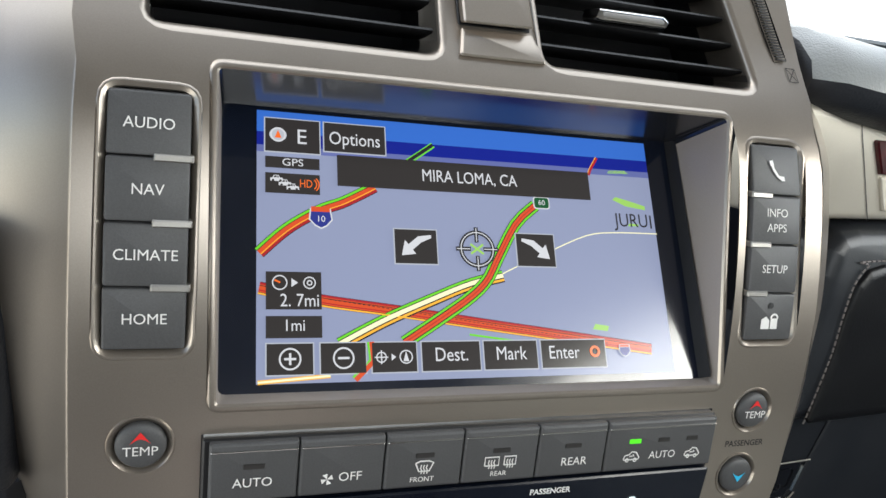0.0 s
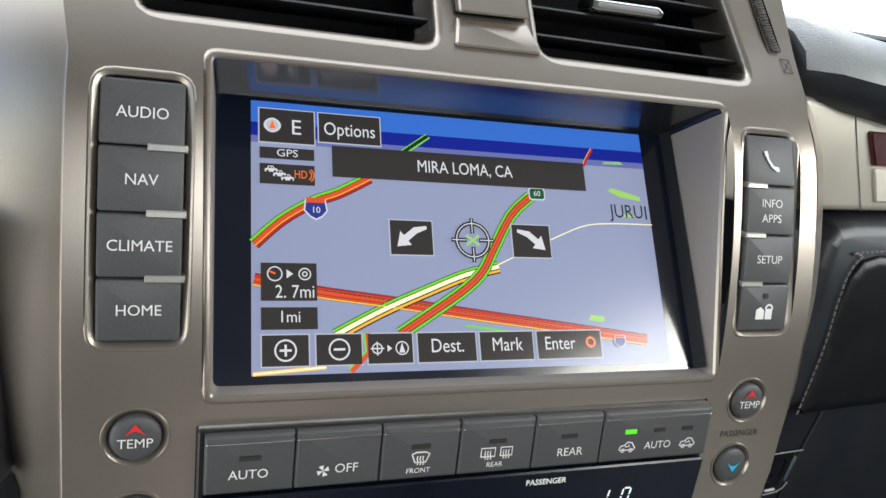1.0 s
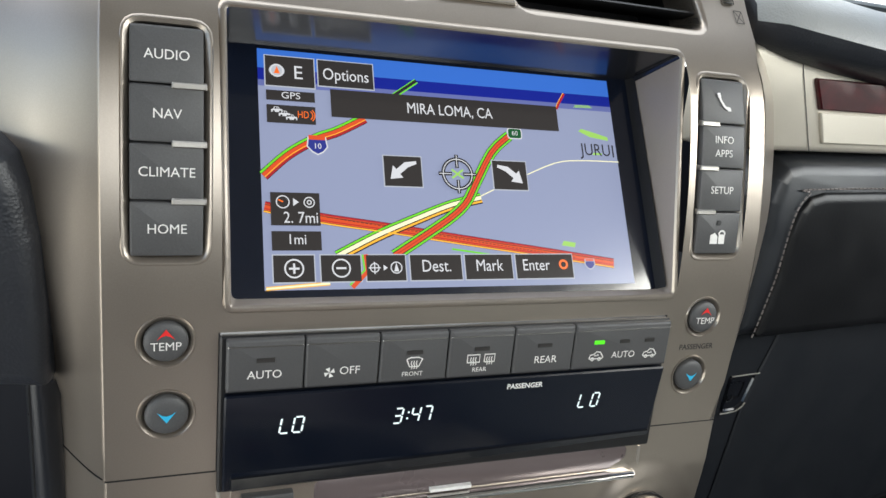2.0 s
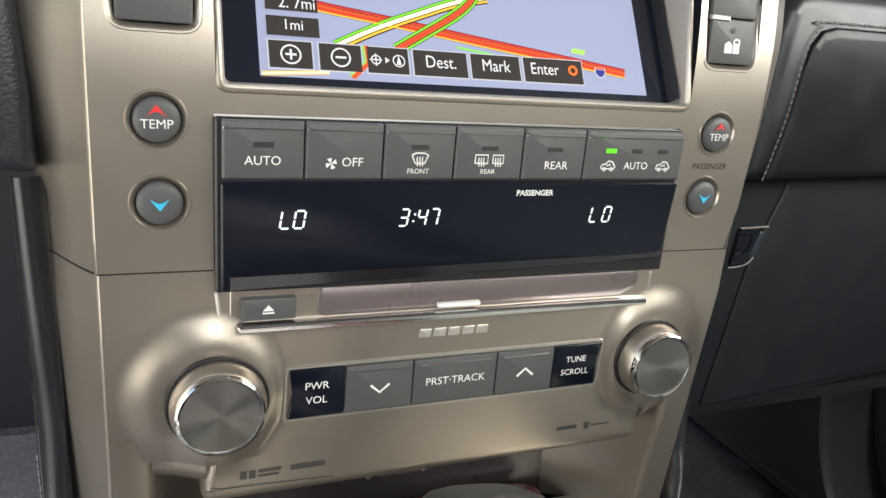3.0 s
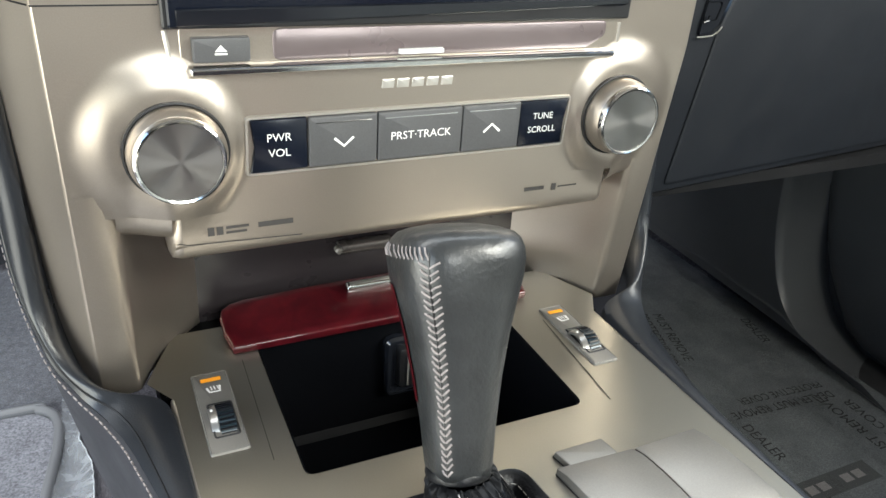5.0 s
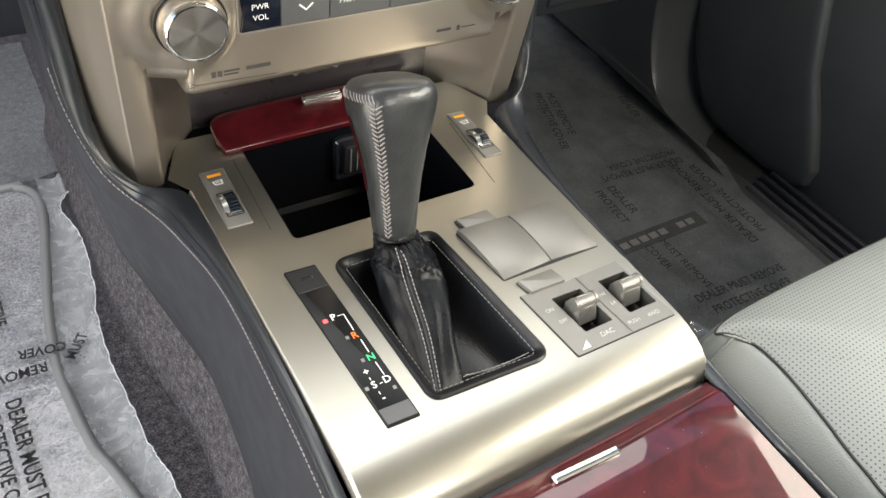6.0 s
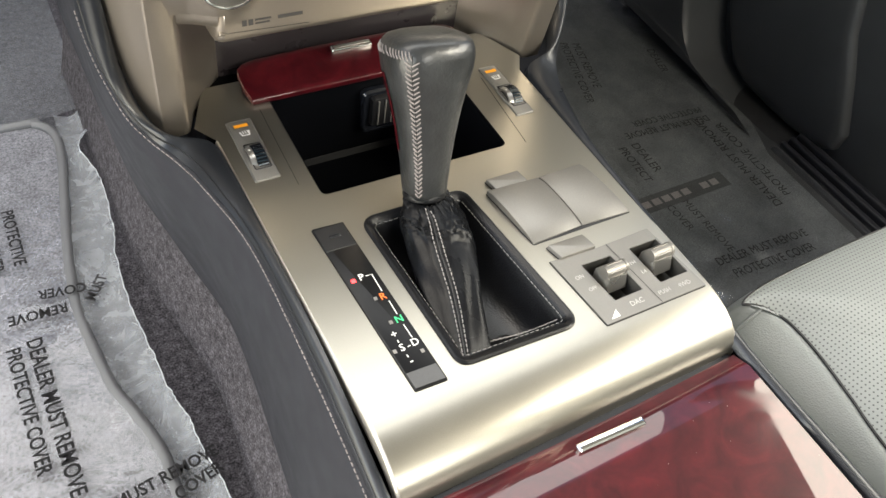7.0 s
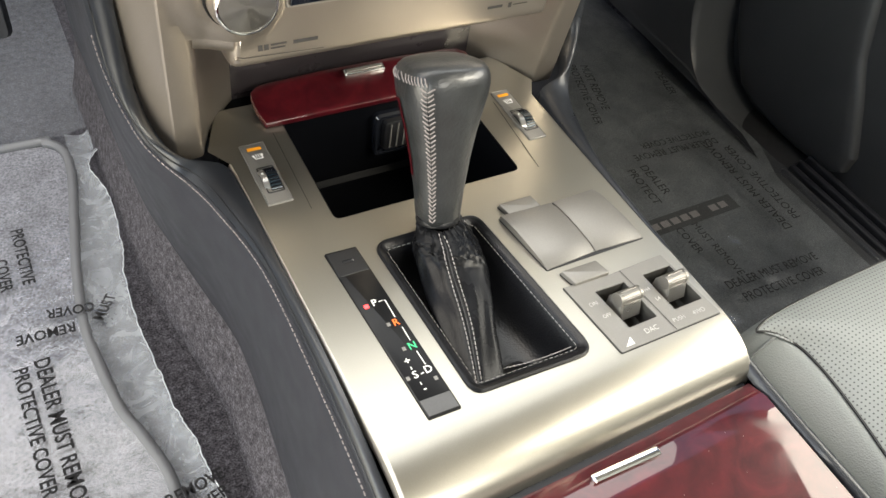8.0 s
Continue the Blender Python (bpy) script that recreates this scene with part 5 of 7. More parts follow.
def build_console():
    t = thing("center_console", "champagne console plate edged with black stitched leather", "center console", (0, -0.1, FLOOR_Z))
    part("core", box(-0.120, 0.122, -0.62, -0.28, FLOOR_Z, 0.376), M_PANEL, t)
    part("core", box(-0.120, 0.122, -0.28, 0.30, FLOOR_Z, 0.318), M_PANEL, t)
    outer = [(-0.1205, -0.236), (0.1258, -0.236), (0.1260, -0.20), (0.1260, -0.002), (0.1375, 0.016), (0.1262, 0.042), (0.1195, 0.056), (-0.1195, 0.056), (-0.1262, 0.042), (-0.1375, 0.016), (-0.1262, -0.002), (-0.1214, -0.20)]
    bm = sheet(CON, outer, [rpoly(BIN, 0.004, -0.0012), rpoly(BOOT, 0.010, 0.0)] + [rpoly(h, 0.001, -0.0004) for h in ROCKER_WELLS], [])
    part("top_plate", bm, M_PLATE, t, smooth=30)
    prof = [(-0.236, 0.402), (-0.244, 0.4018), (-0.252, 0.4008), (-0.260, 0.3986), (-0.267, 0.3952), (-0.2730, 0.3906), (-0.2775, 0.3850), (-0.2800, 0.3790), (-0.2808, 0.370)]
    bm = bmesh.new()
    xs = [-0.1205, -0.10, -0.05, 0.0, 0.05, 0.10, 0.1258]
    strips(bm, [[Vector((x, y, z)) for x in xs] for y, z in prof], closed=False)
    part("rolled_end", bm, M_PLATE, t, smooth=60)
    for s, xe, grow in ((-1, 0.1205, 0.0055), (1, 0.1258, 0.0002)):
        bm = bmesh.new()
        path = [(y, z) for y, z in prof[::-1]] + [(-0.20, 0.402), (-0.10, 0.402), (0.0, 0.402)]
        rows = [[Vector((s * (xe + grow * max(0.0, y + 0.236) / 0.236 + dx), y, z - dz)) for dx, dz in ((0, 0), (0.0010, 0.0004), (0.0018, 0.0014), (0.0021, 0.0030), (0.0022, 0.012))] for y, z in path]
        strips(bm, rows, closed=False)
        part("plate_edge", bm, M_TRIM_EDGE, t, smooth=60)
    # padded leather rail and side of the console, on both sides
    n = 90
    I, R, F = smooth_path(SIDE_IN, n), smooth_path(SIDE_RIDGE, n), smooth_path(SIDE_FOOT, n)
    for s in (-1, 1):
        flip = Vector((1 if s < 0 else -1, 1, 1))
        rows, side = [], []
        for i in range(n):
            rise = min(max((I[i].z - 0.404) / 0.05, 0.0), 1.0)
            out = Vector((-0.25, -rise, 1 - rise)).normalized()
            h = 0.0035 + 0.0045 * rise
            row = [I[i] - out * 0.006] + [I[i].lerp(R[i], f) + out * h * math.sin(math.pi * min(f * 0.85 + 0.08, 1)) for f in (0, 0.12, 0.28, 0.45, 0.62, 0.78, 0.9, 1.0)]
            rows.append([Vector((p.x * flip.x, p.y, p.z)) for p in row])
            low = R[i] + Vector((-0.0006, 0.0, -0.001))
            sr = [R[i] + out * h * math.sin(math.pi * 0.93) - Vector((0, 0, 0.0008))] + [low.lerp(F[i], f) + Vector((-0.004 * math.sin(math.pi * f), 0, 0)) for f in (0.02, 0.15, 0.4, 0.7, 1.0)]
            side.append([Vector((p.x * flip.x, p.y, p.z)) for p in sr])
        bm = bmesh.new()
        strips(bm, rows, closed=False)
        part("padded_rail", bm, M_LEATHER_SMOOTH, t, "smooth black leather rail", 60)
        bm = bmesh.new()
        strips(bm, side, closed=False)
        part("side_panel", bm, M_PANEL, t, "dark grey side panel", 60)
        seam = []
        for i in range(4, n - 18):
            rise = min(max((I[i].z - 0.404) / 0.05, 0.0), 1.0)
            q = R[i] + Vector((-0.0022, 0.0, -0.0016)).lerp(Vector((-0.0012, 0.0030, 0.0)), rise)
            seam.append(Vector((q.x * flip.x, q.y, q.z)))
        if s < 0:
            part("rail_groove", tube([r[6] for r in rows[4:]], 0.0006, 5), M_BLACK, t, "dark seam along the rail")
            part("rail_stitching", stitches(seam, 0.0026, 0.0012, 0.00048), M_THREAD, t, "pale stitching", 60)
        bm = bmesh.new()
        rows = [[Vector((p.x * flip.x + s * dx, p.y, z)) for dx, z in ((-0.004, p.z + 0.003), (0.008, 0.5 * (p.z + FLOOR_Z)), (0.022, FLOOR_Z + 0.004))] for p in F]
        strips(bm, rows, closed=False)
        part("tunnel_carpet", bm, M_CARPET, t, "grey carpet on the tunnel side", 60)
    # storage bin
    bin_t = thing("storage_bin", "open black storage bin in the console", "storage bin", (0, -0.02, 0.335))
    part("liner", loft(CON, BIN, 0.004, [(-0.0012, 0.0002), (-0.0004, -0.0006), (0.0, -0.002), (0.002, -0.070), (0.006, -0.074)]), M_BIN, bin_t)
    FRONT = lambda u, v, w: Vector((u, 0.0285 - w, v))
    holder = part("socket_cover", loft(FRONT, rect(-0.004, 0.036, 0.350, 0.393), 0.006, [(0, 0), (0, 0.004), (0.0015, 0.006), (0.0035, 0.0062), (0.005, 0.003)]), M_GLOSS, bin_t, "glossy black socket cover")
    part("cover_panel", loft(FRONT, rect(0.004, 0.028, 0.356, 0.386), 0.004, [(0, 0.003), (0.001, 0.0070), (0.002, 0.0074)]), M_BLACK, holder)
    for x in (0.010, 0.016, 0.022):
        part("cover_rib", box(x - 0.0005, x + 0.0005, 0.0200, 0.0214, 0.359, 0.383), M_SWITCH, holder)
    part("plate_groove", band(CON, [(0.0830, -0.0785), (0.0895, 0.0)], 0.0006, 0.0003), M_BLACK, t)
    part("plate_groove", band(CON, [(-0.0905, -0.060), (-0.0885, 0.02)], 0.0004, 0.0003), M_GREYPRINT, t)
    # polished drop-down lid ahead of the bin
    lid = thing("wooden_lid", "polished dark red wood lid with a chrome handle", "ashtray lid", (0, 0.03, 0.405))
    SL = lambda u, v, w: Vector((u, 0.0252 + 0.985 * v - 0.17 * w, 0.4062 + 0.17 * v + 0.985 * w + 0.0015 * (1 - (u / 0.093) ** 2)))
    flat = [(-0.0920, 0.0), (-0.03, -0.0012), (0.03, -0.0012), (0.0920, 0.0), (0.0945, 0.014), (0.0945, 0.026), (0.0925, 0.0325), (0.0870, 0.0368), (0.078, 0.0385), (0.03, 0.0395), (-0.03, 0.0395), (-0.078, 0.0385), (-0.0870, 0.0368), (-0.0925, 0.0325), (-0.0945, 0.026), (-0.0945, 0.014)]
    part("veneer", loft(SL, flat, 0.0015, [(0.0005, -0.0040), (0, -0.0010), (0.0002, 0.0002), (0.0006, 0.0008), (0.0014, 0.0012), (0.006, 0.0014), (0.012, 0.0015)], True, True), M_WOOD, lid, smooth=60)
    handle = part("handle", loft(SL, rect(-0.0188, 0.0150, 0.0262, 0.0322), 0.0010, [(0, 0.001), (0, 0.0042), (0.0007, 0.0052), (0.0016, 0.0055)]), M_CHROME, lid, "chrome pull handle")
    part("handle_face", loft(SL, rect(-0.0172, 0.0134, 0.0278, 0.0308), 0.0006, [(0, 0.0054), (0.0004, 0.0057)]), M_SILVER, handle)
    shut = thing("recess_panel", "brown-grey panel with a latch above the wooden lid", "trim panel", (0, 0.07, 0.43))
    part("panel", box(-0.114, 0.114, 0.070, 0.074, 0.398, 0.480), M_RECESS, shut)
    latch = part("latch", tube([Vector((x, 0.0650, 0.4370)) for x in (-0.0205, -0.0190, 0.0, 0.0115, 0.0128)], 0.0042, 16), M_LATCH, shut, "dark satin latch bar")
    for x in (-0.0212, 0.0134):
        part("latch_end", lathe((x, 0.0640, 0.4375), (0, -1, 0), [(0.0022, 0.0), (0.0022, 0.004), (0.0012, 0.005)], 16), M_SWITCH, latch)
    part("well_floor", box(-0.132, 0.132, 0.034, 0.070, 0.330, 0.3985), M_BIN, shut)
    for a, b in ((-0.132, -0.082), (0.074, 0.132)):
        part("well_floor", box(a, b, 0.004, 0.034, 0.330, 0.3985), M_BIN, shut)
    # polished lid of the rear compartment
    arm = thing("console_lid", "glossy red burl wood compartment lid with chrome pull", "console lid", (0, -0.4, 0.378))
    bm = bmesh.new()
    rows = []
    for k in range(25):
        y = -0.2835 - 0.30 * k / 24
        rows.append([Vector((x * 0.1225 + 0.0015, y - 0.002 * (1 - x * x), 0.3847 + 0.0012 * (1 - x * x) - (0.004 if abs(x) > 0.99 else 0) - (0.005 if k == 0 else 0))) for x in (-1, -0.985, -0.95, -0.8, -0.5, -0.2, 0.2, 0.5, 0.8, 0.95, 0.985, 1)])
    strips(bm, rows, closed=False)
    part("veneer", bm, M_WOOD, arm, smooth=50)
    LID = lambda u, v, w: Vector((u, v, 0.3862 + w))
    part("pull", loft(LID, [(-0.0170, -0.2975), (0.0305, -0.2995), (0.0305, -0.2945), (-0.0170, -0.2925)], 0.0008, [(0, -0.001), (0, 0.0014), (0.0010, 0.0024), (0.0020, 0.0025)]), M_CHROME, arm, "chrome pull")
    return t


build_console()


def heater_switch(x0, x1, y0, y1):
    t = thing("seat_heater_switch", "seat heater dial in a grey plate with orange mark", "dial switch", ((x0 + x1) / 2, (y0 + y1) / 2, PLATE_Z), "heater dials")
    part("plate", loft(CON, rect(x0, x1, y0, y1), 0.0008, [(-0.0005, 0.0), (0, 0.0010), (0.0008, 0.0013)]), M_SWITCH, t)
    m, L = (x0 + x1) / 2, y1 - y0
    part("orange_mark", poly(CON, rect(m - 0.0050, m + 0.0050, y1 - 0.0078, y1 - 0.0046), 0.0016), M_ORANGE, t)
    bm = band(CON, [(m - 0.003, y1 - 0.0125), (m - 0.002, y1 - 0.0165), (m + 0.003, y1 - 0.0165), (m + 0.0035, y1 - 0.0120)], 0.0012, 0.0016)
    for d in (-0.001, 0.0006, 0.0022):
        band(CON, [(m + d, y1 - 0.0118), (m + d + 0.0004, y1 - 0.0150)], 0.0006, 0.0016, bm)
    part("seat_symbol", bm, M_WHITE, t)
    yc = y0 + L * 0.37
    part("dial_well", loft(CON, rect(m - 0.0048, m + 0.0062, yc - 0.0125, yc + 0.0125), 0.001, [(-0.0006, 0.0014), (0.0002, 0.0018), (0.0008, 0.0006)]), M_BLACK, t)
    # Blue base puts a reflection into the dark dial's colour.
    blue = shader("dial_with_blue_sheen", (0.012, 0.024, 0.032), 0.22, 0.3)
    bm = bmesh.new()
    wheel = [[Vector((m + x, yc + 0.0115 * math.cos(a), PLATE_Z - 0.0035 + 0.0095 * math.sin(a))) for a in [math.pi * i / 14 for i in range(15)]] for x in (-0.0020, 0.0055)]
    strips(bm, wheel, closed=False)
    dial = part("dial", bm, blue, t, "dark ribbed dial with a blue reflection in its colour")
    for i in range(1, 14):
        a = math.pi * i / 14
        part("rib", box(m - 0.0018, m + 0.0053, yc + 0.0116 * math.cos(a) - 0.0004, yc + 0.0116 * math.cos(a) + 0.0004, PLATE_Z - 0.0036 + 0.0096 * math.sin(a), PLATE_Z - 0.0028 + 0.0096 * math.sin(a)), M_GLOSS, dial, smooth=0)
    bm = bmesh.new()
    half = [[Vector((m + x, yc + 0.0006 + r * math.cos(a), PLATE_Z - 0.0035 + (r - 0.0010) * math.sin(a))) for a in [math.pi * i / 14 for i in range(15)]] for x, r in ((-0.0058, 0.0085), (-0.0056, 0.0100), (-0.0024, 0.0110), (-0.0020, 0.0104))]
    strips(bm, half, closed=False)
    part("dial_housing", bm, M_SILVER, t, "silver half-round housing", 50)
    bm = bmesh.new()
    out2 = rpoly(rect(x0, x1, y0, y1), 0.0008)
    tube([CON(u, v, 0.0010) for u, v in out2 + out2[:1]], 0.00028, 5, bm)
    part("plate_edge", bm, M_SWITCH, t)
    for d in (-0.0012, 0.0008, 0.0028):
        part("dial_dot", disc(lambda u, v, w: Vector((u, v, PLATE_Z + w)), m + 0.0008 + d * 0.9, yc + 0.0048, 0.0005, 0.0052), M_WHITE, dial, "", 0)
    part("pointer_dot", poly(CON, rect(m - 0.0050, m - 0.0036, yc + 0.0012, yc + 0.0028), 0.0062), M_WHITE, t)


heater_switch(-0.1160, -0.0987, -0.0478, 0.0130)
heater_switch(0.0930, 0.1085, -0.0500, 0.0100)


def shift_indicator():
    t = thing("gear_indicator", "black gear position plate with lit letters", "gear indicator", (-0.085, -0.16, PLATE_Z))
    pts = [(-0.0902, -0.2310), (-0.0700, -0.2318), (-0.0770, -0.1020), (-0.0982, -0.1010)]
    plate = part("plate", loft(CON, pts, 0.0008, [(-0.0004, 0.0), (0, 0.0012), (0.0005, 0.0015)]), M_INDICATOR, t)
    part("end_cap", loft(CON, [(-0.0897, -0.2300), (-0.0707, -0.2308), (-0.0713, -0.2200), (-0.0904, -0.2192)], 0.0005, [(0, 0.0014), (0.0003, 0.0018)]), M_KEY, t)
    part("end_cap", loft(CON, [(-0.0970, -0.1220), (-0.0768, -0.1225), (-0.0777, -0.1030), (-0.0976, -0.1022)], 0.0005, [(0, 0.0014), (0.0003, 0.0018)]), M_BLACK, t)
    part("release_slot", loft(CON, rect(-0.0905, -0.0830, -0.1128, -0.1106), 0.0004, [(0, 0.0018), (0.0004, 0.0022), (0.0007, 0.0016)]), M_GLOSS, t)
    white, red = glow("lit_white_letter", (0.75, 0.76, 0.76), 0.75), glow("lit_red_lamp", (1.0, 0.05, 0.06), 2.2)
    amber, green = glow("lit_orange_letter", (0.85, 0.16, 0.03), 0.9), glow("lit_green_letter", (0.03, 0.55, 0.22), 0.9)
    w = 0.0019
    for ch, u, v, mat in (("P", -0.0852, -0.1488, white), ("R", -0.0792, -0.1668, amber), ("N", -0.0775, -0.1855, green), ("D", -0.0762, -0.2035, white), ("S", -0.0848, -0.2040, white), ("+", -0.0850, -0.1940, white), ("-", -0.0838, -0.2138, white)):
        part("letter", lettering(ch, 0.0068, CON, u, v + 0.0006, w, bold=0.00008), mat, plate, "", 0)
    for pts in ([(-0.0824, -0.1482), (-0.0782, -0.1484), (-0.0780, -0.1625)], [(-0.0772, -0.1705), (-0.0770, -0.1812)], [(-0.0768, -0.1892), (-0.0762, -0.1995)], [(-0.0815, -0.2040), (-0.0795, -0.2038)], [(-0.0850, -0.1975), (-0.0850, -0.1995)], [(-0.0845, -0.2085), (-0.0843, -0.2105)]):
        part("gate_line", band(CON, pts, 0.0006, w), white, plate, "", 0)
    part("position_lamp", poly(CON, rect(-0.0922, -0.0894, -0.1504, -0.1476), w), red, plate, "red lit lamp", 0)
    for u, v in ((-0.0840, -0.1660), (-0.0830, -0.1850), (-0.0898, -0.2040), (-0.0748, -0.2098)):
        part("position_lamp", poly(CON, rect(u - 0.0011, u + 0.0011, v - 0.0013, v + 0.0013), w), M_SWITCH, plate, "", 0)


shift_indicator()


def build_shifter():
    frame_t = thing("gaiter_frame", "black leather frame round the gear lever", "gaiter frame", (-0.02, -0.165, PLATE_Z - 0.02))
    part("rim", loft(CON, BOOT, 0.010, [(-0.0010, 0.0), (-0.0006, 0.0014), (0.0004, 0.0022), (0.0016, 0.0019), (0.0028, 0.0010)], False, n=8), M_LEATHER, frame_t)
    part("liner", loft(CON, BOOT, 0.010, [(0.0026, 0.0011), (0.0044, 0.0000), (0.0066, -0.0034), (0.0086, -0.0100), (0.0108, -0.0190), (0.0145, -0.0265), (0.0200, -0.0310), (0.0270, -0.0335)], True, n=8), M_LINER, frame_t, "grained black leather liner", 80)
    seam = [CON(u, v, -0.0012) for u, v in rpoly(BOOT, 0.010, 0.0062, 8)]
    part("rim_stitching", stitches(seam + seam[:1], 0.0024, 0.0013, 0.00028), M_DARK_THREAD, frame_t, "pale stitching")
    t = thing("gear_lever", "black leather gear lever with pale seam and wood inset", "gear lever", (-0.022, -0.11, PLATE_Z - 0.03))
    base, top = Vector((-0.0225, -0.1090, 0.4170)), Vector((-0.0125, -0.0695, 0.5135))
    axis = (top - base).normalized()
    side = Vector((1, 0, 0)) - axis * axis.x
    side.normalize()
    ahead = axis.cross(side)

    def section(f, hx, hy, p=2.8, n=48):
        c = base.lerp(top, f)
        out = []
        for i in range(n):
            a = 2 * math.pi * i / n
            ca, sa = math.cos(a), math.sin(a)
            out.append(c + side * (hx * math.copysign(abs(ca) ** (2 / p), ca)) + ahead * (hy * math.copysign(abs(sa) ** (2 / p), sa)))
        return out

    levels = [(0.0, 0.0128, 0.0135), (0.04, 0.0136, 0.0142), (0.2, 0.0150, 0.0152), (0.4, 0.0178, 0.0172), (0.58, 0.0212, 0.0195), (0.72, 0.0248, 0.0219), (0.81, 0.0272, 0.0238), (0.875, 0.0279, 0.0245), (0.92, 0.0275, 0.0242), (0.955, 0.0261, 0.0229), (0.980, 0.0236, 0.0205), (0.998, 0.0180, 0.0156), (1.008, 0.0120, 0.0102), (1.012, 0.005, 0.0045)]
    bm = bmesh.new()
    strips(bm, [section(*lv) for lv in levels], True, True, True)
    part("knob", bm, M_KNOB, t, "smooth black leather knob", 80)

    def on_knob(f, angle, lift=0.0):
        for a, b in zip(levels, levels[1:]):
            if a[0] <= f <= b[0]:
                g = (f - a[0]) / (b[0] - a[0])
                hx, hy = a[1] + (b[1] - a[1]) * g + lift, a[2] + (b[2] - a[2]) * g + lift
                ca, sa = math.cos(angle), math.sin(angle)
                return base.lerp(top, f) + side * (hx * math.copysign(abs(ca) ** (2 / 2.8), ca)) + ahead * (hy * math.copysign(abs(sa) ** (2 / 2.8), sa))

    # crossed stitches up the rear left corner, then over the shoulder
    for corner in (math.radians(228), ):
        bm = bmesh.new()
        for k in range(31):
            f = 0.03 + 0.86 * k / 31
            j = 0.003 * math.sin(k * 2.3)
            wide = 0.19 + 0.02 * math.sin(k * 1.7)
            for d in (-1, 1):
                tube([on_knob(f + 0.021 + j * d, corner + d * wide, -0.0001), on_knob(f + 0.011, corner + d * 0.11, 0.0005), on_knob(f - 0.001, corner + d * 0.015, 0.0001)], 0.00048, 6, bm)
        part("seam_stitching", bm, M_THREAD, t, "pale crossed stitching", 60)
        bm = bmesh.new()
        tube([on_knob(0.02 + 0.90 * i / 30, corner, -0.0001) for i in range(31)], 0.0006, 5, bm)
        part("seam_groove", bm, M_BLACK, t)
    bm = bmesh.new()
    for k in range(19):
        a = math.radians(228 - 118 * k / 19)
        tube([on_knob(0.892, a, 0.0001), on_knob(0.915, a - 0.05, 0.0006), on_knob(0.938, a - 0.10, 0.0002)], 0.00042, 5, bm)
    part("shoulder_stitching", bm, M_THREAD, t, "pale stitching", 60)
    bm = bmesh.new()
    for k in range(26):
        a = math.radians(-10 + 62 * k / 26)
        tube([on_knob(0.90, a, 0.0001), on_knob(0.92, a + 0.03, 0.0004), on_knob(0.94, a + 0.04, 0.0002)], 0.00028, 5, bm)
    part("shoulder_stitching", bm, M_THREAD, t, "pale stitching", 60)
    # wooden inset on the left flank
    bm = bmesh.new()
    rows = [[on_knob(0.30 + 0.48 * i / 10, math.radians(a), 0.0006 if 160 < a < 200 else 0.0001) for a in (140, 148, 156, 162, 167, 171, 175)] for i in range(11)]
    strips(bm, rows, closed=False)
    part("wood_inset", bm, M_WOOD, t, "red wood inset", 60)
    part("neck_ring", lathe(tuple(base + axis * 0.0005), tuple(axis), [(0.0128, -0.003), (0.0142, -0.002), (0.0145, 0.0), (0.0138, 0.0016), (0.0125, 0.002)], 32), M_LEATHER, t)
    # gaiter that falls from the neck into the frame
    # each level runs: seam, fold, right flank, rear, left flank
    keys = [
        [(-0.0525, -0.2225, 0.3990), (-0.0310, -0.2200, 0.3930), (-0.0120, -0.1550, 0.3660), (-0.0200, -0.1060, 0.3700), (-0.0575, -0.2060, 0.3930)],
        [(-0.0395, -0.1860, 0.4045), (-0.0205, -0.1890, 0.4000), (-0.0060, -0.1420, 0.3840), (-0.0200, -0.1020, 0.3850), (-0.0545, -0.1560, 0.3970)],
        [(-0.0335, -0.1510, 0.4130), (-0.0075, -0.1570, 0.4050), (0.0010, -0.1270, 0.4000), (-0.0220, -0.0990, 0.4000), (-0.0480, -0.1250, 0.4050)],
        [(-0.0300, -0.1350, 0.4175), (-0.0085, -0.1360, 0.4130), (-0.0025, -0.1150, 0.4110), (-0.0220, -0.0950, 0.4110), (-0.0430, -0.1150, 0.4125)],
        [(-0.0285, -0.1235, 0.4190), (-0.0115, -0.1205, 0.4185), (-0.0080, -0.1065, 0.4180), (-0.0225, -0.0950, 0.4175), (-0.0375, -0.1090, 0.4180)],
    ]
    per, levels_n = 28, 61
    n = per * 5
    columns = [smooth_path([keys[k][c] for k in range(5)], levels_n) for c in range(5)]
    loops = []
    for k in range(levels_n):
        f = k / (levels_n - 1)
        row = [columns[c][k].lerp(columns[(c + 1) % 5][k], i / per) for c in range(5) for i in range(per)]
        hold = [0.04 if abs(i - per) < 2 and f < 0.80 else 1.0 for i in range(n)]
        for _ in range(26):
            row = [row[i].lerp((row[i - 1] + row[(i + 1) % n]) * 0.5, hold[i]) for i in range(n)]
        mid = sum(row, Vector()) / n
        waist = math.exp(-((f - 0.66) / 0.09) ** 2)
        collar = math.exp(-((f - 0.93) / 0.06) ** 2)
        out = []
        for i, p in enumerate(row):
            d = (p - mid).normalized()
            g = i / per
            swell = 0.0016 * math.sin(math.pi * f) * abs(math.sin(math.pi * g))
            ruck = 0.0050 * waist * (0.24 - abs(noise.noise(Vector((g * 3.4, f * 24, 3.0))))) + 0.0020 * collar * math.sin(g * 23 + 2 * noise.noise(Vector((g * 2, f * 6, 1))))
            drape = 0.0022 * noise.noise(Vector((g * 3.2, f * 5, 6.0))) * math.sin(math.pi * f)
            groove = -0.0006 * math.exp(-(min(i, n - i) / 0.9) ** 2)
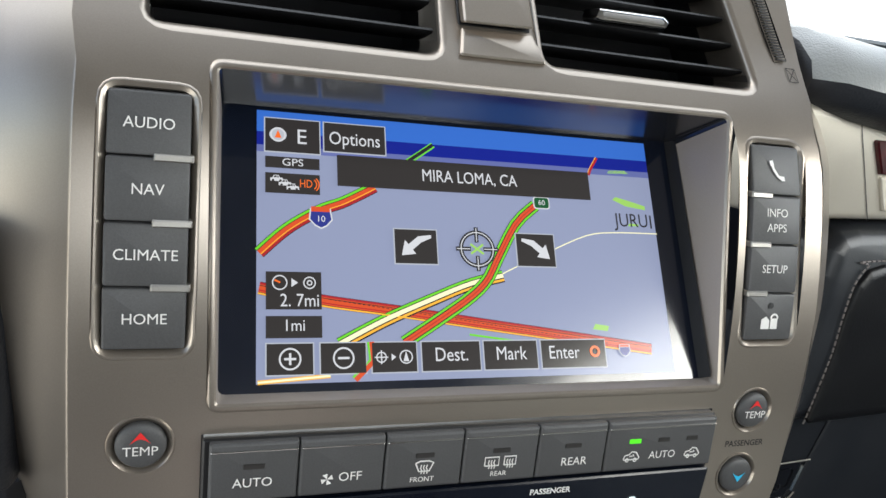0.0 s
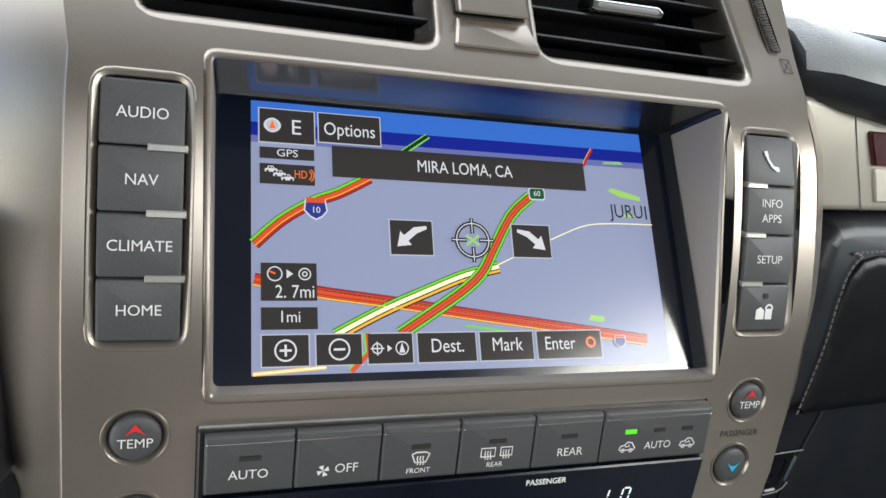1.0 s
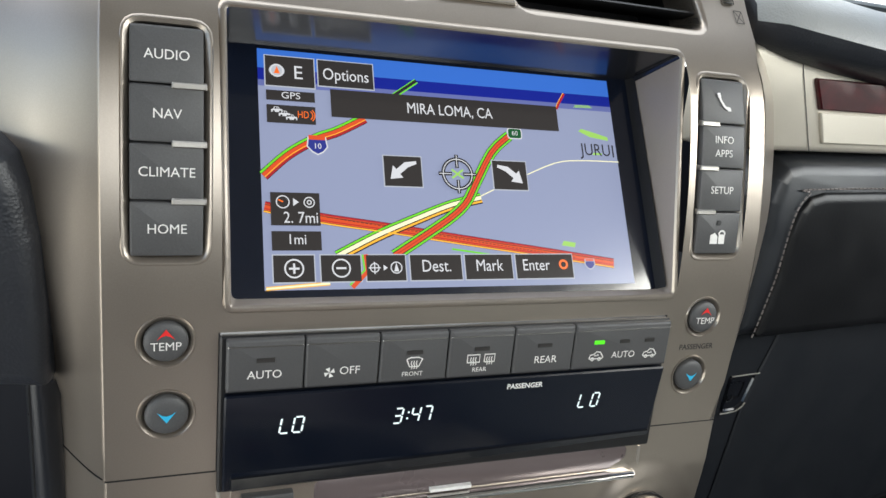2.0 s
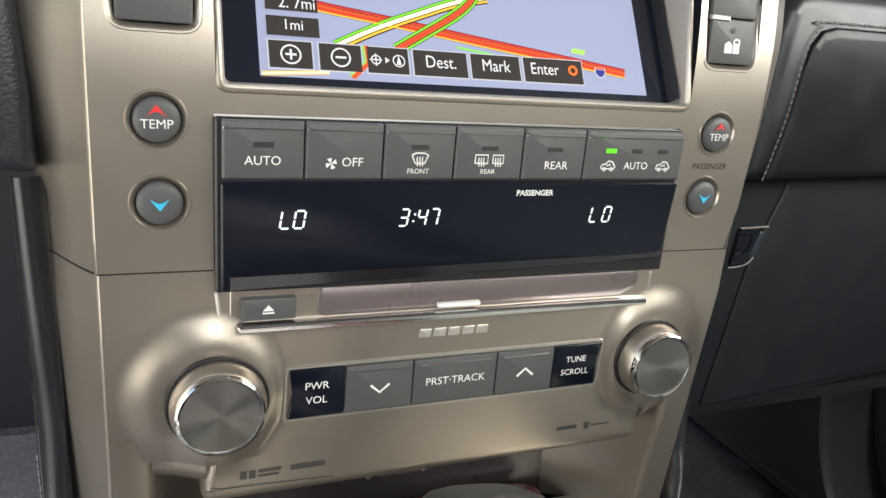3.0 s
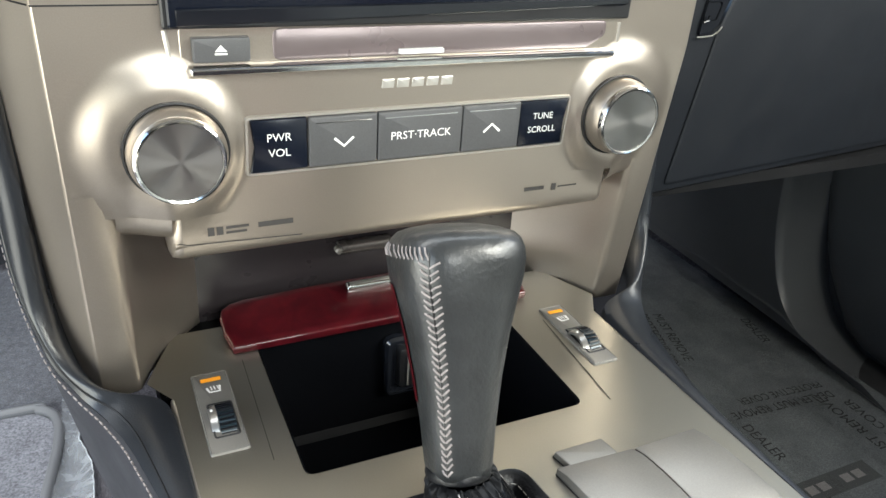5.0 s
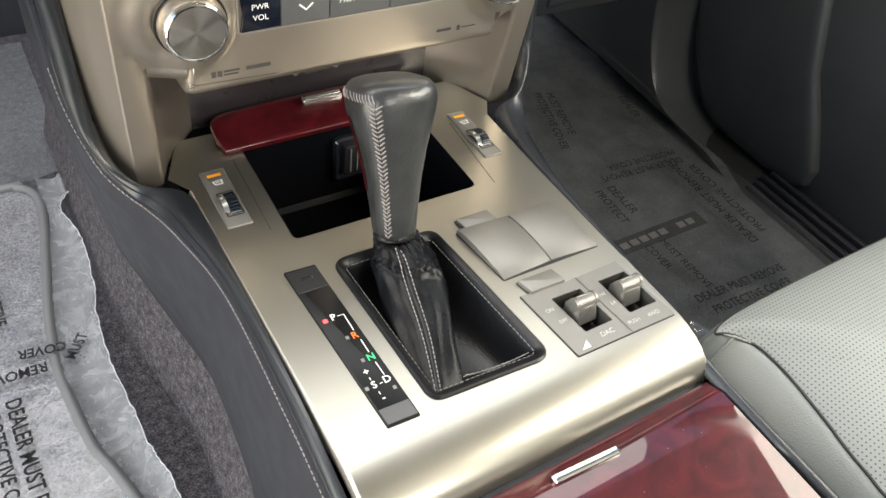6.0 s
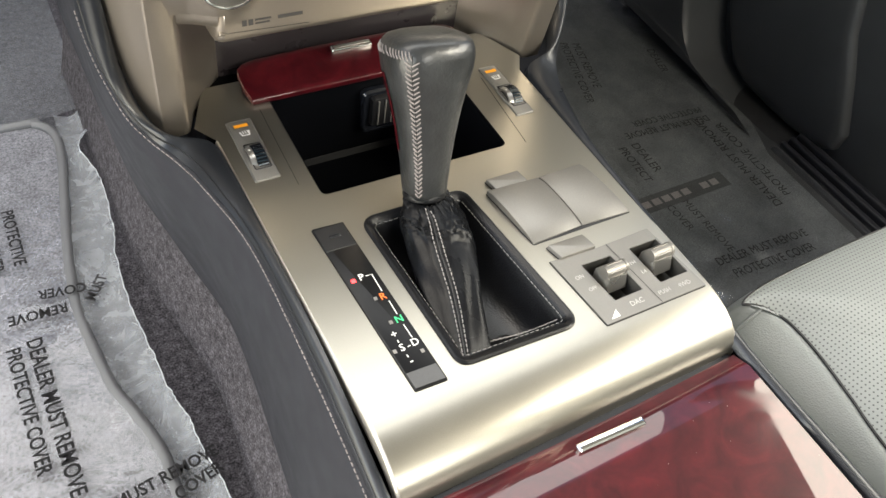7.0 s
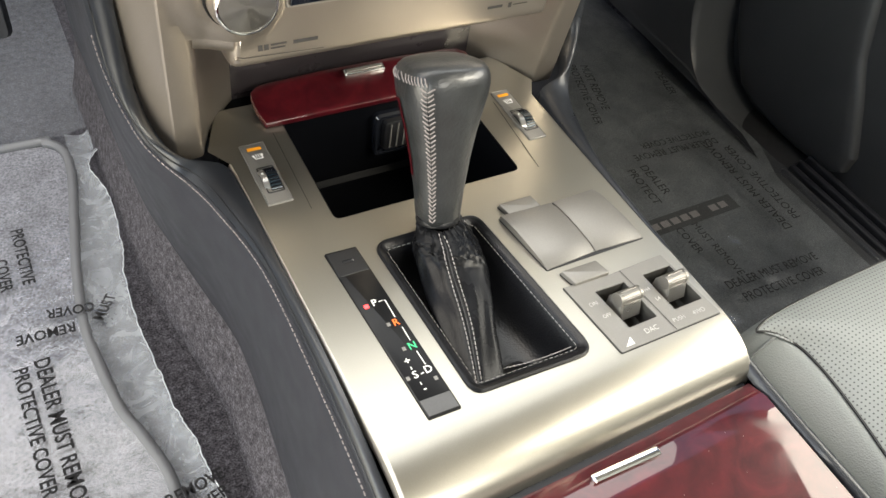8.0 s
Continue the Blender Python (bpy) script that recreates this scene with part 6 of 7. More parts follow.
            out.append(p + d * (swell + ruck + drape + groove))
        loops.append(out)
    bm = bmesh.new()
    strips(bm, loops)
    part("gaiter", bm, M_GAITER, t, "creased black leather gaiter", 70)

    def along(i, lift, first=0):
        return [loops[k][i % n] + Vector((0, -lift, lift)) for k in range(first, levels_n)]

    for off in (-3, 3):
        part("gaiter_stitching", stitches(along(off, 0.0003), 0.0021, 0.0011, 0.00036), M_SEAM_THREAD, t, "pale stitching", 60)
    part("gaiter_seam", tube(along(0, 0.0001), 0.0004, 6), M_BLACK, t)
    for off in (-1, 2):
        part("gaiter_stitching", stitches(along(2 * per + off, 0.0004, 30), 0.0021, 0.0011, 0.00036), M_SEAM_THREAD, t, "pale stitching", 60)
    for drop in (0.0, 0.0042):
        part("frame_seam", stitches([Vector((-0.028 + 0.047 * i / 16, -0.2160 - 0.0055 * i / 16 + drop * 0.45, 0.3945 + 0.0048 * i / 16 - 0.0030 * math.sin(i / 16 * math.pi) - drop)) for i in range(17)], 0.0024, 0.0011, 0.00036), M_SEAM_THREAD, frame_t, "pale stitching", 60)


build_shifter()


def build_console_switches():
    # two blank lids with a small key
    t = thing("blank_switch_lid", "pair of curved grey metallic blank lids on the console", "blank lid", (0.07, -0.138, PLATE_Z))
    # Black rims draw the shadow in the gaps round the lids and key.
    for gap in ([(0.0325, -0.1662), (0.1148, -0.1668), (0.1062, -0.1158), (0.0262, -0.1145)], [(0.0335, -0.1152), (0.0600, -0.1158), (0.0580, -0.1040), (0.0312, -0.1040)]):
        part("gap", loft(CON, gap, 0.0010, [(-0.0007, 0.0002), (-0.0005, 0.0004)]), M_BLACK, t)
    for pts in ([(0.0325, -0.1662), (0.0736, -0.1645), (0.0680, -0.1165), (0.0262, -0.1145)], [(0.0744, -0.1645), (0.1148, -0.1668), (0.1062, -0.1158), (0.0690, -0.1165)]):
        bm = bmesh.new()
        a, b, c, d = [Vector(p) for p in pts]
        rows = []
        for i in range(9):
            f = i / 8
            l, r = a.lerp(d, f), b.lerp(c, f)
            z = 0.0010 + 0.0048 * math.sin(math.pi * (0.08 + 0.60 * f)) + (-0.001 if i in (0, 8) else 0)
            rows.append([CON(*l, 0.0)] + [CON(*l.lerp(r, g), z - (0.0005 if g in (0, 1) else 0)) for g in (0, 0.02, 0.5, 0.98, 1)] + [CON(*r, 0.0)])
        rows = [[Vector((p.x, p.y, PLATE_Z)) for p in rows[0]]] + rows + [[Vector((p.x, p.y, PLATE_Z)) for p in rows[-1]]]
        strips(bm, rows, closed=False)
        part("lid", bm, M_SWITCH, t, smooth=50)
    k = thing("blank_key", "small blank grey metallic key", "blank key", (0.047, -0.109, PLATE_Z), "blank keys")
    part("key", loft(CON, [(0.0335, -0.1152), (0.0600, -0.1158), (0.0580, -0.1040), (0.0312, -0.1040)], 0.0008, key_steps(0.0034, 0.0008, -0.001)), M_SWITCH, k)
    k = thing("blank_key", "small blank grey metallic key", "blank key", (0.057, -0.176, PLATE_Z), "blank keys")
    part("key", loft(CON, [(0.0422, -0.1848), (0.0702, -0.1852), (0.0672, -0.1728), (0.0390, -0.1722)], 0.0008, key_steps(0.0036, 0.0008, -0.001)), M_SWITCH, k)
    # plate with two rocker switches
    t = thing("drive_switch_panel", "grey switch panel with two silver rocker switches", "switch panel", (0.08, -0.21, PLATE_Z))
    outer = [(0.0402, -0.2395), (0.1228, -0.2405), (0.1162, -0.1850), (0.0720, -0.1858), (0.0342, -0.1832)]
    LIFT = lambda u, v, w: CON(u, v, w + 0.0012)
    # Same black rims for the gap shadow round this panel and key.
    part("gap", loft(CON, outer, 0.0010, [(-0.0007, 0.0001), (-0.0005, 0.0003), (0.0002, 0.0003)], cap=False), M_BLACK, t)
    part("gap", loft(CON, [(0.0422, -0.1848), (0.0702, -0.1852), (0.0672, -0.1728), (0.0390, -0.1722)], 0.0010, [(-0.0007, 0.0002), (-0.0005, 0.0004)]), M_BLACK, t)
    bm = sheet(LIFT, rpoly(outer, 0.0008), [rpoly(h, 0.001) for h in ROCKER_WELLS], [])
    strips(bm, [[CON(u, v, w) for u, v in rpoly(outer, 0.0008)] for w in (0.0012, 0.0)])
    part("plate", bm, M_SWITCH, t)
    part("plate_joint", band(CON, [(0.0790, -0.1856), (0.0850, -0.2398)], 0.0005, 0.0015), M_BLACK, t)
    for well, wc in zip(ROCKER_WELLS, (0.0672, 0.1062)):
        part("switch_well", loft(CON, well, 0.001, [(-0.0004, 0.0013), (0.0, 0.0010), (0.001, -0.014), (0.004, -0.016)]), M_WELL, t)
        ym = (well[0][1] + well[3][1]) / 2
        X = lambda u, v, w, c=wc: Vector((c + w, u, v))
        prof = [(ym - 0.0045, PLATE_Z - 0.012), (ym + 0.0095, PLATE_Z - 0.012), (ym + 0.0100, PLATE_Z + 0.0020), (ym + 0.0060, PLATE_Z + 0.0085), (ym - 0.0005, PLATE_Z + 0.0085), (ym - 0.0050, PLATE_Z - 0.0010)]
        rk = bmesh.new()
        lp = rpoly(prof, 0.003, 0, 4)
        strips(rk, [[X(u, v, w) for u, v in (lp if abs(w) < 0.0080 else rpoly(prof, 0.003, 0.0008, 4))] for w in (-0.0086, -0.0078, 0.0078, 0.0086)], True, True, True)
        rocker = part("rocker", rk, M_SWITCH, t, "silver-topped rocker", 50)
        top_y, top_z = ym + 0.0022, PLATE_Z + 0.0066
        bm = bmesh.new()
        tube([Vector((wc + d, top_y, top_z)) for d in (-0.0087, -0.004, 0.004, 0.0087)], 0.0043, 20, bm)
        part("silver_bar", bm, M_SWITCH, rocker, "grey silver bar")
        for a in (35, 75, 115):
            c, e = math.cos(radians(a)), math.sin(radians(a))
            part("grip_ridge", tube([Vector((wc + d, top_y - 0.0044 * c, top_z + 0.0044 * e)) for d in (-0.0062, 0.0, 0.0062)], 0.00035, 6), M_SWITCH, rocker)
        for d in (-0.0080, 0.0080):
            bm = bmesh.new()
            tube([Vector((wc + d + e, top_y, top_z)) for e in (-0.0010, -0.0005, 0.0005, 0.0010)], 0.0047, 20, bm)
            part("bar_collar", bm, M_SWITCH, rocker)
        # flat silver face below the bar
        FACE = lambda u, v, w, c=wc, y=ym: Vector((c + u, y - 0.0016 - 0.0040 * v - 0.95 * w, PLATE_Z + 0.0046 - 0.0105 * v + 0.35 * w))
        part("face_plate", loft(FACE, [(-0.0078, 1.0), (-0.0078, 0.0), (0.0078, 0.0), (0.0078, 1.0)], 0.0, [(0, 0.0), (0, 0.0010), (0.0004, 0.0014)]), M_SILVER, rocker, "flat silver face")
    for text, u, v, s in (("ON", 0.0450, -0.2020, 0.0042), ("OFF", 0.0480, -0.2130, 0.0038), ("DAC", 0.0690, -0.2330, 0.0052), ("PUSH", 0.0920, -0.2335, 0.0042), ("4WD", 0.1090, -0.2340, 0.0046), ("H4", 0.0868, -0.2060, 0.0040), ("L4", 0.0892, -0.2150, 0.0040)):
        part("lettering", lettering(text, s, CON, u, v, 0.0016), M_PALEPRINT, t)
    part("slope_symbol", poly(CON, [(0.0450, -0.2375), (0.0520, -0.2375), (0.0520, -0.2320)], 0.0016), M_WHITE, t)


build_console_switches()


# ---- dashboard beside the fascia ----
def build_dash():
    t = thing("passenger_dash", "black leather passenger dash with stitched pad and silver trim", "dashboard", (0.4, 0.08, 0.45))
    PD = lambda u, v, w: Vector((u, 0.050 + 0.10 * (u - 0.22) - w, v))
    # knee pad with a slanting stitched inner field
    pad = [(0.2070, 0.6175), (0.80, 0.6175), (0.80, 0.742), (0.2400, 0.7352), (0.2260, 0.7330), (0.2185, 0.7235), (0.2150, 0.7080), (0.2115, 0.6600)]
    part("knee_pad", loft(PD, pad, 0.006, [(-0.002, -0.06), (-0.0015, -0.012), (0.001, -0.005), (0.005, -0.001), (0.010, 0.001)], True, n=4), M_LEATHER_SMOOTH, t, "padded black leather", 60)
    inner = [(0.2245, 0.6185), (0.79, 0.6185), (0.79, 0.7220), (0.2620, 0.7148), (0.2490, 0.7118), (0.2420, 0.7030), (0.2385, 0.6880), (0.2355, 0.6620), (0.2300, 0.6390)]
    part("pad_field", loft(PD, inner, 0.003, [(0, 0.0), (0.0004, 0.0022), (0.002, 0.0036), (0.007, 0.0042)], True, n=3), M_LEATHER, t, "black leather field", 60)
    line = [PD(u, v, 0.0026) for u, v in ((0.2222, 0.6190), (0.2278, 0.6390), (0.2332, 0.6620), (0.2362, 0.6885), (0.2398, 0.7042), (0.2480, 0.7140), (0.2620, 0.7172), (0.50, 0.7205), (0.78, 0.7242))]
    part("pad_stitching", stitches(smooth_path(line, 80), 0.0028, 0.0013, 0.00052), M_THREAD, t, "pale stitching")
    # silver strip with a dark wood inset above the pad
    part("trim_strip", loft(PD, [(0.168, 0.739), (0.82, 0.745), (0.82, 0.806), (0.168, 0.800)], 0.003, [(0, -0.04), (0, -0.006), (0.002, -0.003), (0.004, -0.002)]), M_SATIN, t, "satin silver trim strip")
    part("trim_joint", band(PD, [(0.2432, 0.7395), (0.2258, 0.7810), (0.2180, 0.7995)], 0.0007, -0.0016), M_BLACK, t)
    part("silver_inset", loft(PD, [(0.2520, 0.7452), (0.80, 0.7500), (0.80, 0.7690), (0.2438, 0.7650)], 0.002, [(0, -0.003), (0.0004, -0.0006), (0.0012, 0.0000)]), M_SATIN, t)
    part("wood_strip", loft(PD, [(0.2432, 0.7658), (0.80, 0.7698), (0.80, 0.7900), (0.2330, 0.7850)], 0.002, [(0, -0.003), (0.0004, 0.0002), (0.0012, 0.0010)]), M_WOOD, t, "red wood strip")
    # grained upper pad that rolls forward to the windscreen
    bm = bmesh.new()
    prof = [(0.062, 0.795), (0.040, 0.798), (0.029, 0.804), (0.026, 0.812), (0.029, 0.821), (0.040, 0.831), (0.060, 0.840), (0.12, 0.855), (0.22, 0.872), (0.42, 0.897)]
    rows = []
    for x, dy, dz in ((0.170, 0.050, 0.006), (0.172, 0.036, 0.003), (0.178, 0.022, 0.0), (0.190, 0.010, -0.001), (0.21, 0.004, -0.004), (0.25, 0.002, -0.008), (0.35, 0.008, -0.016), (0.55, 0.03, -0.022), (0.95, 0.08, -0.03)):
        rows.append([Vector((x, y + dy, z + dz)) for y, z in prof])
    # The top takes the lit copy, the rolled edge the black one.
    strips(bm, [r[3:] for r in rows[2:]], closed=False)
    part("upper_pad", bm, M_PAD_LIT, t, "grained upper pad with daylight put into its paler colour", 60)
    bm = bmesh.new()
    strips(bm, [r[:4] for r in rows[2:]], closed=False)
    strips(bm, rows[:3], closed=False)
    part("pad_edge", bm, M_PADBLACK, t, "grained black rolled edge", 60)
    # ledge and defroster slot below the windscreen
    part("defroster_slot", box(0.30, 1.0, 0.455, 0.475, 0.868, 0.891), M_BLACK, t)
    part("windscreen_ledge", box(0.20, 1.0, 0.476, 0.56, 0.860, 0.899, 0.004), M_PAD_LIT, t, "grey ledge below the windscreen")
    # glove box and lower panels
    part("knee_panel", loft(PD, [(0.178, 0.440), (0.80, 0.440), (0.80, 0.6165), (0.200, 0.6165)], 0.004, [(0, -0.10), (0, -0.022), (0.003, -0.018)], True), M_KNEE, t, "", 50)
    part("glove_box", loft(PD, [(0.228, 0.447), (0.80, 0.447), (0.80, 0.6150), (0.2720, 0.6150), (0.2675, 0.6020), (0.2610, 0.5880), (0.2490, 0.5600)], 0.004, [(0, -0.03), (0, -0.0172), (0.001, -0.0165), (0.003, -0.0163)], True, n=3), M_KNEE, t, "dark glove box door", 50)
    part("under_panel", box(0.14, 0.82, 0.085, 0.60, 0.430, 0.440), M_BLACK, t)
    hook = thing("bag_hook", "black folding hook with glints drawn along its edges beside the fascia", "hook", (0.24, 0.07, 0.57))
    part("hook_recess", loft(PD, [(0.2290, 0.5550), (0.2420, 0.5552), (0.2490, 0.5600), (0.2570, 0.5810), (0.2320, 0.5812)], 0.003, [(-0.0004, -0.0178), (0.0006, -0.0160), (0.0016, -0.0172)], True), M_GLOSS, hook)
    part("hook_hole", loft(PD, [(0.2320, 0.5640), (0.2440, 0.5646), (0.2475, 0.5768), (0.2320, 0.5768)], 0.003, [(0, -0.0165), (0.0008, -0.0176)], True), M_BIN, hook)
    part("hook_tip", tube([PD(0.2300, 0.5640, -0.0150), PD(0.2340, 0.5652, -0.0140), PD(0.2350, 0.5680, -0.0150)], 0.0009, 8), M_GLOSS, hook)
    # Pale tubes paint the glint along the hook's edges.
    part("edge_glint", tube([PD(0.2322, 0.5822, -0.0155), PD(0.2590, 0.5820, -0.0155)], 0.0005, 6), M_PALEPRINT, hook)
    part("edge_glint", tube([PD(u, v, -0.0155) for u, v in ((0.2276, 0.5545), (0.2350, 0.5545), (0.2421, 0.5550), (0.2470, 0.5572), (0.2500, 0.5604))], 0.0005, 6), M_PALEPRINT, hook)
    # driver's side: grained pad and lower panel beside the fascia
    d = thing("driver_dash", "grained black driver dash panel with a round button", "dashboard", (-0.3, 0.08, 0.45))
    DD = lambda u, v, w: Vector((u, 0.0330 + 0.25 * max(0.0, -0.20 - u) - w, v))
    DP = lambda u, v, w: Vector((u, 0.0110 + 0.25 * max(0.0, -0.215 - u) - w, v))
    part("grained_panel", loft(DP, [(-0.60, 0.628), (-0.1780, 0.628), (-0.1782, 0.6615), (-0.1802, 0.6910), (-0.1845, 0.7130), (-0.1885, 0.7240), (-0.1960, 0.7300), (-0.60, 0.76)], 0.004, [(-0.001, -0.07), (0, -0.012), (0.0012, -0.006), (0.0040, -0.0018), (0.009, 0.0)], True, n=4), M_PADBLACK, d, "grained black panel", 50)
    part("button_ring", lathe((-0.2255, 0.0125, 0.668), (0, -1, 0), [(0.0135, 0.0), (0.0138, 0.0035), (0.0125, 0.0045), (0.0115, 0.003)], 36, cap=False), M_CHROME, d, "chrome ring")
    part("round_button", lathe((-0.2255, 0.0125, 0.668), (0, -1, 0), [(0.0116, 0.0), (0.0114, 0.0025), (0.009, 0.0032), (0.001, 0.0034)], 36), M_GLOSS, d)
    part("lower_panel", loft(DD, [(-0.60, 0.47), (-0.232, 0.47), (-0.226, 0.625), (-0.60, 0.625)], 0.008, [(0, -0.06), (0, -0.040), (0.003, -0.035)], True), M_KNEE, d)


build_dash()


# ---- seat, mats and protective film ----
def build_seat():
    t = thing("passenger_seat", "dark grey perforated leather passenger seat cushion", "car seat", (0.40, -0.5, FLOOR_Z))
    S = lambda u, v, w: Vector((u, v, w))
    part("cushion_base", loft(S, [(0.150, -0.85), (0.66, -0.85), (0.66, -0.226), (0.186, -0.229), (0.160, -0.262)], 0.05, [(0.02, FLOOR_Z + 0.04), (0.004, 0.18), (0.0, 0.235), (0.004, 0.245)], True, n=8), M_SEAT, t, "smooth leather base", 60)
    # seam between the perforated field and the smooth sides, from the front edge round the corner and back
    seam = smooth_path([(0.66, -0.2385, 0.360), (0.45, -0.2375, 0.3585), (0.30, -0.2375, 0.357), (0.215, -0.2395, 0.3555), (0.186, -0.2445, 0.3535), (0.1915, -0.2500, 0.3548), (0.1985, -0.2570, 0.3550), (0.2045, -0.2700, 0.3552), (0.2058, -0.2860, 0.3555), (0.2040, -0.3070, 0.3560), (0.1980, -0.3380, 0.3570), (0.1900, -0.3760, 0.3580), (0.1840, -0.4500, 0.3600), (0.1800, -0.8300, 0.3640)], 131)
    foot = smooth_path([(0.66, -0.2270, 0.240), (0.45, -0.2270, 0.240), (0.30, -0.2275, 0.240), (0.205, -0.2290, 0.240), (0.170, -0.2360, 0.240), (0.160, -0.2480, 0.240), (0.154, -0.2620, 0.240), (0.152, -0.2750, 0.240), (0.151, -0.2900, 0.240), (0.150, -0.3070, 0.240), (0.150, -0.3380, 0.240), (0.150, -0.3760, 0.240), (0.150, -0.4500, 0.240), (0.150, -0.8300, 0.240)], 131)
    bm = bmesh.new()
    rows = []
    for f in [0.0, 0.03, 0.08, 0.16, 0.28, 0.42, 0.58, 0.76, 1.0]:
        rows.append([p.lerp(q, f) + (Vector((q.x - p.x, q.y - p.y, 0)) * 0.30 + Vector((0, 0, 0.016))) * math.sin(math.pi * f) ** 0.8 - Vector((0, 0, 0.0016 if f == 0 else 0)) for p, q in zip(seam, foot)])
    strips(bm, rows, closed=False)
    part("bolster", bm, M_SEAT, t, "smooth leather bolster", 70)
    part("bolster_seam", tube([r[58] + Vector((-0.0004, 0.0004, 0.0006)) for r in rows[1:]], 0.0011, 6), M_SEAT, t, "raised seam")
    part("field_seam", tube([p + Vector((-0.0006, 0, -0.0004)) for p in seam], 0.0011, 6), M_BLACK, t, "dark seam")
    mat = shader("perforated_grey_leather", (0.195, 0.208, 0.203), 0.48, bump=0.2, bump_scale=900, voronoi=True)
    nt = mat.node_tree
    b = nt.nodes["Principled BSDF"]
    co = nt.nodes.new("ShaderNodeTexCoord")
    mp = nt.nodes.new("ShaderNodeMapping")
    mp.inputs["Scale"].default_value = (300, 300, 0)
    vo = nt.nodes.new("ShaderNodeTexVoronoi")
    vo.inputs["Randomness"].default_value, vo.inputs["Scale"].default_value = 0.0, 1.0
    nt.links.new(co.outputs["Object"], mp.inputs["Vector"])
    nt.links.new(mp.outputs[0], vo.inputs["Vector"])
    rm = nt.nodes.new("ShaderNodeMapRange")
    rm.inputs["From Min"].default_value, rm.inputs["From Max"].default_value = 0.15, 0.22
    nt.links.new(vo.outputs["Distance"], rm.inputs["Value"])
    mx = nt.nodes.new("ShaderNodeMix")
    mx.data_type = "RGBA"
    mx.inputs[6].default_value, mx.inputs[7].default_value = (0.05, 0.053, 0.052, 1), (0.195, 0.208, 0.203, 1)
    nt.links.new(rm.outputs[0], mx.inputs[0])
    nt.links.new(mx.outputs[2], b.inputs["Base Color"])
    far = Vector((0.66, -0.83, 0.372))
    fan = []
    for f in [0.0, 0.004, 0.010, 0.020, 0.035, 0.06, 0.10, 0.16, 0.25, 0.38, 0.55, 0.75, 0.97]:
        row = []
        for p in seam:
            q = p.lerp(far, f)
            d = min((q.xy - r.xy).length for r in seam)
            row.append(q + Vector((0, 0, 0.0120 * (1 - math.exp(-d / 0.028)) + 0.012 * (1 - math.exp(-d / 0.10)))))
        fan.append(row)
    bm = bmesh.new()
    strips(bm, fan, closed=False)
    part("cushion_top", bm, mat, t, "perforated leather field", 70)
    part("backrest", box(0.18, 0.64, -1.0, -0.86, 0.20, 0.95, 0.04), M_SEAT, t, "", 50)


build_seat()


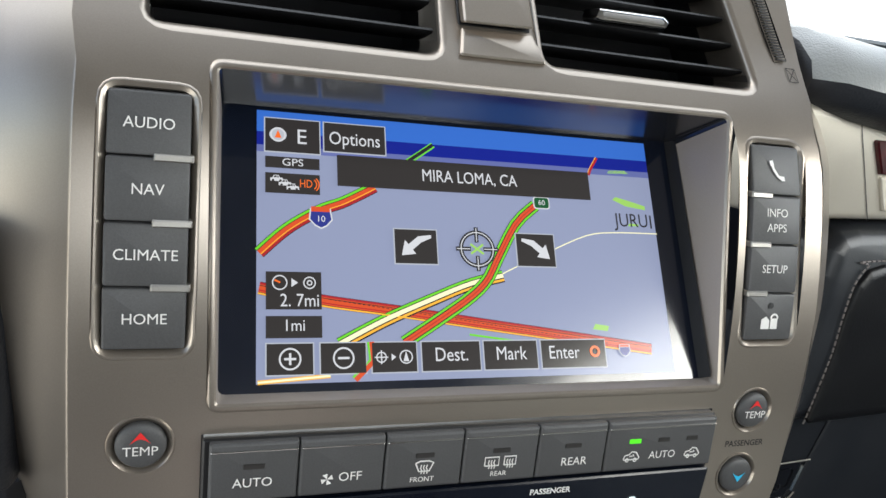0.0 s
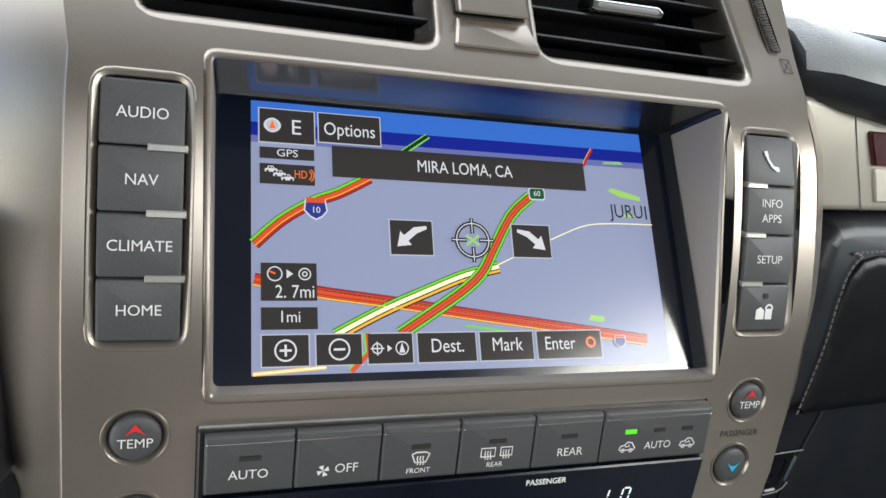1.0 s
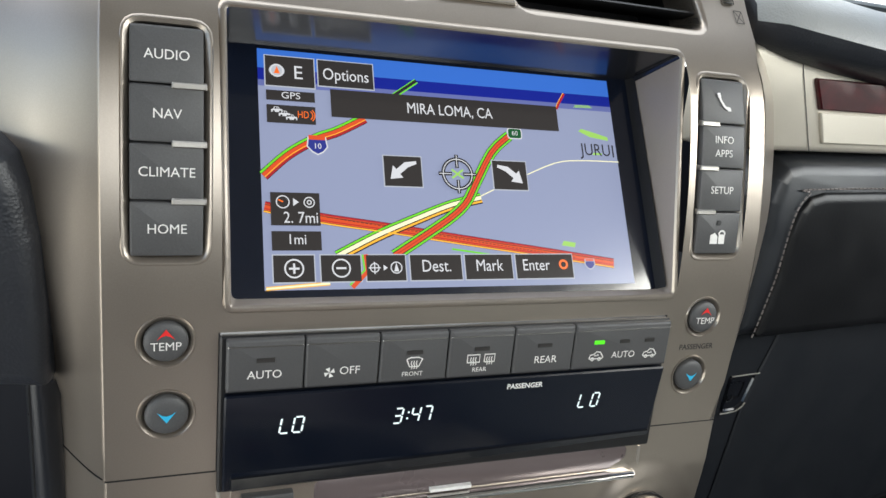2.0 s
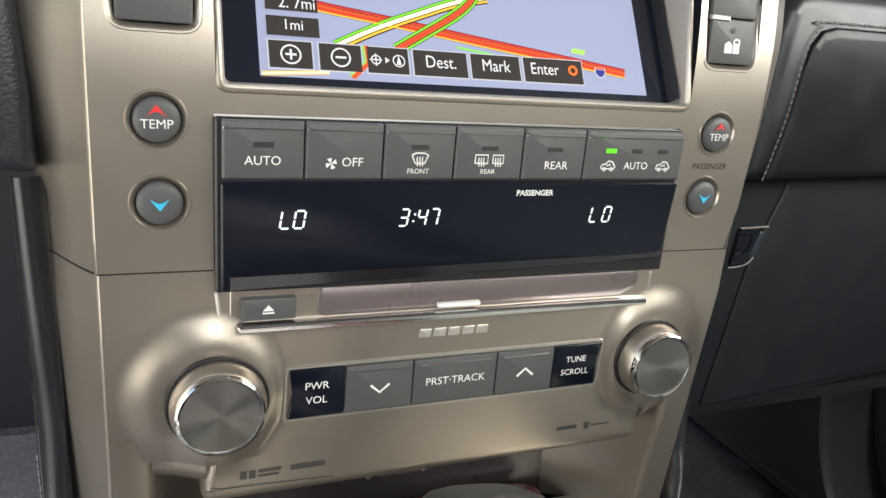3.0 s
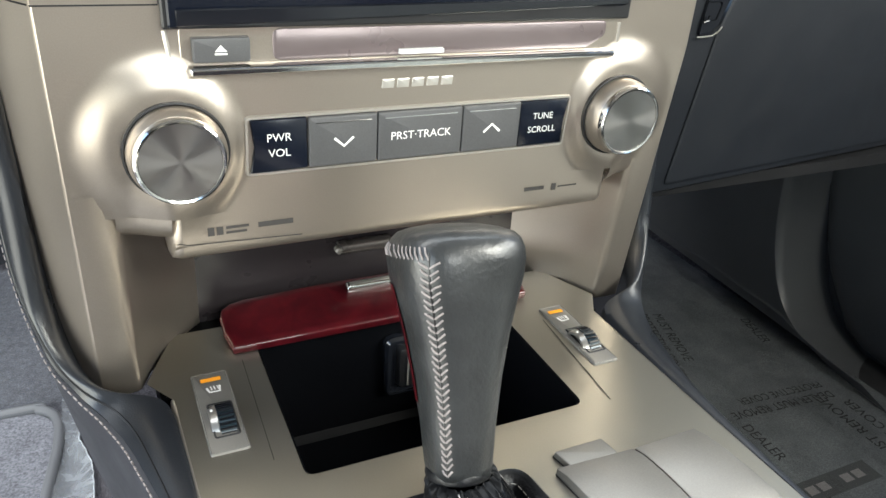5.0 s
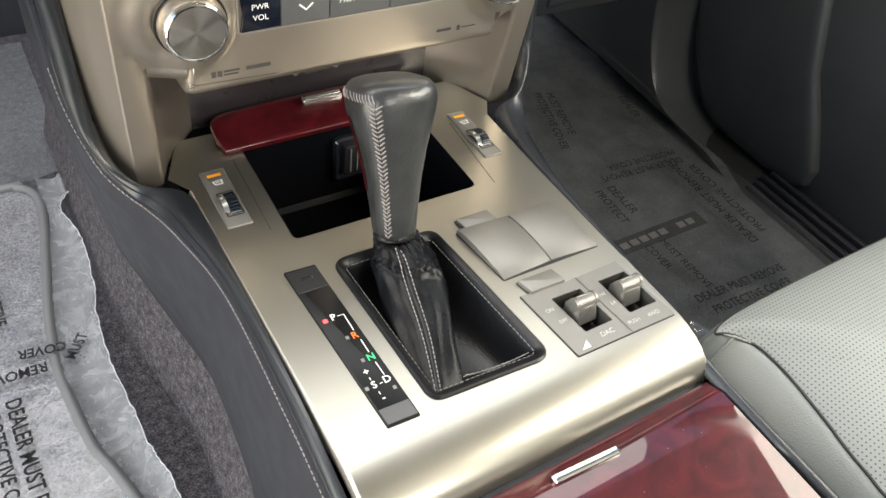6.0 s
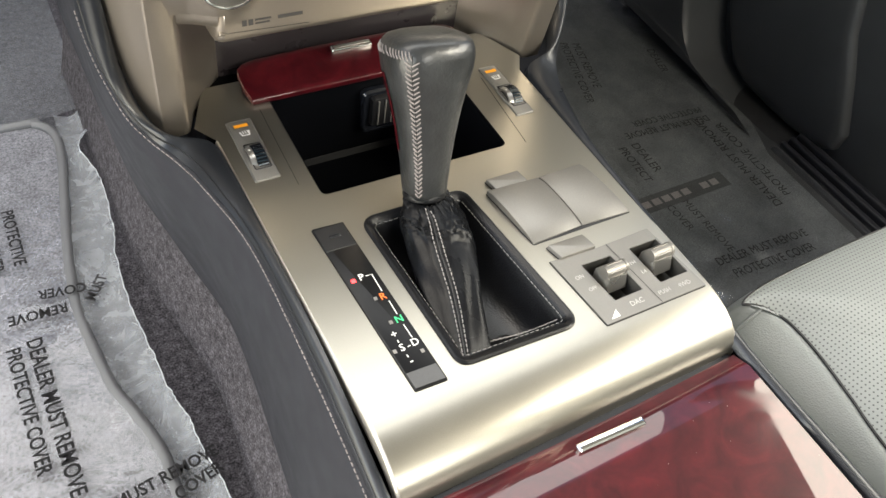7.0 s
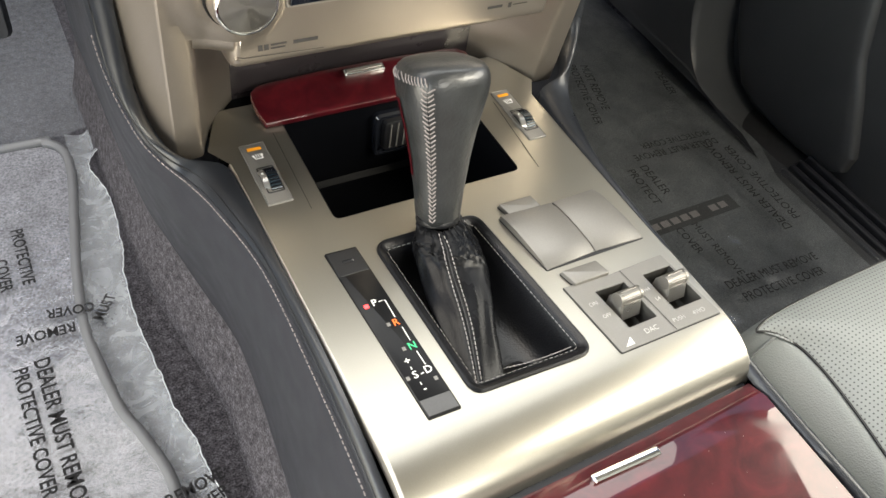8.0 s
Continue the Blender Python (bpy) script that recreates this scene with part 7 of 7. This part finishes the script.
def build_mats():
    G = lambda u, v, w: Vector((u, v, FLOOR_Z + w))
    # driver's side
    t = thing("driver_floor_mat", "pale grey carpet floor mat with a raised edge", "floor mat", (-0.4, 0.1, FLOOR_Z), "floor mats")
    edge = [(-0.190, -0.30), (-0.208, -0.180), (-0.2205, -0.0940), (-0.2225, -0.0440), (-0.2350, 0.0060), (-0.2460, 0.0390), (-0.2530, 0.0920), (-0.2570, 0.1470), (-0.2540, 0.1950), (-0.2465, 0.2530), (-0.2360, 0.3150), (-0.2245, 0.3920), (-0.2265, 0.4320), (-0.2450, 0.4530), (-0.2850, 0.4580)]
    out = [(-0.75, -0.30)] + edge + [(-0.75, 0.462)]
    part("pile", loft(G, out, 0.004, [(0, 0.001), (0, 0.008), (0.003, 0.011)], True, n=2), M_MAT, t)
    line = smooth_path([(u, v, 0) for u, v in edge] + [(-0.75, 0.462, 0)], 90)
    part("edge_binding", tube([G(p.x, p.y, 0.0135) for p in line], 0.0058, 12), M_BINDING, t, "grey edge binding", 60)
    f = thing("protective_film", "crumpled clear plastic film over the driver floor mat", "plastic film", (-0.4, 0.1, FLOOR_Z), "protective films")
    brim = smooth_path([(-0.170, -0.34, 0), (-0.174, -0.20, 0), (-0.1820, -0.1010, 0), (-0.1880, -0.0600, 0), (-0.1925, -0.0190, 0), (-0.1990, 0.0130, 0), (-0.2020, 0.0640, 0), (-0.2070, 0.1110, 0), (-0.2060, 0.1590, 0), (-0.2045, 0.2010, 0), (-0.1970, 0.2430, 0), (-0.1930, 0.2940, 0), (-0.1945, 0.3400, 0), (-0.2030, 0.3840, 0), (-0.1810, 0.4220, 0), (-0.1820, 0.4600, 0), (-0.178, 0.60, 0), (-0.178, 0.80, 0)], 161)
    bound = smooth_path([(-0.180, -0.36, 0), (-0.208, -0.180, 0)] + [(u, v, 0) for u, v in edge[2:12]] + [(-0.220, 0.46, 0), (-0.22, 0.82, 0)], 260)

    def crumple(u, v):
        return 0.004 * noise.noise(Vector((u * 22, v * 22, 0.5))) + 0.005 * (0.3 - abs(noise.noise(Vector((u * 45, v * 70, 2.5)))))

    bm, loose = bmesh.new(), bmesh.new()
    rows, rows2, brink = [], [], []
    for p in brim:
        q = min(bound, key=lambda b: abs(b.y - p.y))
        tip = p.x + 0.0022 * noise.noise(Vector((p.y * 60, 0.3, 0))) + 0.0012 * noise.noise(Vector((p.y * 240, 0.3, 0)))
        side_x = q.x if p.y < 0.46 else p.x
        rows.append([G(-0.75 + (side_x + 0.75) * j / 60, p.y, 0.0155 + 0.3 * crumple(-0.75 + (side_x + 0.75) * j / 60, p.y)) for j in range(61)])
        row = []
        for j in range(13):
            g = j / 12
            u = q.x + (tip - q.x) * g
            curl = 0.004 * g * noise.noise(Vector((u * 60 + p.y * 40, p.y * 70, 1.7))) + 0.012 * max(0.0, g - 0.6) * (1.0 + noise.noise(Vector((p.y * 28, 7, 0))))
            row.append(G(u, p.y, 0.0175 - 0.006 * math.sin(math.pi * min(g * 1.1, 1)) + crumple(u, p.y) * (0.4 + 0.5 * g) + 0.0035 * g * (0.3 - abs(noise.noise(Vector((u * 30, p.y * 95, 4.1))))) + curl))
        if p.y < 0.462:
            rows2.append(row)
            brink.append(row[-1])
    cutoff = sum(1 for r in rows if r[0].y < 0.462)
    front = bmesh.new()
    strips(front, rows[cutoff - 1:], closed=False)
    part("film_front", front, M_FILM_FRONT, f, "film over the front of the footwell, milkier to brighten it", 80)
    strips(bm, rows[:cutoff], closed=False)
    strips(loose, rows2, closed=False)
    part("film", bm, M_FILM, f, smooth=80)
    part("loose_margin", loose, M_FILM_LOOSE, f, "milky loose margin with a torn edge", 80)
    # White cord paints the light caught by the film's torn edge.
    part("torn_edge_glint", tube(brink, 0.0006, 5), M_FILM_EDGE, f)
    T = lambda u, v, w: Vector((u, v, FLOOR_Z + 0.0215 + w))
    for text, u, v, turn, size in (("DEALER MUST REMOVE", -0.3010, 0.032, -88.5, 0.0205), ("PROTECTIVE COVER", -0.3220, 0.046, -89, 0.0185), ("REMOVE", -0.2930, 0.1515, 177, 0.0175), ("COVER", -0.2655, 0.1725, 172, 0.0170), ("MUST", -0.2330, 0.1630, 55, 0.0160), ("PROTECTIVE", -0.2980, 0.2650, -90, 0.0175), ("COVER", -0.3200, 0.2440, -90, 0.0170), ("MUST REMOVE", -0.2250, -0.0730, 8, 0.0170), ("COVER", -0.2010, -0.0890, 14, 0.0170)):
        part("printed_warning", lettering(text, size, T, u, v, 0.0, turn=turn, squeeze=0.85, bold=0.0004), M_INK, f, "black printed warning", 0)
    # passenger's side
    t = thing("passenger_floor_mat", "dark rubber-edged passenger floor mat with woven badge", "floor mat", (0.45, 0.1, FLOOR_Z), "floor mats")
    out = [(0.20, -0.30), (0.700, -0.30), (0.705, 0.05), (0.735, 0.12), (0.735, 0.70), (0.20, 0.70)]
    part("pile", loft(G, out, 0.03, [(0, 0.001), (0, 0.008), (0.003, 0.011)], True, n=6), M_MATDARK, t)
    P = lambda u, v, w: Vector((u, v, FLOOR_Z + 0.0125 + w))
    part("badge_field", poly(P, rect(0.40, 0.596, 0.022, 0.050), 0.0), shader("woven_badge_ground", (0.035, 0.036, 0.036), 0.9), t, "", 0)
    part("badge_ring", ring(P, 0.428, 0.036, 0.0070, 0.0018, 0.0004), M_THREAD, t, "pale woven ring", 0)
    for k in range(8):
        if k != 5:
            part("badge_bar", poly(P, rect(0.440 + 0.0180 * k, 0.4535 + 0.0180 * k, 0.0305, 0.0415), 0.0004), M_THREAD, t, "pale woven badge bar", 0)
    f = thing("protective_film", "clear plastic film with printed warnings on the passenger mat", "plastic film", (0.45, 0.1, FLOOR_Z), "protective films")
    bm = bmesh.new()
    rows = []
    for i in range(141):
        v = -0.34 + 1.06 * i / 140
        rows.append([G(0.19 + 0.53 * j / 80, v, 0.020 + 0.004 * noise.noise(Vector((j * 0.15, v * 22, 9.5))) + 0.004 * (0.3 - abs(noise.noise(Vector((j * 0.27, v * 45, 5))))) + 0.0022 * (0.25 - abs(noise.noise(Vector((j * 0.42 + v * 30, v * 25 - j * 0.1, 3)))))) for j in range(81)])
    strips(bm, rows, closed=False)
    part("film", bm, M_FILM_DARK, f, smooth=80)
    T2 = lambda u, v, w: Vector((u, v, FLOOR_Z + 0.0285 + w))
    for text, u, v, turn, size in (("DEALER", 0.4915, 0.102, -91, 0.0200), ("PROTECT", 0.4665, 0.096, -93, 0.0190), ("DEALER MUST REMOVE", 0.568, 0.1435, 176, 0.0175), ("PROTECTIVE COVER", 0.582, 0.162, 176, 0.0165), ("MUST REMOVE", 0.489, -0.034, -89, 0.0170), ("COVER", 0.4615, -0.0085, -88, 0.0170), ("DEALER MUST REMOVE", 0.6200, 0.0450, 88, 0.0205), ("PROTECTIVE COVER", 0.6480, 0.0435, 88, 0.0200), ("DEALER MUST REMOVE", 0.535, -0.093, -3, 0.0180), ("PROTECTIVE COVER", 0.535, -0.116, -3, 0.0180), ("MUST REMOVE", 0.534, 0.309, -107, 0.0200), ("PROTECTIVE COVER", 0.508, 0.300, -108, 0.0190), ("DEALER", 0.660, 0.281, -103, 0.0200)):
        part("printed_warning", lettering(text, size, T2, u, v, 0.0, turn=turn, squeeze=0.85), M_INK, f, "black printed warning", 0)


build_mats()
